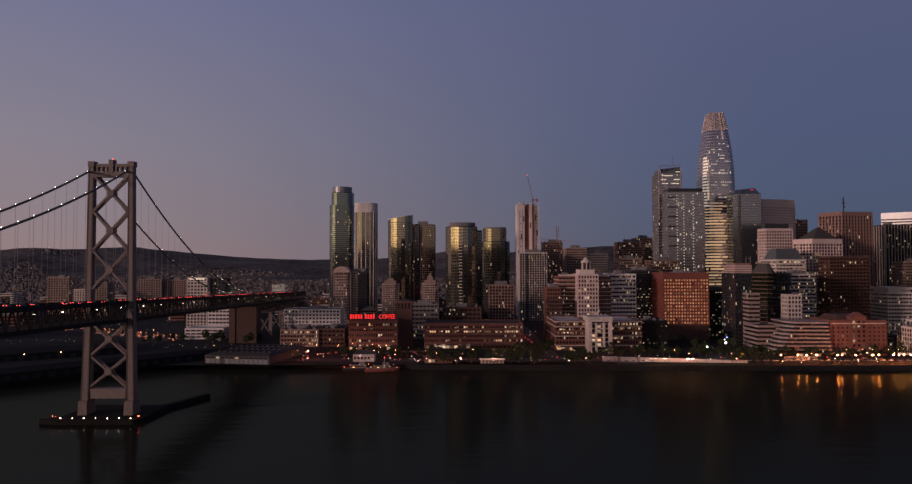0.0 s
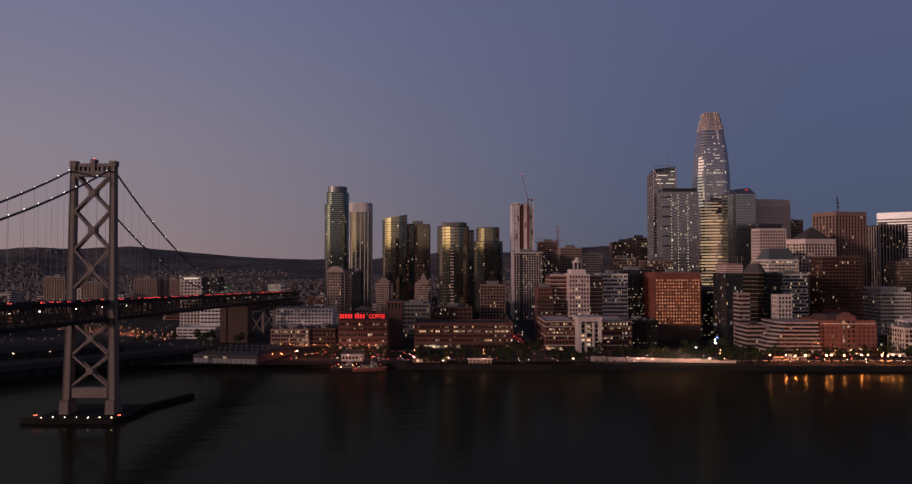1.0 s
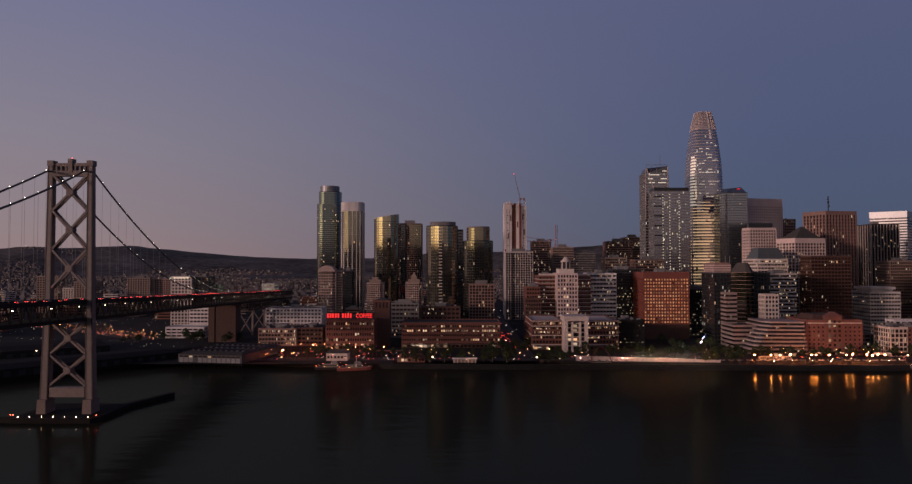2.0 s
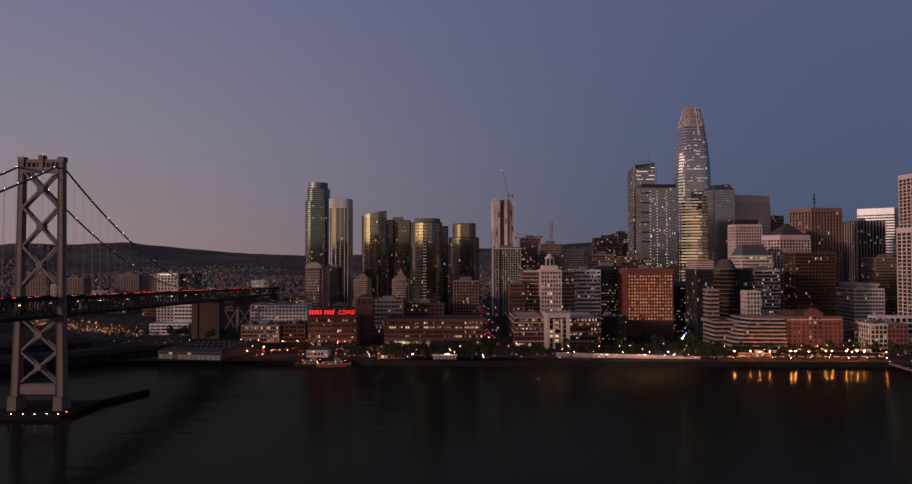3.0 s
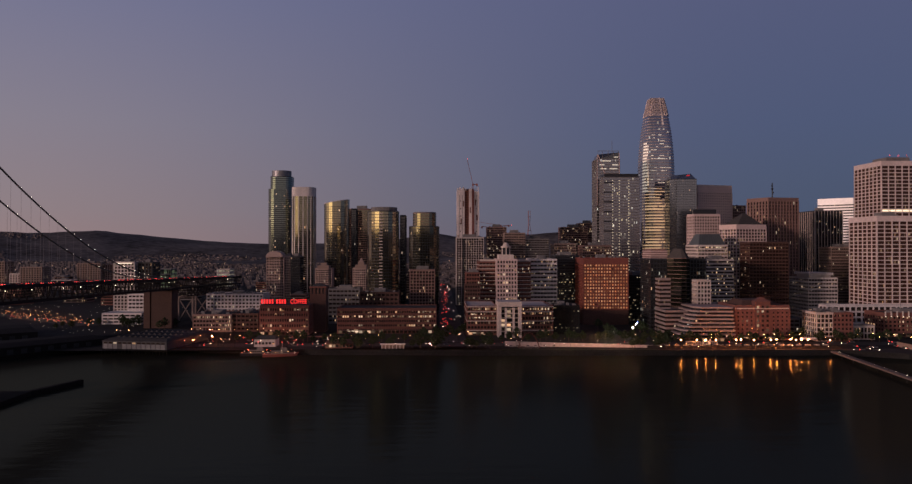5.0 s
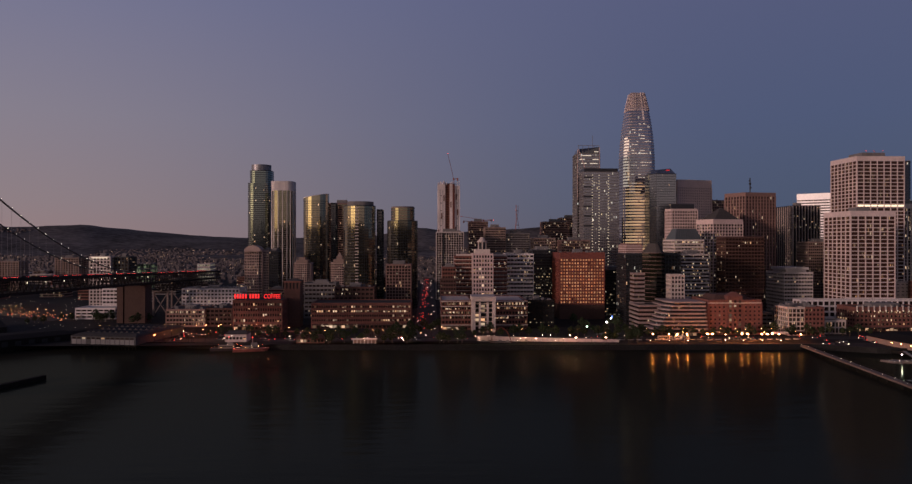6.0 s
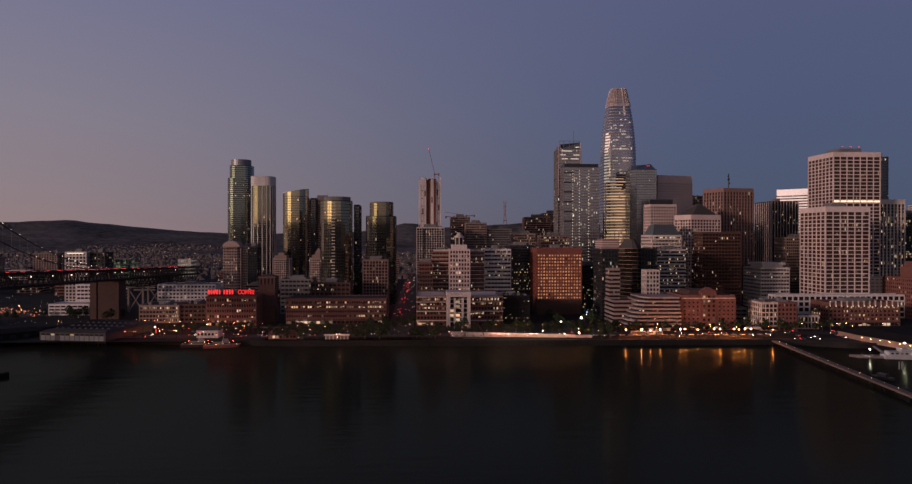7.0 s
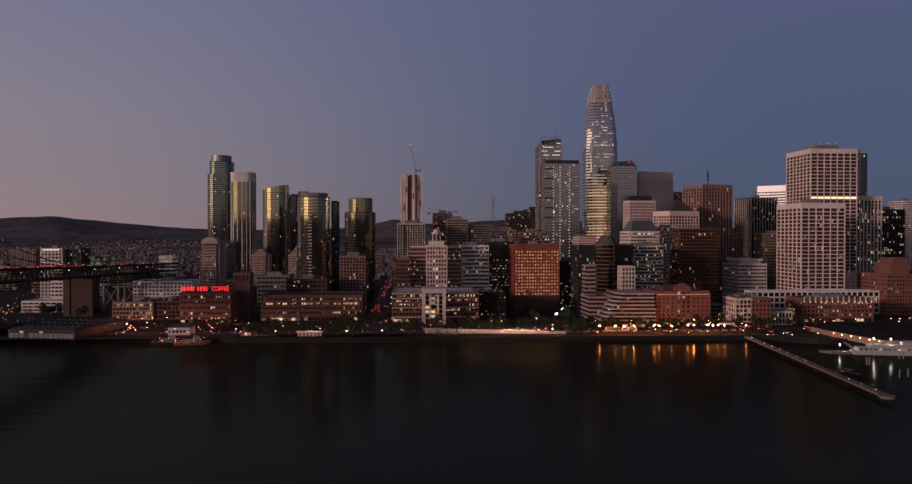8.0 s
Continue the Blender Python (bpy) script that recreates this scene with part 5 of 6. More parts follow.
tower("office_building", "pale gridded office block with square windows", rect(317, 329.5, 684, 697), 57.5, 13, 3.1, "cream", "w_dark", span=0.4, pier=1.0, proud=0.5, pent=0, each=True)
tower("office_building", "pale low stepped terrace office building", rect(281, 308, 668, 699), 29.7, 6, 5, "terrace", "w_dark", span=0.5, pier=0, proud=0.6, pent=0)
t = thing("terraced_office", "pale terraced office stepping up in curved banded floors", "office building", (310, 660, 4))
for i in range(9):
    z, x0 = 3.35 * i, -27 + i * 2.5
    po = [(x0, -14 + i * 1.6), (x0 + 5, -20 + i * 1.2), (26, -20 + i * 0.8), (26, 30), (x0, 30)]
    part("terrace_storey", Geo().prism(grown(po, -1.1), z, z + 3.35), M["glass_core"], t)
    part("terrace_band", Geo().prism(po, z + 2.0, z + 3.4), M["terrace"], t)
    g = Geo()
    for c in range(18):
        a = x0 + 6 + c * (19 - x0) / 18
        g.pane((a, -19.0 + i * 1.0), (a + 1.2, -19.0 + i * 1.0), z + 0.3, z + 1.9, (0, -1), 0, 0.1)
    tagged(part("window_panes", g, M["w_some"], t), kind="stuff")
t = tower("brick_hotel", "red brick hotel with regular white-trimmed windows", rect(339.2, 388, 648, 690), 36, 8, 4.0, "rose_brick", "w_dark", span=0.58, pier=2.5, proud=0.4, pent=0, each=True, top=2.5, category="hotel")
part("mansard", Geo().hull([(-18, -16, 31.5), (16, -16, 31.5), (16, 16, 31.5), (-18, 16, 31.5)], [(-14, -12, 36), (12, -12, 36), (12, 12, 36), (-14, 12, 36)]), M["brick_dark"], t)
part("centre_gable", Geo().hull([(-7, -21.8, 0), (7, -21.8, 0), (7, -14, 0), (-7, -14, 0)], [(-7, -21.8, 35), (7, -21.8, 35), (7, -14, 35), (-7, -14, 35)]).hull([(-7.4, -22, 35), (7.4, -22, 35), (7.4, -13, 35), (-7.4, -13, 35)], [(-1.5, -19, 39), (1.5, -19, 39), (1.5, -16, 39), (-1.5, -16, 39)]), M["rose_brick"], t)
for i in range(3):
    for r in range(7):
        part("gable_window", Geo().box(-1, 1, -22, -21.8, 0, 2.2), M["w_some"], t, at=(-4.4 + i * 4.4, 0, 4 + r * 4.2))
part("cornice", Geo().box(-25.2, 25.2, -21.9, -21.4, 28.6, 29.4), M["cream"], t)
t = tower("office_building", "round-fronted pale low office with a white roof ring", rect(506.7, 541.3, 840, 885), 53.3, 11, 3.6, "white", "w_dark", span=0.5, pier=0.4, proud=0.4, pent=0)
part("roof_ring", Geo().box(-12, 13, -16, 16, 49, 52).box(-14, 15, -18, 18, 52, 55), M["white"], t)
tower("office_building", "white gabled low office on the boulevard", rect(409.5, 424, 640, 665), 30, 6, 3.6, "cream", "w_some", span=0.25, pier=0.6, proud=0.5, pent=0.3)
tower("brick_building", "red brick warehouse building on the boulevard", rect(424.5, 442, 640, 670), 30, 6, 3.6, "rose_brick", "w_some", span=0.5, pier=1.4, proud=0.4, pent=0.2, category="warehouse")
tower("parking_garage", "low concrete parking garage with lit decks", rect(393, 414, 680, 720), 21, 4, 5, "grey", "w_some", span=0.5, pier=0.5, proud=0.5, pent=0, category="garage")
tower("pavilion", "small pale columned pavilion with warm light", rect(449, 468, 650, 668), 17, 2, 3.0, "cream", "w_many", span=0.2, pier=0.8, proud=0.6, pent=0, category="pavilion")

# --- twin gridded towers ---
tower("office_tower", "white gridded concrete tower with dark square windows", rect(533.4, 581.6, 750, 800), 122.5, 27, 8.0, "rosy", "w_grid", span=0.22, pier=0.95, proud=0.8, pent=0.3, top=6, gap=0.3, join=False)
tower("office_tower", "taller white gridded concrete tower with a bright top storey", rect(601.4, 659.8, 850, 905), 193.5, 42, 8.3, "rosy", "w_grid", span=0.22, pier=0.95, proud=0.8, pent=0.5, top=6, gap=0.3)
rb = [o for o in scene.objects if o.get("label") == "taller white gridded concrete tower with a bright top storey"]
for o in rb:
    for i in range(6):
        part("red_beacon", Geo().ball((-14 + i * 5.2, -20 + (i % 2) * 6, 197.4), 0.22), M["l_tail"], o)
        part("beacon_post", Geo().beam((-14 + i * 5.2, -20 + (i % 2) * 6, 187), (-14 + i * 5.2, -20 + (i % 2) * 6, 197.1), 0.25), M["grey"], o)
for o in rb:
    for i in range(7):
        part("lit_bay", Geo().box(-28.6 + i * 8.34, -21.6 + i * 8.34, -28.6, -28.3, 128.4, 130.6), M["l_band"], o)
tower("office_podium", "white gridded low wings round the towers", rect(471, 617, 735, 749), 29.0, 4, 6.0, "white", "w_dark", span=0.3, pier=1.3, proud=0.8, pent=0, category="office building")
tower("office_tower", "tower with pale vertical ribs and a lit corner", rect(673, 705.2, 870, 910), 137.2, 32, 4.6, "pale", "w_some", span=0.1, pier=1.6, proud=0.7, pent=0.3, top=6)
tower("glass_tower", "dark rounded glass tower", ellipse(797, 1066, 15, 15, 18, 3.0), 212, 48, 3.6, "black", "g_black", span=0.2, pier=0, proud=0.2, pent=0.4)
tower("office_building", "low brick building with a cornice lit from below", rect(490, 560, 670, 700), 27, 5, 4.2, "brick", "w_lively", span=0.5, pier=1.6, proud=0.5, pent=0.4, top=4)
t = tower("office_building", "brick office with a stepped top", rect(611, 665, 722, 770), 47, 10, 3.2, "rose_brick", "w_some", span=0.5, pier=1.4, proud=0.4, pent=0)
part("stepped_top", Geo().box(-12, 9, -8, 18, 42, 54).box(-9, 6, -6, 15, 54, 59.5), M["rose_brick"], t)
tower("office_building", "plain pale stone block beside the brick office", rect(598, 640, 773, 800), 45, 10, 5.5, "cream", "w_dark", span=0.8, pier=2.2, proud=0.3, pent=0)
tower("office_tower", "dark office tower in a street gap", rect(795, 830, 1000, 1040), 125, 30, 4, "black", "w_some", span=0.3, pier=0.4, pent=0.3)
tower("office_tower", "far pale office tower", rect(1043, 1075, 1300, 1340), 153, 36, 4, "pale", "w_some", span=0.4, pier=1.0, pent=0.3)

# --- background blocks ---
for x0, x1, y, z, w in ((153.4, 186, 1250, 125.6, "brown"), (170, 201, 1100, 112, "tan"), (206, 250, 1180, 104, "grey"), (283, 328.9, 1250, 125.6, "brown"), (316.6, 349.3, 1260, 133, "brown"),
                        (232, 262, 1010, 95, "tan"), (262, 300, 960, 92, "brown"), (545, 575, 1000, 96, "brown"), (700, 740, 1000, 110, "black"), (585, 625, 930, 90, "tan"), (480, 505, 960, 88, "black")):
    tower("office_building", {"brown": "brown stone office tower", "black": "dark glass office tower", "grey": "grey concrete office tower", "tan": "tan stone office tower"}[w], rect(x0, x1, y, y + 30), z, max(8, int(z / 4)), 2.6, w, "w_dark" if w in ("tan", "grey") else "w_some", span=0.45, pier=0.5, pent=0.4, group="background office towers")

M["l_dimband"] = glow_mat("roof_edge_lamps", (1.0, 0.86, 0.66), 0.8)
M["w_hall"] = window_mat("bright_hall_windows", (0.05, 0.05, 0.045), lit=1.5, power=0.45, uneven=1.0, warm=(1.0, 0.8, 0.5), cool=(1.0, 0.95, 0.8))
M["w_green"] = window_mat("green_lit_windows", (0.04, 0.05, 0.04), lit=0.8, power=0.35, warm=(0.6, 0.8, 0.4), cool=(0.8, 0.95, 0.6))
tower("sports_hall", "low hall with a greenish glowing glass front", rect(-457, -414, 1300, 1330), 51, 5, 4.5, "grey", "w_green", span=0.25, pier=0.4, pent=0, category="hall")
tower("exhibition_hall", "low white hall with a glowing roof edge", rect(-347, -324, 1350, 1380), 49, 6, 5.0, "raw", "w_hall", span=0.6, pier=0.5, pent=0, category="hall")
solo("roof_light_strip", Geo().box(-352, -332, 943.2, 944.0, 67.4, 68.3), M["l_dimband"], "bright strip of light along a roof edge", "lamp")

tower("brick_office", "dark red brick stepped office with lit corners", rect(98, 112, 770, 800), 62, 14, 2.8, "brick", "w_some", span=0.45, pier=0.8, proud=0.4, pent=0.5)
tower("brick_office", "dark red brick office lower wing", rect(96, 112, 760, 769), 50, 11, 2.8, "brick_dark", "w_some", span=0.45, pier=0.8, proud=0.4, pent=0)


def shopfront(x0, x1, y, label):
    o = thing("shopfront", label, "shopfront", (x0, y, 4), "boulevard shopfronts")
    n = int((x1 - x0) / 4)
    gl = Geo().box(0.2, 3.4, 0, 0.12, 0.4, 3.0).mesh("shop_window", M["w_many"])
    for i in range(n):
        part("shop_window", gl, None, o, at=(i * 4, 0, 0))
    part("awning", Geo().hull([(0, -1.6, 3.1), (x1 - x0, -1.6, 3.1), (x1 - x0, 0, 3.1), (0, 0, 3.1)], [(0, -1.5, 3.3), (x1 - x0, -1.5, 3.3), (x1 - x0, 0, 3.9), (0, 0, 3.9)]), M["brick_dark"], o)


for x0, x1, y in ((-103, -58, 694.0), (-30, 64, 706.0), (97, 123, 689.0), (147, 177, 689.0), (285, 335, 638.4), (340, 387, 647.0), (410, 441, 639.0), (491, 559, 669.0)):
    shopfront(x0, x1, y, "row of warmly lit ground floor shop windows")

co = thing("lit_cornice", "pale cornice with a row of small uplights", "cornice", (525, 669.3, 27))
for i in range(13):
    part("cornice_block", Geo().box(-0.5, 0.5, -0.6, 0.4, -3.6, 1.2), M["cream"], co, at=(-34 + i * 5.6, 0, 0))
    part("uplight", Geo().box(-0.4, 0.4, -0.8, -0.6, -4.0, -3.5), M["l_band"], co, at=(-34 + i * 5.6, 0, 0))
# ---- traffic ----
def build_car():
    c = thing("car", "dark car with glowing red tail lamps", "car", (0, 0, -50), "traffic")
    body = Geo().hull([(-0.85, -2.1, 0.0), (0.85, -2.1, 0.0), (0.85, 2.1, 0.0), (-0.85, 2.1, 0.0)], [(-0.9, -2.2, 0.95), (0.9, -2.2, 0.95), (0.9, 2.1, 0.85), (-0.9, 2.1, 0.85)])
    part("body", body, M["car"], c)
    part("cabin", Geo().hull([(-0.85, -1.7, 0.9), (0.85, -1.7, 0.9), (0.85, 1.1, 0.9), (-0.85, 1.1, 0.9)], [(-0.65, -1.2, 1.5), (0.65, -1.2, 1.5), (0.65, 0.4, 1.5), (-0.65, 0.4, 1.5)]), M["glass_core"], c)
    for s in (-0.65, 0.65):
        part("tail_lamp", Geo().box(s - 0.16, s + 0.16, -2.35, -2.15, 0.65, 0.9), M["l_tail"], c)
    part("head_lamp", Geo().box(-0.34, 0.34, 2.1, 2.25, 0.5, 0.72), M["l_head"], c)
    return c


M["rust"] = mat("faded_red_paint", (0.11, 0.028, 0.022), 0.8)
M["l_wall"] = glow_mat("wall_lamp", (1.0, 0.38, 0.12), 45, True)
M["l_amberlamp"] = glow_mat("deep_amber_lamp", (1.0, 0.16, 0.05), 420, True)
M["l_blue"] = glow_mat("blue_lamp", (0.12, 0.2, 1.0), 8)
M["l_yard"] = glow_mat("yard_lamp", (1.0, 0.84, 0.66), 1.3)
M["l_road"] = glow_mat("road_lamp", (1.0, 0.34, 0.15), 1.8)
M["pierside"] = mat("grey_shed_boards", (0.075, 0.073, 0.077), 0.9)
M["pierdeck"] = mat("worn_pier_concrete", (0.20, 0.14, 0.115), 0.9)
M["car"] = mat("car_paint", (0.12, 0.12, 0.13), 0.35, 0.3, var=0.6)
M["l_head"] = glow_mat("head_lamp", (1.0, 0.82, 0.6), 9)
def build_parked():
    c = thing("parked_car", "pale parked car with its lamps off", "car", (130, 608.4, 3.9), "parked cars")
    part("body", Geo().hull([(-2.1, -0.85, 0.25), (2.1, -0.85, 0.25), (2.1, 0.85, 0.25), (-2.1, 0.85, 0.25)], [(-2.15, -0.88, 0.9), (2.1, -0.88, 0.8), (2.1, 0.88, 0.8), (-2.15, 0.88, 0.9)]), M["car_pale"], c)
    part("cabin", Geo().hull([(-1.6, -0.8, 0.85), (1.1, -0.8, 0.85), (1.1, 0.8, 0.85), (-1.6, 0.8, 0.85)], [(-1.2, -0.62, 1.45), (0.4, -0.62, 1.45), (0.4, 0.62, 1.45), (-1.2, 0.62, 1.45)]), M["glass_core"], c)
    wheel = Geo().hull([(0.32 * math.cos(a), -0.12, 0.32 + 0.32 * math.sin(a)) for a in (0, 0.8, 1.6, 2.4, 3.1, 3.9, 4.7, 5.5)], [(0.32 * math.cos(a), 0.12, 0.32 + 0.32 * math.sin(a)) for a in (0, 0.8, 1.6, 2.4, 3.1, 3.9, 4.7, 5.5)]).mesh("wheel", M["black"])
    for x in (-1.35, 1.35):
        for y in (-0.8, 0.8):
            part("wheel", wheel, None, c, at=(x, y, 0))
    return c


M["ferry"] = mat("dim_white_hull", (0.36, 0.35, 0.36), 0.5)
M["car_pale"] = mat("pale_car_paint", (0.55, 0.53, 0.52), 0.35, 0.1, var=0.8)
parked = build_parked()
rng = random.Random(4)
for i in range(36):
    copy_thing(parked, pose(136 + i * 7.6 + rng.uniform(-0.6, 0.6), 608.4 if i < 14 else 612.6, 3.9 if i < 14 else 4.0, 0, 0, rng.choice((0, 180))))
rng = random.Random(4)
car = build_car()
car.location = (axis(300) - 3, 300, deck_z(300))
for lane, dx in enumerate((-6.0, -2.5, 1.0, 4.5)):
    y = 215 + rng.random() * 10
    while y < 1040:
        copy_thing(car, pose(axis(y) + dx, y, deck_z(y) + 0.02, -1.7, 0, 3.4))
        y += rng.choice((9, 12, 16, 24, 40)) * (1.7 if lane > 1 else 1.25)
# cross street running away from the water
solo("road", Geo().box(69, 93, 640, 1690, 3.0, 4.06), M["asphalt"], "dark asphalt street between tall buildings", "road", kind="structure")
for dx, back in ((73, 0), (77, 0), (81, 0), (88, 180)):
    y = 690 + rng.random() * 20
    while y < 1680:
        copy_thing(car, pose(dx + rng.uniform(-2.2, 2.2), y, 4.06, 0, 0, back))
        y += rng.choice((10, 16, 26, 44)) * (1.9 if dx < 80 else 3.2)
for dy, turn in ((618, 90), (622, 90), (627, -90), (631, -90)):
    x = -170 + rng.random() * 20
    while x < 620:
        copy_thing(car, pose(x, dy, 4.05, 0, 0, turn))
        x += rng.choice((12, 20, 32, 60)) * 1.8

for i in range(22):
    copy_thing(car, pose(rng.uniform(-185, -20), rng.choice((646, 652, 659, 667, 674)), 4.0, 0, 0, rng.choice((0, 90, 180, 270))))

for i in range(15):
    copy_thing(car, pose(rng.uniform(402, 470), rng.choice((584, 592, 598, 605)), 3.9, 0, 0, rng.choice((0, 90, 180, 270))))


# ---- street lamps ----
def build_lamp(h, glow, label, size=0.15):
    o = thing("street_lamp", label, "street lamp", (0, 0, -60), "waterfront lamps")
    part("pole", Geo().tube([(0, 0, 0), (0, 0, h * 0.6), (0, 0, h)], 0.12, 6), M["steel_dark"], o)
    part("globe", Geo().ball((0, 0, h + 0.3), size, 6), M[glow], o, "glowing globe")
    return o


lamp_o = build_lamp(6.5, "l_orange2", "tall lamp post with an orange glowing globe", 0.12)
lamp_w = build_lamp(5.0, "l_post", "slim lamp post with a white glowing globe", 0.105)
lamp_o.location, lamp_w.location = (-170, 609, 4), (30, 594, 4)
lamp_big = build_lamp(6.0, "l_orange", "promenade lamp with a large orange globe", 0.36)
lamp_big.location = (273.7, 604, 3.9)
for x in (287.3, 303.4, 321.1, 325.2, 350.6, 355.7, 367.9, 377.1):
    copy_thing(lamp_big, pose(x, 604, 3.9))
lamp_mid = build_lamp(5.6, "l_orange", "promenade lamp with a small orange globe", 0.28)
lamp_mid.location = (294.8, 604, 3.9)
for x in (336.3, 372.4, 383, 401.8, 241.1):
    copy_thing(lamp_mid, pose(x, 604, 3.9))
lamp_red = build_lamp(6.0, "l_amberlamp", "lamp post with a deep amber globe", 0.12)
lamp_red.location = (-176, 646, 4)
lamp_rose = build_lamp(5.2, "l_rose", "promenade lamp with a rosy glowing globe", 0.11)
lamp_rose.location = (124.7, 590, 3.9)
for x in (159.1, 163.5, 171.4, 190.2, 194.4, 205.2, 218, 230.1):
    copy_thing(lamp_rose, pose(x, 589, 3.9))
for x, y in ((-24.8, 595.8), (3.6, 594.7), (32.7, 593.5), (61.4, 592.3), (89.4, 591.2), (106.6, 590.5)):
    copy_thing(lamp_rose, pose(x, y, 3.9))
for x in (-146, -139, -118):
    copy_thing(lamp_red, pose(x, 611, 3.9))
lamp_low = build_lamp(2.8, "l_post", "low promenade lamp with a pale glowing globe", 0.085)
lamp_low.location = (236, 588, 3.9)
for i in range(8):
    copy_thing(lamp_low, pose(-32 + 31.5 * i, 595.5 - (2.5 if i > 4 else 0), 3.9))
for i in range(9):
    copy_thing(lamp_w, pose(123 + 16 * i, 607, 3.9))
copy_thing(lamp_mid, pose(-132, 640, 4))
for x, y in ((-160, 652), (-146, 664), (-118, 648), (-108, 668), (-90, 650), (-70, 662), (-126, 684), (-58, 645), (-138, 612), (-104, 611), (-84, 615), (-52, 612), (-44, 660), (-100, 690), (-80, 688), (-150, 690), (-112, 676), (-66, 676)):
    copy_thing(lamp_red, pose(x, y, 4))
for i in range(1, 11):
    copy_thing(lamp_low, pose(236 + 15.6 * i, 588, 3.9))
x = -150
i = 0
while x < 640:
    if i % 2:
        copy_thing(lamp_o, pose(x, 612.5 + (i % 3) * 0.4, 4))
    copy_thing(lamp_o, pose(x + 9, 636.5, 4))
    if x < 220 and i % 2:
        copy_thing(lamp_w, pose(x + 4, 606, 3.9))
    x += rng.choice((9, 14, 19, 27, 34))
    i += 1
for i in range(9):
    copy_thing(lamp_w, pose((71.5, 91.5, 81)[i % 3] + rng.uniform(-1, 1), 720 + i * 110, 4.06))
for i in range(14):
    copy_thing(lamp_o, pose(-306 - i * 15, 795 + i * 12, 4.4))
    copy_thing(lamp_o, pose(-322 - i * 16, 782 + i * 11, 4.4))
for i in range(16):
    copy_thing(lamp_o, pose(-240 + i * 9 + 4 * rng.random(), 668 + 20 * rng.random(), 4))
for i in range(4):
    copy_thing(lamp_o, pose(66.5 if i % 2 else 95, 660 + i * 34, 4))
solo("road", Geo().prism([(-300, 792), (-318, 778), (-545, 942), (-530, 960)], 3.5, 4.35), M["asphalt"], "lamp-lit waterfront road curving south", "road", kind="structure")


# ---- trees ----
def build_tree(seed, h, w):
    r = random.Random(seed)
    o = thing("street_tree", "dark leafy street tree on the waterfront", "tree", (0, 0, -70), "waterfront trees")
    tr = Geo().hull([(0.3 * math.cos(a), 0.3 * math.sin(a), 0) for a in (0, 1.05, 2.1, 3.14, 4.2, 5.2)], [(0.16 * math.cos(a), 0.16 * math.sin(a), h * 0.5) for a in (0, 1.05, 2.1, 3.14, 4.2, 5.2)])
    for k in range(5):
        a = k * 1.26 + r.random()
        tr.beam((0, 0, h * 0.38), (w * 0.3 * math.cos(a), w * 0.3 * math.sin(a), h * 0.72), 0.14)
    part("trunk", tr, M["bark"], o)
    g = Geo()
    for k in range(230):
        a, u, v = r.random() * 6.28, r.random() ** 0.5, r.random()
        z = h * (0.34 + 0.66 * v)
        q = w * 0.5 * u * math.sin(math.pi * min(1, 0.18 + 0.8 * v)) * (0.75 + 0.5 * r.random())
        c = Vector((q * math.cos(a), q * math.sin(a), z))
        s = 0.45 + 0.5 * r.random()
        d1 = Vector((r.uniform(-1, 1), r.uniform(-1, 1), r.uniform(-1, 1))).normalized() * s
        d2 = d1.cross(Vector((r.uniform(-1, 1), r.uniform(-1, 1), 0.3))).normalized() * s
        i0 = len(g.v)
        g.v += [tuple(c - d1), tuple(c + d2 * 0.6), tuple(c + d1), tuple(c - d2 * 0.6)]
        g.f.append((i0, i0 + 1, i0 + 2, i0 + 3))
    part("crown", g, M["leaf"], o)
    return o


trees = [build_tree(1, 9, 7), build_tree(2, 11, 8), build_tree(3, 7.5, 6)]
spots = []
for i in range(70):
    x = -110 + i * 8.6 + rng.uniform(-3, 3)
    if not 66 < x < 96:
        spots.append((x, 640.5 + rng.uniform(-1.5, 2.5) if x < 260 else 638))
for i in range(10):
    spots.append((66 + i * 3.2, 650 + rng.uniform(-3, 60)))
for i in range(26):
    spots.append((rng.uniform(-20, 116) if i < 18 else rng.uniform(230, 262), rng.uniform(598, 608)))
for i in range(14):
    spots.append((rng.uniform(225, 300), rng.uniform(650, 745)))
for i in range(16):
    spots.append((rng.uniform(-330, -210), rng.uniform(730, 790)))
for k, o in enumerate(trees):
    o.location = (-20 + 33 * k, 603, 3.9)
for i, (x, y) in enumerate(spots):
    m = pose(x, y, 3.9 if y < 640 else 4.0, 0, 0, rng.random() * 360)
    o = copy_thing(trees[i % 3], m)
    s = rng.uniform(0.75, 1.25)
    o.scale = (s, s, s * rng.uniform(0.85, 1.1))

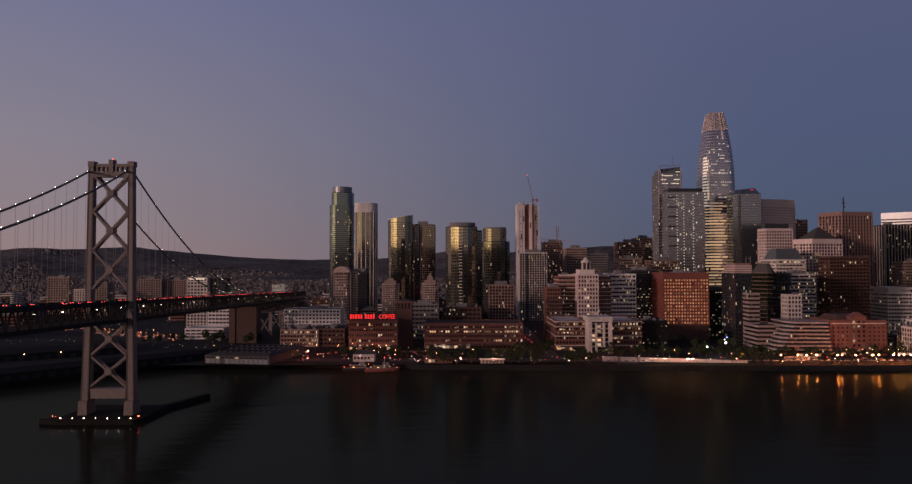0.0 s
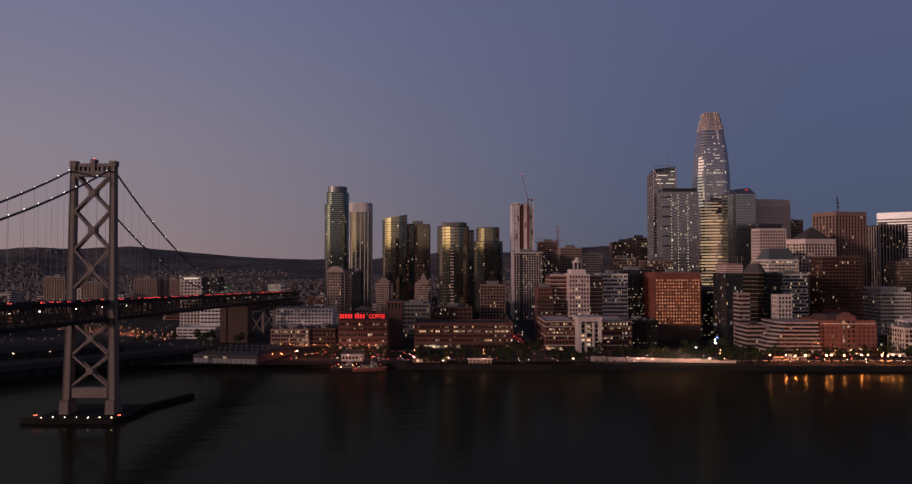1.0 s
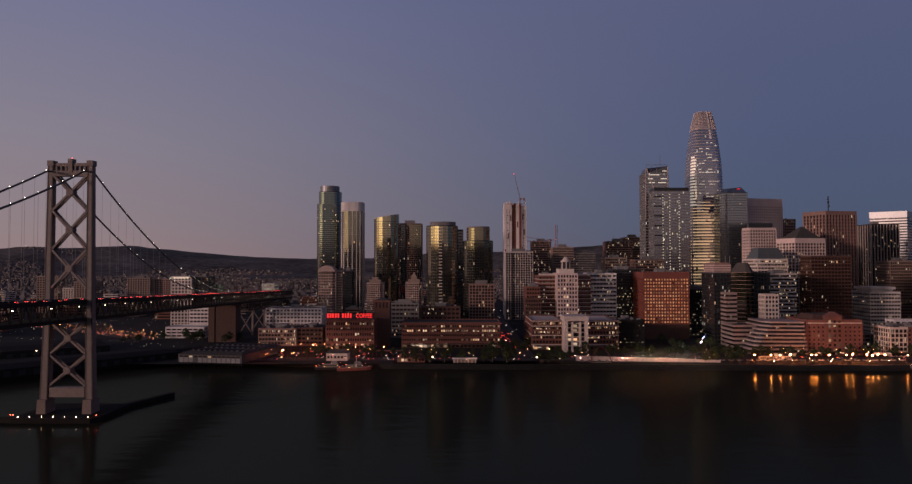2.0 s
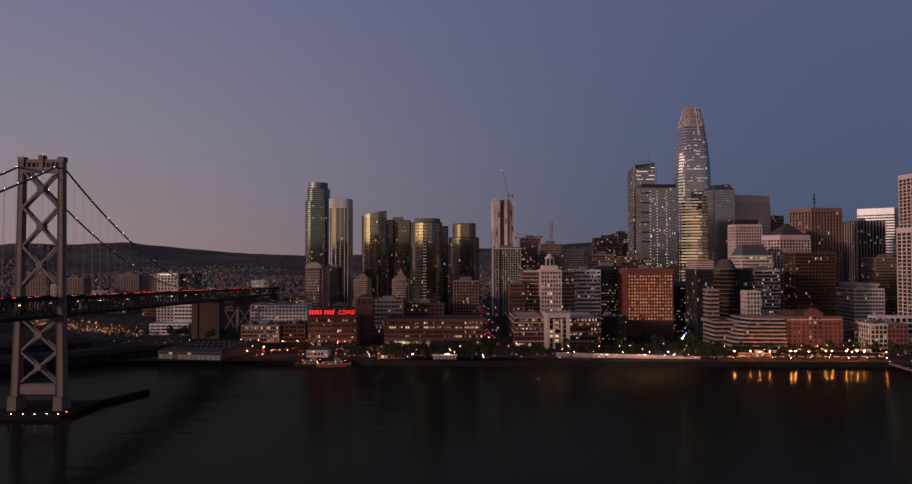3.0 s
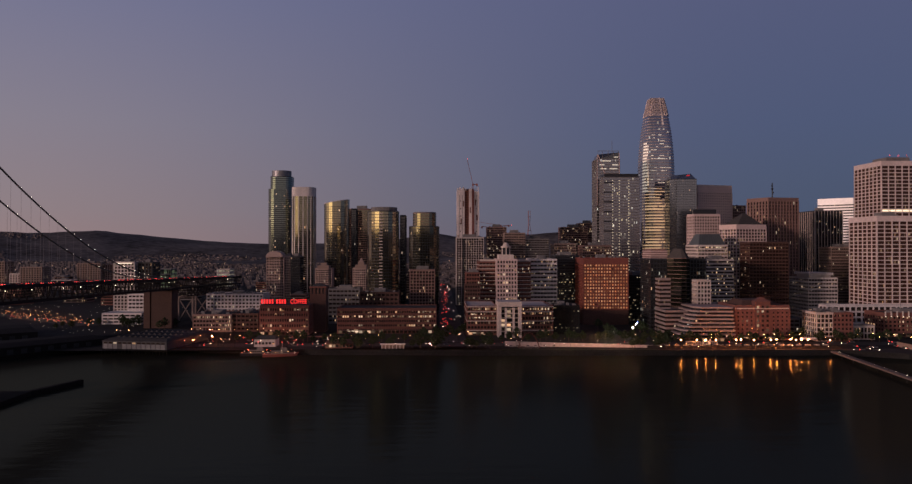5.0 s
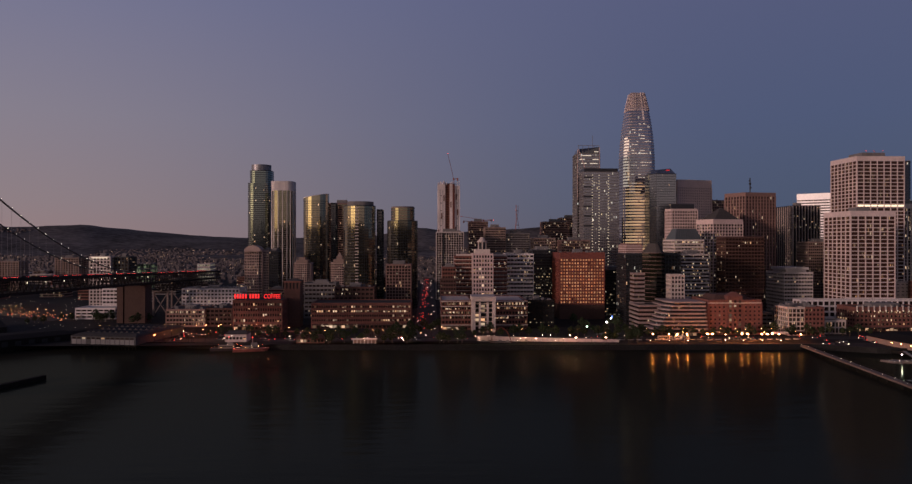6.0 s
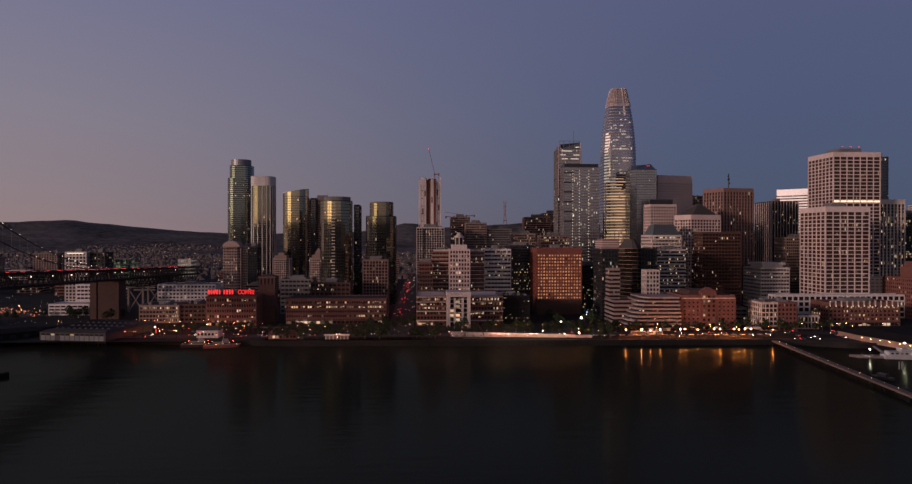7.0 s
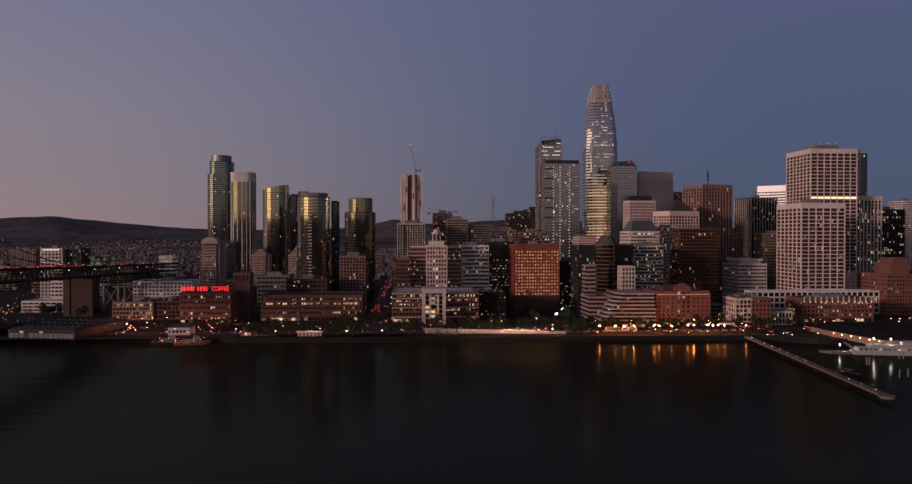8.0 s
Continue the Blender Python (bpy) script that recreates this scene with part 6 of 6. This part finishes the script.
# ---- waterfront lawn, pale strip and sculpture ----
solo("lawn", Geo().prism([(-30, 594), (120, 588.5), (250, 586.5), (250, 590), (120, 600), (100, 610), (-30, 610)], 3.0, 4.0), M["leaf"], "dark waterfront lawn behind the seawall", "lawn", kind="structure")
# added slab, stands for the pale lamp-lit band along the boulevard
solo("kerb_wall", Geo().hull([(125, 612.2, 3.8), (244, 601, 3.8), (244, 602, 3.8), (125, 613.4, 3.8)], [(125, 612.2, 8.2), (244, 601, 6.0), (244, 602, 6.0), (125, 613.4, 8.2)]), M["raw"], "long pale raised strip standing for the lit boulevard", "wall")
sc = thing("bow_sculpture", "red bow-and-arrow sculpture planted in the lawn", "sculpture", (144, 600, 3.95))
part("bow", Geo().tube([(-9 + 18 * k / 14, 0, 13 * math.sin(math.pi * k / 14) ** 0.8) for k in range(15)], 0.4, 8), M["rust"], sc)
part("arrow", Geo().tube([(-15, 0, 15), (-8, 0, 4), (-6, 0, 0)], 0.3, 6), M["rust"], sc)
part("string", Geo().beam((-9, 0, 0.3), (9, 0, 0.3), 0.12), M["pale"], sc)


pg = thing("pergola", "white columned pergola on the promenade", "pergola", (30, 600, 3.9))
for i in range(7):
    part("column", Geo().box(-9.2 + i * 3, -8.6 + i * 3, -1.5, -0.9, 0, 3.4), M["white"], pg)
part("pergola_roof", Geo().box(-10.5, 10.5, -2, 2.5, 3.4, 4.0), M["white"], pg)
part("back_wall", Geo().box(-9.6, 9.6, 1.4, 1.8, 0, 3.4), M["tan"], pg)
rs = thing("restaurant", "low red timber waterfront restaurant with lit windows", "restaurant", (-15, 602, 3.9))
part("wall", Geo().box(-11.5, 11.5, 0, 8, 0, 4.2), M["brick"], rs)
part("roof", Geo().hull([(-12.5, -1.2, 4.2), (12.5, -1.2, 4.2), (12.5, 9, 4.2), (-12.5, 9, 4.2)], [(-9, 3.5, 7.2), (9, 3.5, 7.2), (9, 4.5, 7.2), (-9, 4.5, 7.2)]), M["brick_dark"], rs)
for i in range(8):
    part("window", Geo().box(-1.0, 1.0, -0.12, 0, 1.0, 3.2), M["w_lively"], rs, at=(-9.8 + i * 2.8, 0, 0))
st = thing("tram_shelter", "long flat-roofed brick tram shelter on the boulevard", "shelter", (-30, 645, 4))
part("roof", Geo().box(-20, 20, -2, 2, 4.2, 5.0), M["brick"], st)
for i in range(9):
    part("post", Geo().box(-19.2 + i * 4.7, -18.6 + i * 4.7, -0.3, 0.3, 0, 4.2), M["brick_dark"], st)
tm = thing("tram", "pale two-car tram standing on the boulevard", "tram", (295.3, 615.2, 4.06))
for x in (-14, 0.6):
    part("car_body", Geo().hull([(x, -1.3, 0.5), (x + 13.4, -1.3, 0.5), (x + 13.4, 1.3, 0.5), (x, 1.3, 0.5)], [(x + 0.5, -1.25, 3.3), (x + 12.9, -1.25, 3.3), (x + 12.9, 1.25, 3.3), (x + 0.5, 1.25, 3.3)]), M["raw"], tm)
    part("roof_gear", Geo().box(x + 3, x + 9, -0.8, 0.8, 3.3, 3.7), M["grey"], tm)
    for k in range(6):
        part("window", Geo().box(x + 1.2 + k * 1.9, x + 2.6 + k * 1.9, -1.36, -1.24, 1.5, 2.6), M["w_many"], tm)
part("bogie", Geo().box(-12, 12, -1.0, 1.0, -0.05, 0.5), M["black"], tm)
cn = thing("canopy", "white arched tent canopies by the boulevard", "canopy", (399.4, 635.6, 4))
for k in range(4):
    arc = [(1.6 * math.cos(a), 2.6 + 1.5 * math.sin(a)) for a in (0, 0.5, 1.05, 1.57, 2.1, 2.64, 3.14)]
    part("tent", Geo().hull([(x - 5.4 + k * 3.6, -1.5, z) for x, z in arc], [(x - 5.4 + k * 3.6, 1.5, z) for x, z in arc]), M["white"], cn)
    part("post", Geo().box(-7.1 + k * 3.6, -6.9 + k * 3.6, -0.1, 0.1, 0, 2.6), M["steel_dark"], cn)
sp = thing("spot_light", "blue spot light on a slim pole", "spot light", (260.6, 690, 4))
part("pole", Geo().tube([(0, 0, 0), (0, 0, 12)], 0.12), M["steel_dark"], sp)
part("lamp_head", Geo().ball((0, -0.2, 12.4), 0.45), M["l_blue"], sp)

# ---- piers and sheds ----
def piles(ob, x0, x1, y, step, top=3.2):
    me = Geo().tube([(0, 0, -4), (0, 0, top)], 0.35, 6).mesh("pile", M["wood"])
    n = max(1, int(abs(x1 - x0) / step))
    for i in range(n + 1):
        part("pile", me, None, ob, at=(x0 + (x1 - x0) * i / n, y, 0))


sh = thing("pier_shed", "low grey pier shed on dark piles with roof skylights", "pier shed", (-212, 605.5, 0), turn=-10.5)
part("deck", Geo().box(-1, 59, -1, 76, 2.6, 3.6), M["wood"], sh)
part("wall", Geo().box(0, 58, 0, 75, 3.6, 10.6), M["pierside"], sh)
part("roof", Geo().hull([(-0.6, -0.6, 10.6), (58.6, -0.6, 10.6), (58.6, 75.6, 10.6), (-0.6, 75.6, 10.6)], [(3, 6, 12.2), (55, 6, 12.2), (55, 72, 12.2), (3, 72, 12.2)]), M["roof"], sh)
sky_me = Geo().hull([(-1.6, -5, 0), (1.6, -5, 0), (1.6, 5, 0), (-1.6, 5, 0)], [(-0.2, -4.6, 1.2), (0.2, -4.6, 1.2), (0.2, 4.6, 1.2), (-0.2, 4.6, 1.2)]).mesh("skylight", M["roof"])
for i in range(10):
    for j in range(3):
        part("skylight", sky_me, None, sh, at=(6 + i * 5.1, 18 + j * 20, 12.2))
wm = Geo().box(-1.5, 1.5, -0.12, 0, 0, 1.3).mesh("window", M["w_dark"])
dm = Geo().box(-1.85, 1.85, -0.15, 0, 0, 4.4).mesh("cargo_door", M["pierwall"])
for i in range(13):
    part("window", wm, None, sh, at=(3 + i * 4.3, 0, 8.2))
    if i != 3:
        part("cargo_door", dm, None, sh, at=(3 + i * 4.3, 0, 3.7))
piles(sh, -0.5, 58.5, -0.4, 3.0, 2.6)
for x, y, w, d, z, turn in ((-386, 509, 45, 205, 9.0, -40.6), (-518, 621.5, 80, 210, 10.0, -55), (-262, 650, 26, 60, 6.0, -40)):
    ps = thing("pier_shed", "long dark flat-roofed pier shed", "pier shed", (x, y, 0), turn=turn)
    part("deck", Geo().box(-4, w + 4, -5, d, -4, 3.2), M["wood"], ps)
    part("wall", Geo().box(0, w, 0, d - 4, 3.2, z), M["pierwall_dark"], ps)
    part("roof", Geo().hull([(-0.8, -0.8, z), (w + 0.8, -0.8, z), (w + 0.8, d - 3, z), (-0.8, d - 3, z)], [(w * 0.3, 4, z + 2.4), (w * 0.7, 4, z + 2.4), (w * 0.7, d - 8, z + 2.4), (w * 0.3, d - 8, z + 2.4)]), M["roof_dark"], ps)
    dm2 = Geo().box(-2.2, 2.2, -0.15, 0, 0, 4.4).mesh("cargo_door", M["black"])
    for i in range(int(w / 8)):
        part("cargo_door", dm2, None, ps, at=(5 + i * 8, 0, 3.3))
    side = Geo().box(0, 0.15, -2.2, 2.2, 0, 4.0).mesh("cargo_door", M["black"])
    for i in range(int(d / 10) - 1):
        part("cargo_door", side, None, ps, at=(w, 6 + i * 10, 3.3))
    if w == 80:
        for v in (118, 146):
            part("wall_lamp", Geo().ball((w + 0.6, v, 9.2), 0.3), M["l_pier"], ps)

# fire station with its boats
fs = thing("fire_station", "small white pier building with lit windows", "boathouse", (-79, 612, 3.9))
part("wall", Geo().box(-9, 9, 0, 14, 0, 6.5), M["raw"], fs)
part("roof", Geo().hull([(-9.8, -0.8, 6.5), (9.8, -0.8, 6.5), (9.8, 14.8, 6.5), (-9.8, 14.8, 6.5)], [(-7, 7, 9), (7, 7, 9), (7, 7.4, 9), (-7, 7.4, 9)]), M["roof"], fs)
for i in range(6):
    part("window", Geo().box(-0.9, 0.9, -0.12, 0, 0, 2.0), M["w_many"], fs, at=(-7.2 + i * 2.9, 0, 2.2))
part("lamp", Geo().ball((-3, -1, 5.6), 0.2), M["l_white"], fs)


def boat(at, turn, length, hull, label):
    b = thing("fire_boat", label, "boat", at, "moored boats", turn=turn)
    l, w = length / 2, length * 0.13
    part("hull", Geo().hull([(-l, -w * 0.8, -0.6), (l * 0.7, -w * 0.7, -0.6), (l * 0.9, 0, -0.6), (l * 0.7, w * 0.7, -0.6), (-l, w * 0.8, -0.6)],
                            [(-l, -w, 2.0), (l * 0.7, -w, 2.3), (l * 1.05, 0, 2.9), (l * 0.7, w, 2.3), (-l, w, 2.0)]), M[hull], b)
    part("deckhouse", Geo().box(-l * 0.5, l * 0.45, -w * 0.65, w * 0.65, 2.0, 4.4), M["grey"], b)
    part("wheelhouse", Geo().hull([(0, -w * 0.5, 4.4), (l * 0.4, -w * 0.5, 4.4), (l * 0.4, w * 0.5, 4.4), (0, w * 0.5, 4.4)], [(0.3, -w * 0.45, 6.8), (l * 0.34, -w * 0.45, 6.8), (l * 0.34, w * 0.45, 6.8), (0.3, w * 0.45, 6.8)]), M["grey"], b)
    part("mast", Geo().tube([(l * 0.1, 0, 6.6), (l * 0.1, 0, 11)], 0.15), M["pale"], b)
    for i in range(7):
        part("window", Geo().box(-0.6, 0.6, -0.08, 0, 0, 0.9), M["w_many"], b, at=(-l * 0.42 + i * l * 0.12, -w * 0.65, 3.0))
    for i in range(10):
        part("deck_lamp", Geo().ball((-l * 0.9 + i * l * 0.19, -w * (0.9 if i % 2 else 0.3), 3.0 + (i % 3) * 1.0), 0.12), M[("l_boat", "l_white2", "l_boat", "l_orange2")[i % 4]], b)
    part("red_lamp", Geo().ball((l * 0.1, 0, 11.1), 0.3), M["l_red"], b)
    return b


boat((-80, 590, 0), 4, 26, "black", "dark-hulled fire boat with deck lamps lit")
boat((-60, 586, 0), 14, 28, "crane", "red-hulled fire boat with deck lamps lit")

# ---- right: the long foot pier and the ferry dock ----
fp = thing("foot_pier", "long narrow concrete foot pier with low rail lamps", "pier", (392, 582, 0), turn=0)
dx, dy = -30.0, -218.0
nrm = Vector((-dy, dx, 0)).normalized()
a, b = Vector((0, 0, 0)), Vector((dx, dy, 0))
deck = Geo().hull([a + nrm * 2.3 + Vector((0, 0, 2.4)), a - nrm * 2.3 + Vector((0, 0, 2.4)), a - nrm * 2.3 + Vector((0, 0, 3.6)), a + nrm * 2.3 + Vector((0, 0, 3.6))],
                  [b + nrm * 2.3 + Vector((0, 0, 2.4)), b - nrm * 2.3 + Vector((0, 0, 2.4)), b - nrm * 2.3 + Vector((0, 0, 3.6)), b + nrm * 2.3 + Vector((0, 0, 3.6))])
part("deck", deck, M["pierdeck"], fp)
part("pier_head", Geo().prism(ellipse(dx, dy, 4, 4, 12), 2.2, 3.62), M["pierdeck"], fp)
for s in (-1, 1):
    part("rail", Geo().beam(a + nrm * 2.1 * s + Vector((0, 0, 4.7)), b + nrm * 2.1 * s + Vector((0, 0, 4.7)), 0.1), M["steel_dark"], fp)
post = Geo().beam((0, 0, 3.6), (0, 0, 4.8), 0.09).mesh("rail_post", M["steel_dark"])
pl = Geo().tube([(0, 0, -4), (0, 0, 2.5)], 0.4, 6).mesh("pile", M["wood"])
lm = Geo().ball((0, 0, 4.9), 0.11).mesh("rail_lamp", M["l_white2"])
for i in range(44):
    p = a + (b - a) * (i + 0.5) / 44
    for s in (-1, 1):
        q = p + nrm * 2.1 * s
        part("rail_post", post, None, fp, at=(q.x, q.y, 0))
        if i % 4 == 0:
            part("pile", pl, None, fp, at=(q.x, q.y, 0))
        if i % 3 == 0 and s < 0:
            part("rail_lamp", lm, None, fp, at=(q.x, q.y, 0))

dock = thing("ferry_dock", "timber ferry dock with an orange-lit pier shed", "dock", (460, 545, 0))
part("platform", Geo().prism([(-12, 32), (-4, -28), (150, -40), (150, 20)], 1.4, 3.2), M["wood"], dock)
part("shed_wall", Geo().prism([(0, 29), (9, -22), (150, -30), (150, 60), (0, 60)], 3.2, 8.4), M["tan"], dock)
part("shed_roof", Geo().hull([(-1.5, 30, 8.4), (8, -24, 8.4), (152, -32, 8.4), (152, 62, 8.4), (-1.5, 62, 8.4)], [(14, 30, 12.5), (20, -12, 12.5), (140, -18, 12.5), (140, 50, 12.5), (14, 50, 12.5)]), M["roof_dark"], dock)
for i in range(6):
    part("wall_lamp", Geo().ball((-0.9 + i * 1.62, 25 - i * 9.2, 7.2), 0.26), M["l_wall"], dock)
part("float", Geo().prism([(-42, -24), (-38, -32), (6, -37), (6, -29)], -1.0, 1.5), M["concrete"], dock)
part("gangway", Geo().beam((-16, -27, 1.9), (-6, 2, 3.6), 2.2, 0.4), M["grey"], dock)
for x, y in ((-29, -29), (-4, -31), (8, -33)):
    part("lamp_post", Geo().tube([(x, y, 1.5), (x, y, 5.6 if x < -20 else 10.4)], 0.15), M["steel_dark"], dock)
    part("flood_lamp", Geo().ball((x, y, 6.0 if x < -20 else 10.8), 0.3, 8), M["l_flood"], dock)
piles(dock, -3, 149, -29, 6, 1.4)


def ferry(at, turn, length):
    b = thing("ferry_boat", "white passenger ferry with lit cabin windows", "boat", at, "ferries", turn=turn)
    l, w = length / 2, 4.6
    part("hull", Geo().hull([(-l, -w, -0.5), (l * 0.75, -w, -0.5), (l * 0.95, 0, -0.5), (l * 0.75, w, -0.5), (-l, w, -0.5)], [(-l, -w, 2.6), (l * 0.75, -w, 2.6), (l, 0, 3.2), (l * 0.75, w, 2.6), (-l, w, 2.6)]), M["ferry"], b)
    part("cabin", Geo().box(-l * 0.9, l * 0.65, -w * 0.9, w * 0.9, 2.6, 5.2), M["ferry"], b)
    part("upper_cabin", Geo().box(-l * 0.6, l * 0.5, -w * 0.8, w * 0.8, 5.2, 7.4), M["ferry"], b)
    part("wheelhouse", Geo().box(l * 0.25, l * 0.5, -w * 0.5, w * 0.5, 7.4, 9.4), M["ferry"], b)
    for i in range(12):
        part("window", Geo().box(-0.9, 0.9, -0.1, 0, 0, 1.1), M["w_many"], b, at=(-l * 0.82 + i * l * 0.12, -w * 0.9, 3.6))
    part("mast", Geo().tube([(0, 0, 7.4), (0, 0, 12)], 0.12), M["pale"], b)
    return b


ferry((465, 507.5, 0), -11, 54)
ferry((524, 499, 0), -8, 44)
mb = thing("motor_launch", "small dark launch moored by the dock", "boat", (388, 437, 0), turn=-70)
part("hull", Geo().hull([(-7, -2, -0.4), (5, -2, -0.4), (7, 0, -0.4), (5, 2, -0.4), (-7, 2, -0.4)], [(-7, -2.3, 1.4), (5, -2.3, 1.5), (8, 0, 2), (5, 2.3, 1.5), (-7, 2.3, 1.4)]), M["black"], mb)
part("cabin", Geo().box(-3, 3, -1.6, 1.6, 1.4, 3.4), M["black"], mb)
for x, y in ((412.4, 424.9), (419.7, 427.6), (420.4, 468.6), (422.6, 469), (457.8, 489), (461, 489)):
    solo("mooring_post", Geo().tube([(0, 0, -4), (0, 0, 5)], 0.42, 8), M["pierwall"], "pale weathered timber mooring pile in the water", "mooring pile", (x, y, 0), "mooring piles")

# ---- deck lamps of the bridge's lower roadway ----
bridge = [o for o in scene.objects if o.name == "suspension_bridge"][0]
for i in range(24):
    y = 240 + i * 33 + rng.uniform(-8, 8)
    part("roadway_lamp", Geo().box(-0.3, 0.3, -0.3, 0.3, 0, 0.3), M["l_white2"], bridge, at=(axis(y) - axis(408) + 8.6, y - 408, deck_z(y) - 3.0))

# ---- lattice mast on the far hill ----
ma = thing("radio_mast", "tall three-legged lattice radio mast on the far hill", "mast", (634, 4480, 170))
for k in range(3):
    a0 = 2.1 * k
    pts = [(16 * math.cos(a0), 16 * math.sin(a0), 0), (5 * math.cos(a0), 5 * math.sin(a0), 70), (8 * math.cos(a0), 8 * math.sin(a0), 120), (8 * math.cos(a0), 8 * math.sin(a0), 158)]
    part("leg", Geo().tube(pts, 1.3, 5), M["crane"], ma)
for z, r in ((30, 11), (70, 6), (95, 7.5), (120, 9)):
    part("cross_tie", Geo().prism(ellipse(0, 0, r, r, 6), z, z + 3), M["crane"], ma)

# ---- mid-rise fabric of the city, behind the named buildings ----
taken = []
for o in scene.objects:
    if o.parent is None and o.type == "EMPTY" and o.location.y > 640:
        xs = [v.co for ch in o.children if ch.type == "MESH" and ch.name.startswith("body") for v in ch.data.vertices]
        if xs:
            taken.append((o.location.x + min(v.x for v in xs) - 5, o.location.x + max(v.x for v in xs) + 5, o.location.y + min(v.y for v in xs) - 5, o.location.y + max(v.y for v in xs) + 5))
walls = ["tan", "grey", "white", "brick", "brown", "cream", "brick_dark", "pale"]
words = {"tan": "tan stucco", "grey": "grey concrete", "white": "white painted", "brick": "red brick", "brown": "brown stone", "cream": "cream stone", "brick_dark": "brown brick", "pale": "pale concrete"}
made = 0
for k in range(900):
    y = rng.uniform(770, 1650)
    x = rng.uniform(-0.72 * y - 60, 0.62 * y + 40)
    w, d = rng.uniform(18, 42), rng.uniform(18, 40)
    h = rng.uniform(9, 26) if x < -60 else rng.uniform(14, 46)
    if x + w > 62 and x < 98 or (x < -230 and y < 1000 - 0.3 * x * 0) and x + w > -560 and y < 960 - (x + 300) * 0.75 + 60 and y > 740 - (x + 300) * 0.75 - 60:
        continue
    if axis(y) - 45 < x + w and x < axis(y) + 25 and y < 1100:
        h = min(h, 16)
    if any(x < t[1] and x + w > t[0] and y < t[3] and y + d > t[2] for t in taken):
        continue
    taken.append((x - 3, x + w + 3, y - 3, y + d + 3))
    wl = rng.choice(walls)
    rows = max(2, int(h / 4))
    tower("city_block", "mid-rise %s city building with small windows" % words[wl], rect(x, x + w, y, y + d), 4 + h, rows, 2.8, wl, rng.choice(("w_dark", "w_dark", "w_some")), span=0.45, pier=0.0, proud=0.3, pent=rng.choice((0, 0.3, 0.4)), top=1.2, group="mid-rise city blocks", category="building", roof=rng.choice(("roof", "roof", "roof_light")), join=True)
    made += 1
    if made > 150:
        break

# ---- far houses and far lamps ----
h, lamps = Geo(), Geo()
for k in range(17000):
    y = 1450 + 2350 * rng.random() ** 0.75
    x = rng.uniform(-0.86 * y - 100, 0.42 * y)
    if noise.noise((x * 0.0022, y * 0.0022, 7)) < (y - 2900) / 1500 - 0.18:
        continue
    z = ground_height(x, y)
    w, d, t = rng.uniform(5, 11), rng.uniform(5, 11), rng.uniform(3, 7) * (2.6 if rng.random() < 0.05 and y < 2700 else 1)
    h.box(x, x + w, y, y + d, z - 3, z + t)
tagged(solo("far_houses", h, M["house"], "thousands of small pale houses on far slopes", "houses"), kind="stuff")
for k in range(1500):
    y = 1000 + 3000 * rng.random() ** 0.8
    x = rng.uniform(-0.86 * y - 100, 0.42 * y)
    if noise.noise((x * 0.0022, y * 0.0022, 7)) < (y - 2900) / 1500 - 0.14:
        continue
    z = ground_height(x, y)
    r = y * rng.uniform(0.00012, 0.00042) * rng.uniform(0.6, 1.0)
    lamps.ball((x, y, z + rng.uniform(5, 13)), r, 4)
tagged(solo("far_lamps", lamps, M["l_far"], "scattered warm lamps of the far city", "lamps"), kind="stuff")

for x, y, z in ((248, 660, 10), (228, 652, 7), (262, 700, 9)):
    o = thing("flood_light", "bright white flood light on a pole", "flood light", (x, y, 4), "plaza flood lights")
    part("pole", Geo().tube([(0, 0, 0), (0, 0, z)], 0.15), M["steel_dark"], o)
    part("lamp_head", Geo().ball((0, -0.2, z + 0.4), 0.36 if z == 10 else 0.16, 8), M["l_flood"], o)

rl = Geo()
for k in range(130):
    u, v = rng.random(), rng.uniform(-16, 16)
    rl.ball((-296 - 245 * u + v * 0.55, 778 + 164 * u + v * 0.8, rng.uniform(5, 11)), rng.uniform(0.22, 0.42), 4)
tagged(solo("road_lamps", rl, M["l_road"], "dense orange lamps along the waterfront road", "lamps"), kind="stuff")
for k in range(22):
    u = rng.random()
    copy_thing(car, pose(-302 - 238 * u + rng.uniform(-5, 5), 786 + 162 * u + rng.uniform(-4, 4), 4.35, 0, 0, -55))

# lamps of the car parks and moorings below the bridge
lots = Geo()
for k in range(420):
    x, y = rng.uniform(-800, -245), rng.uniform(680, 1050)
    lots.ball((x, y, rng.uniform(5.5, 8)), rng.uniform(0.10, 0.24), 4)
tagged(solo("yard_lamps", lots, M["l_yard"], "many small white lamps over dark yards", "lamps"), kind="stuff")
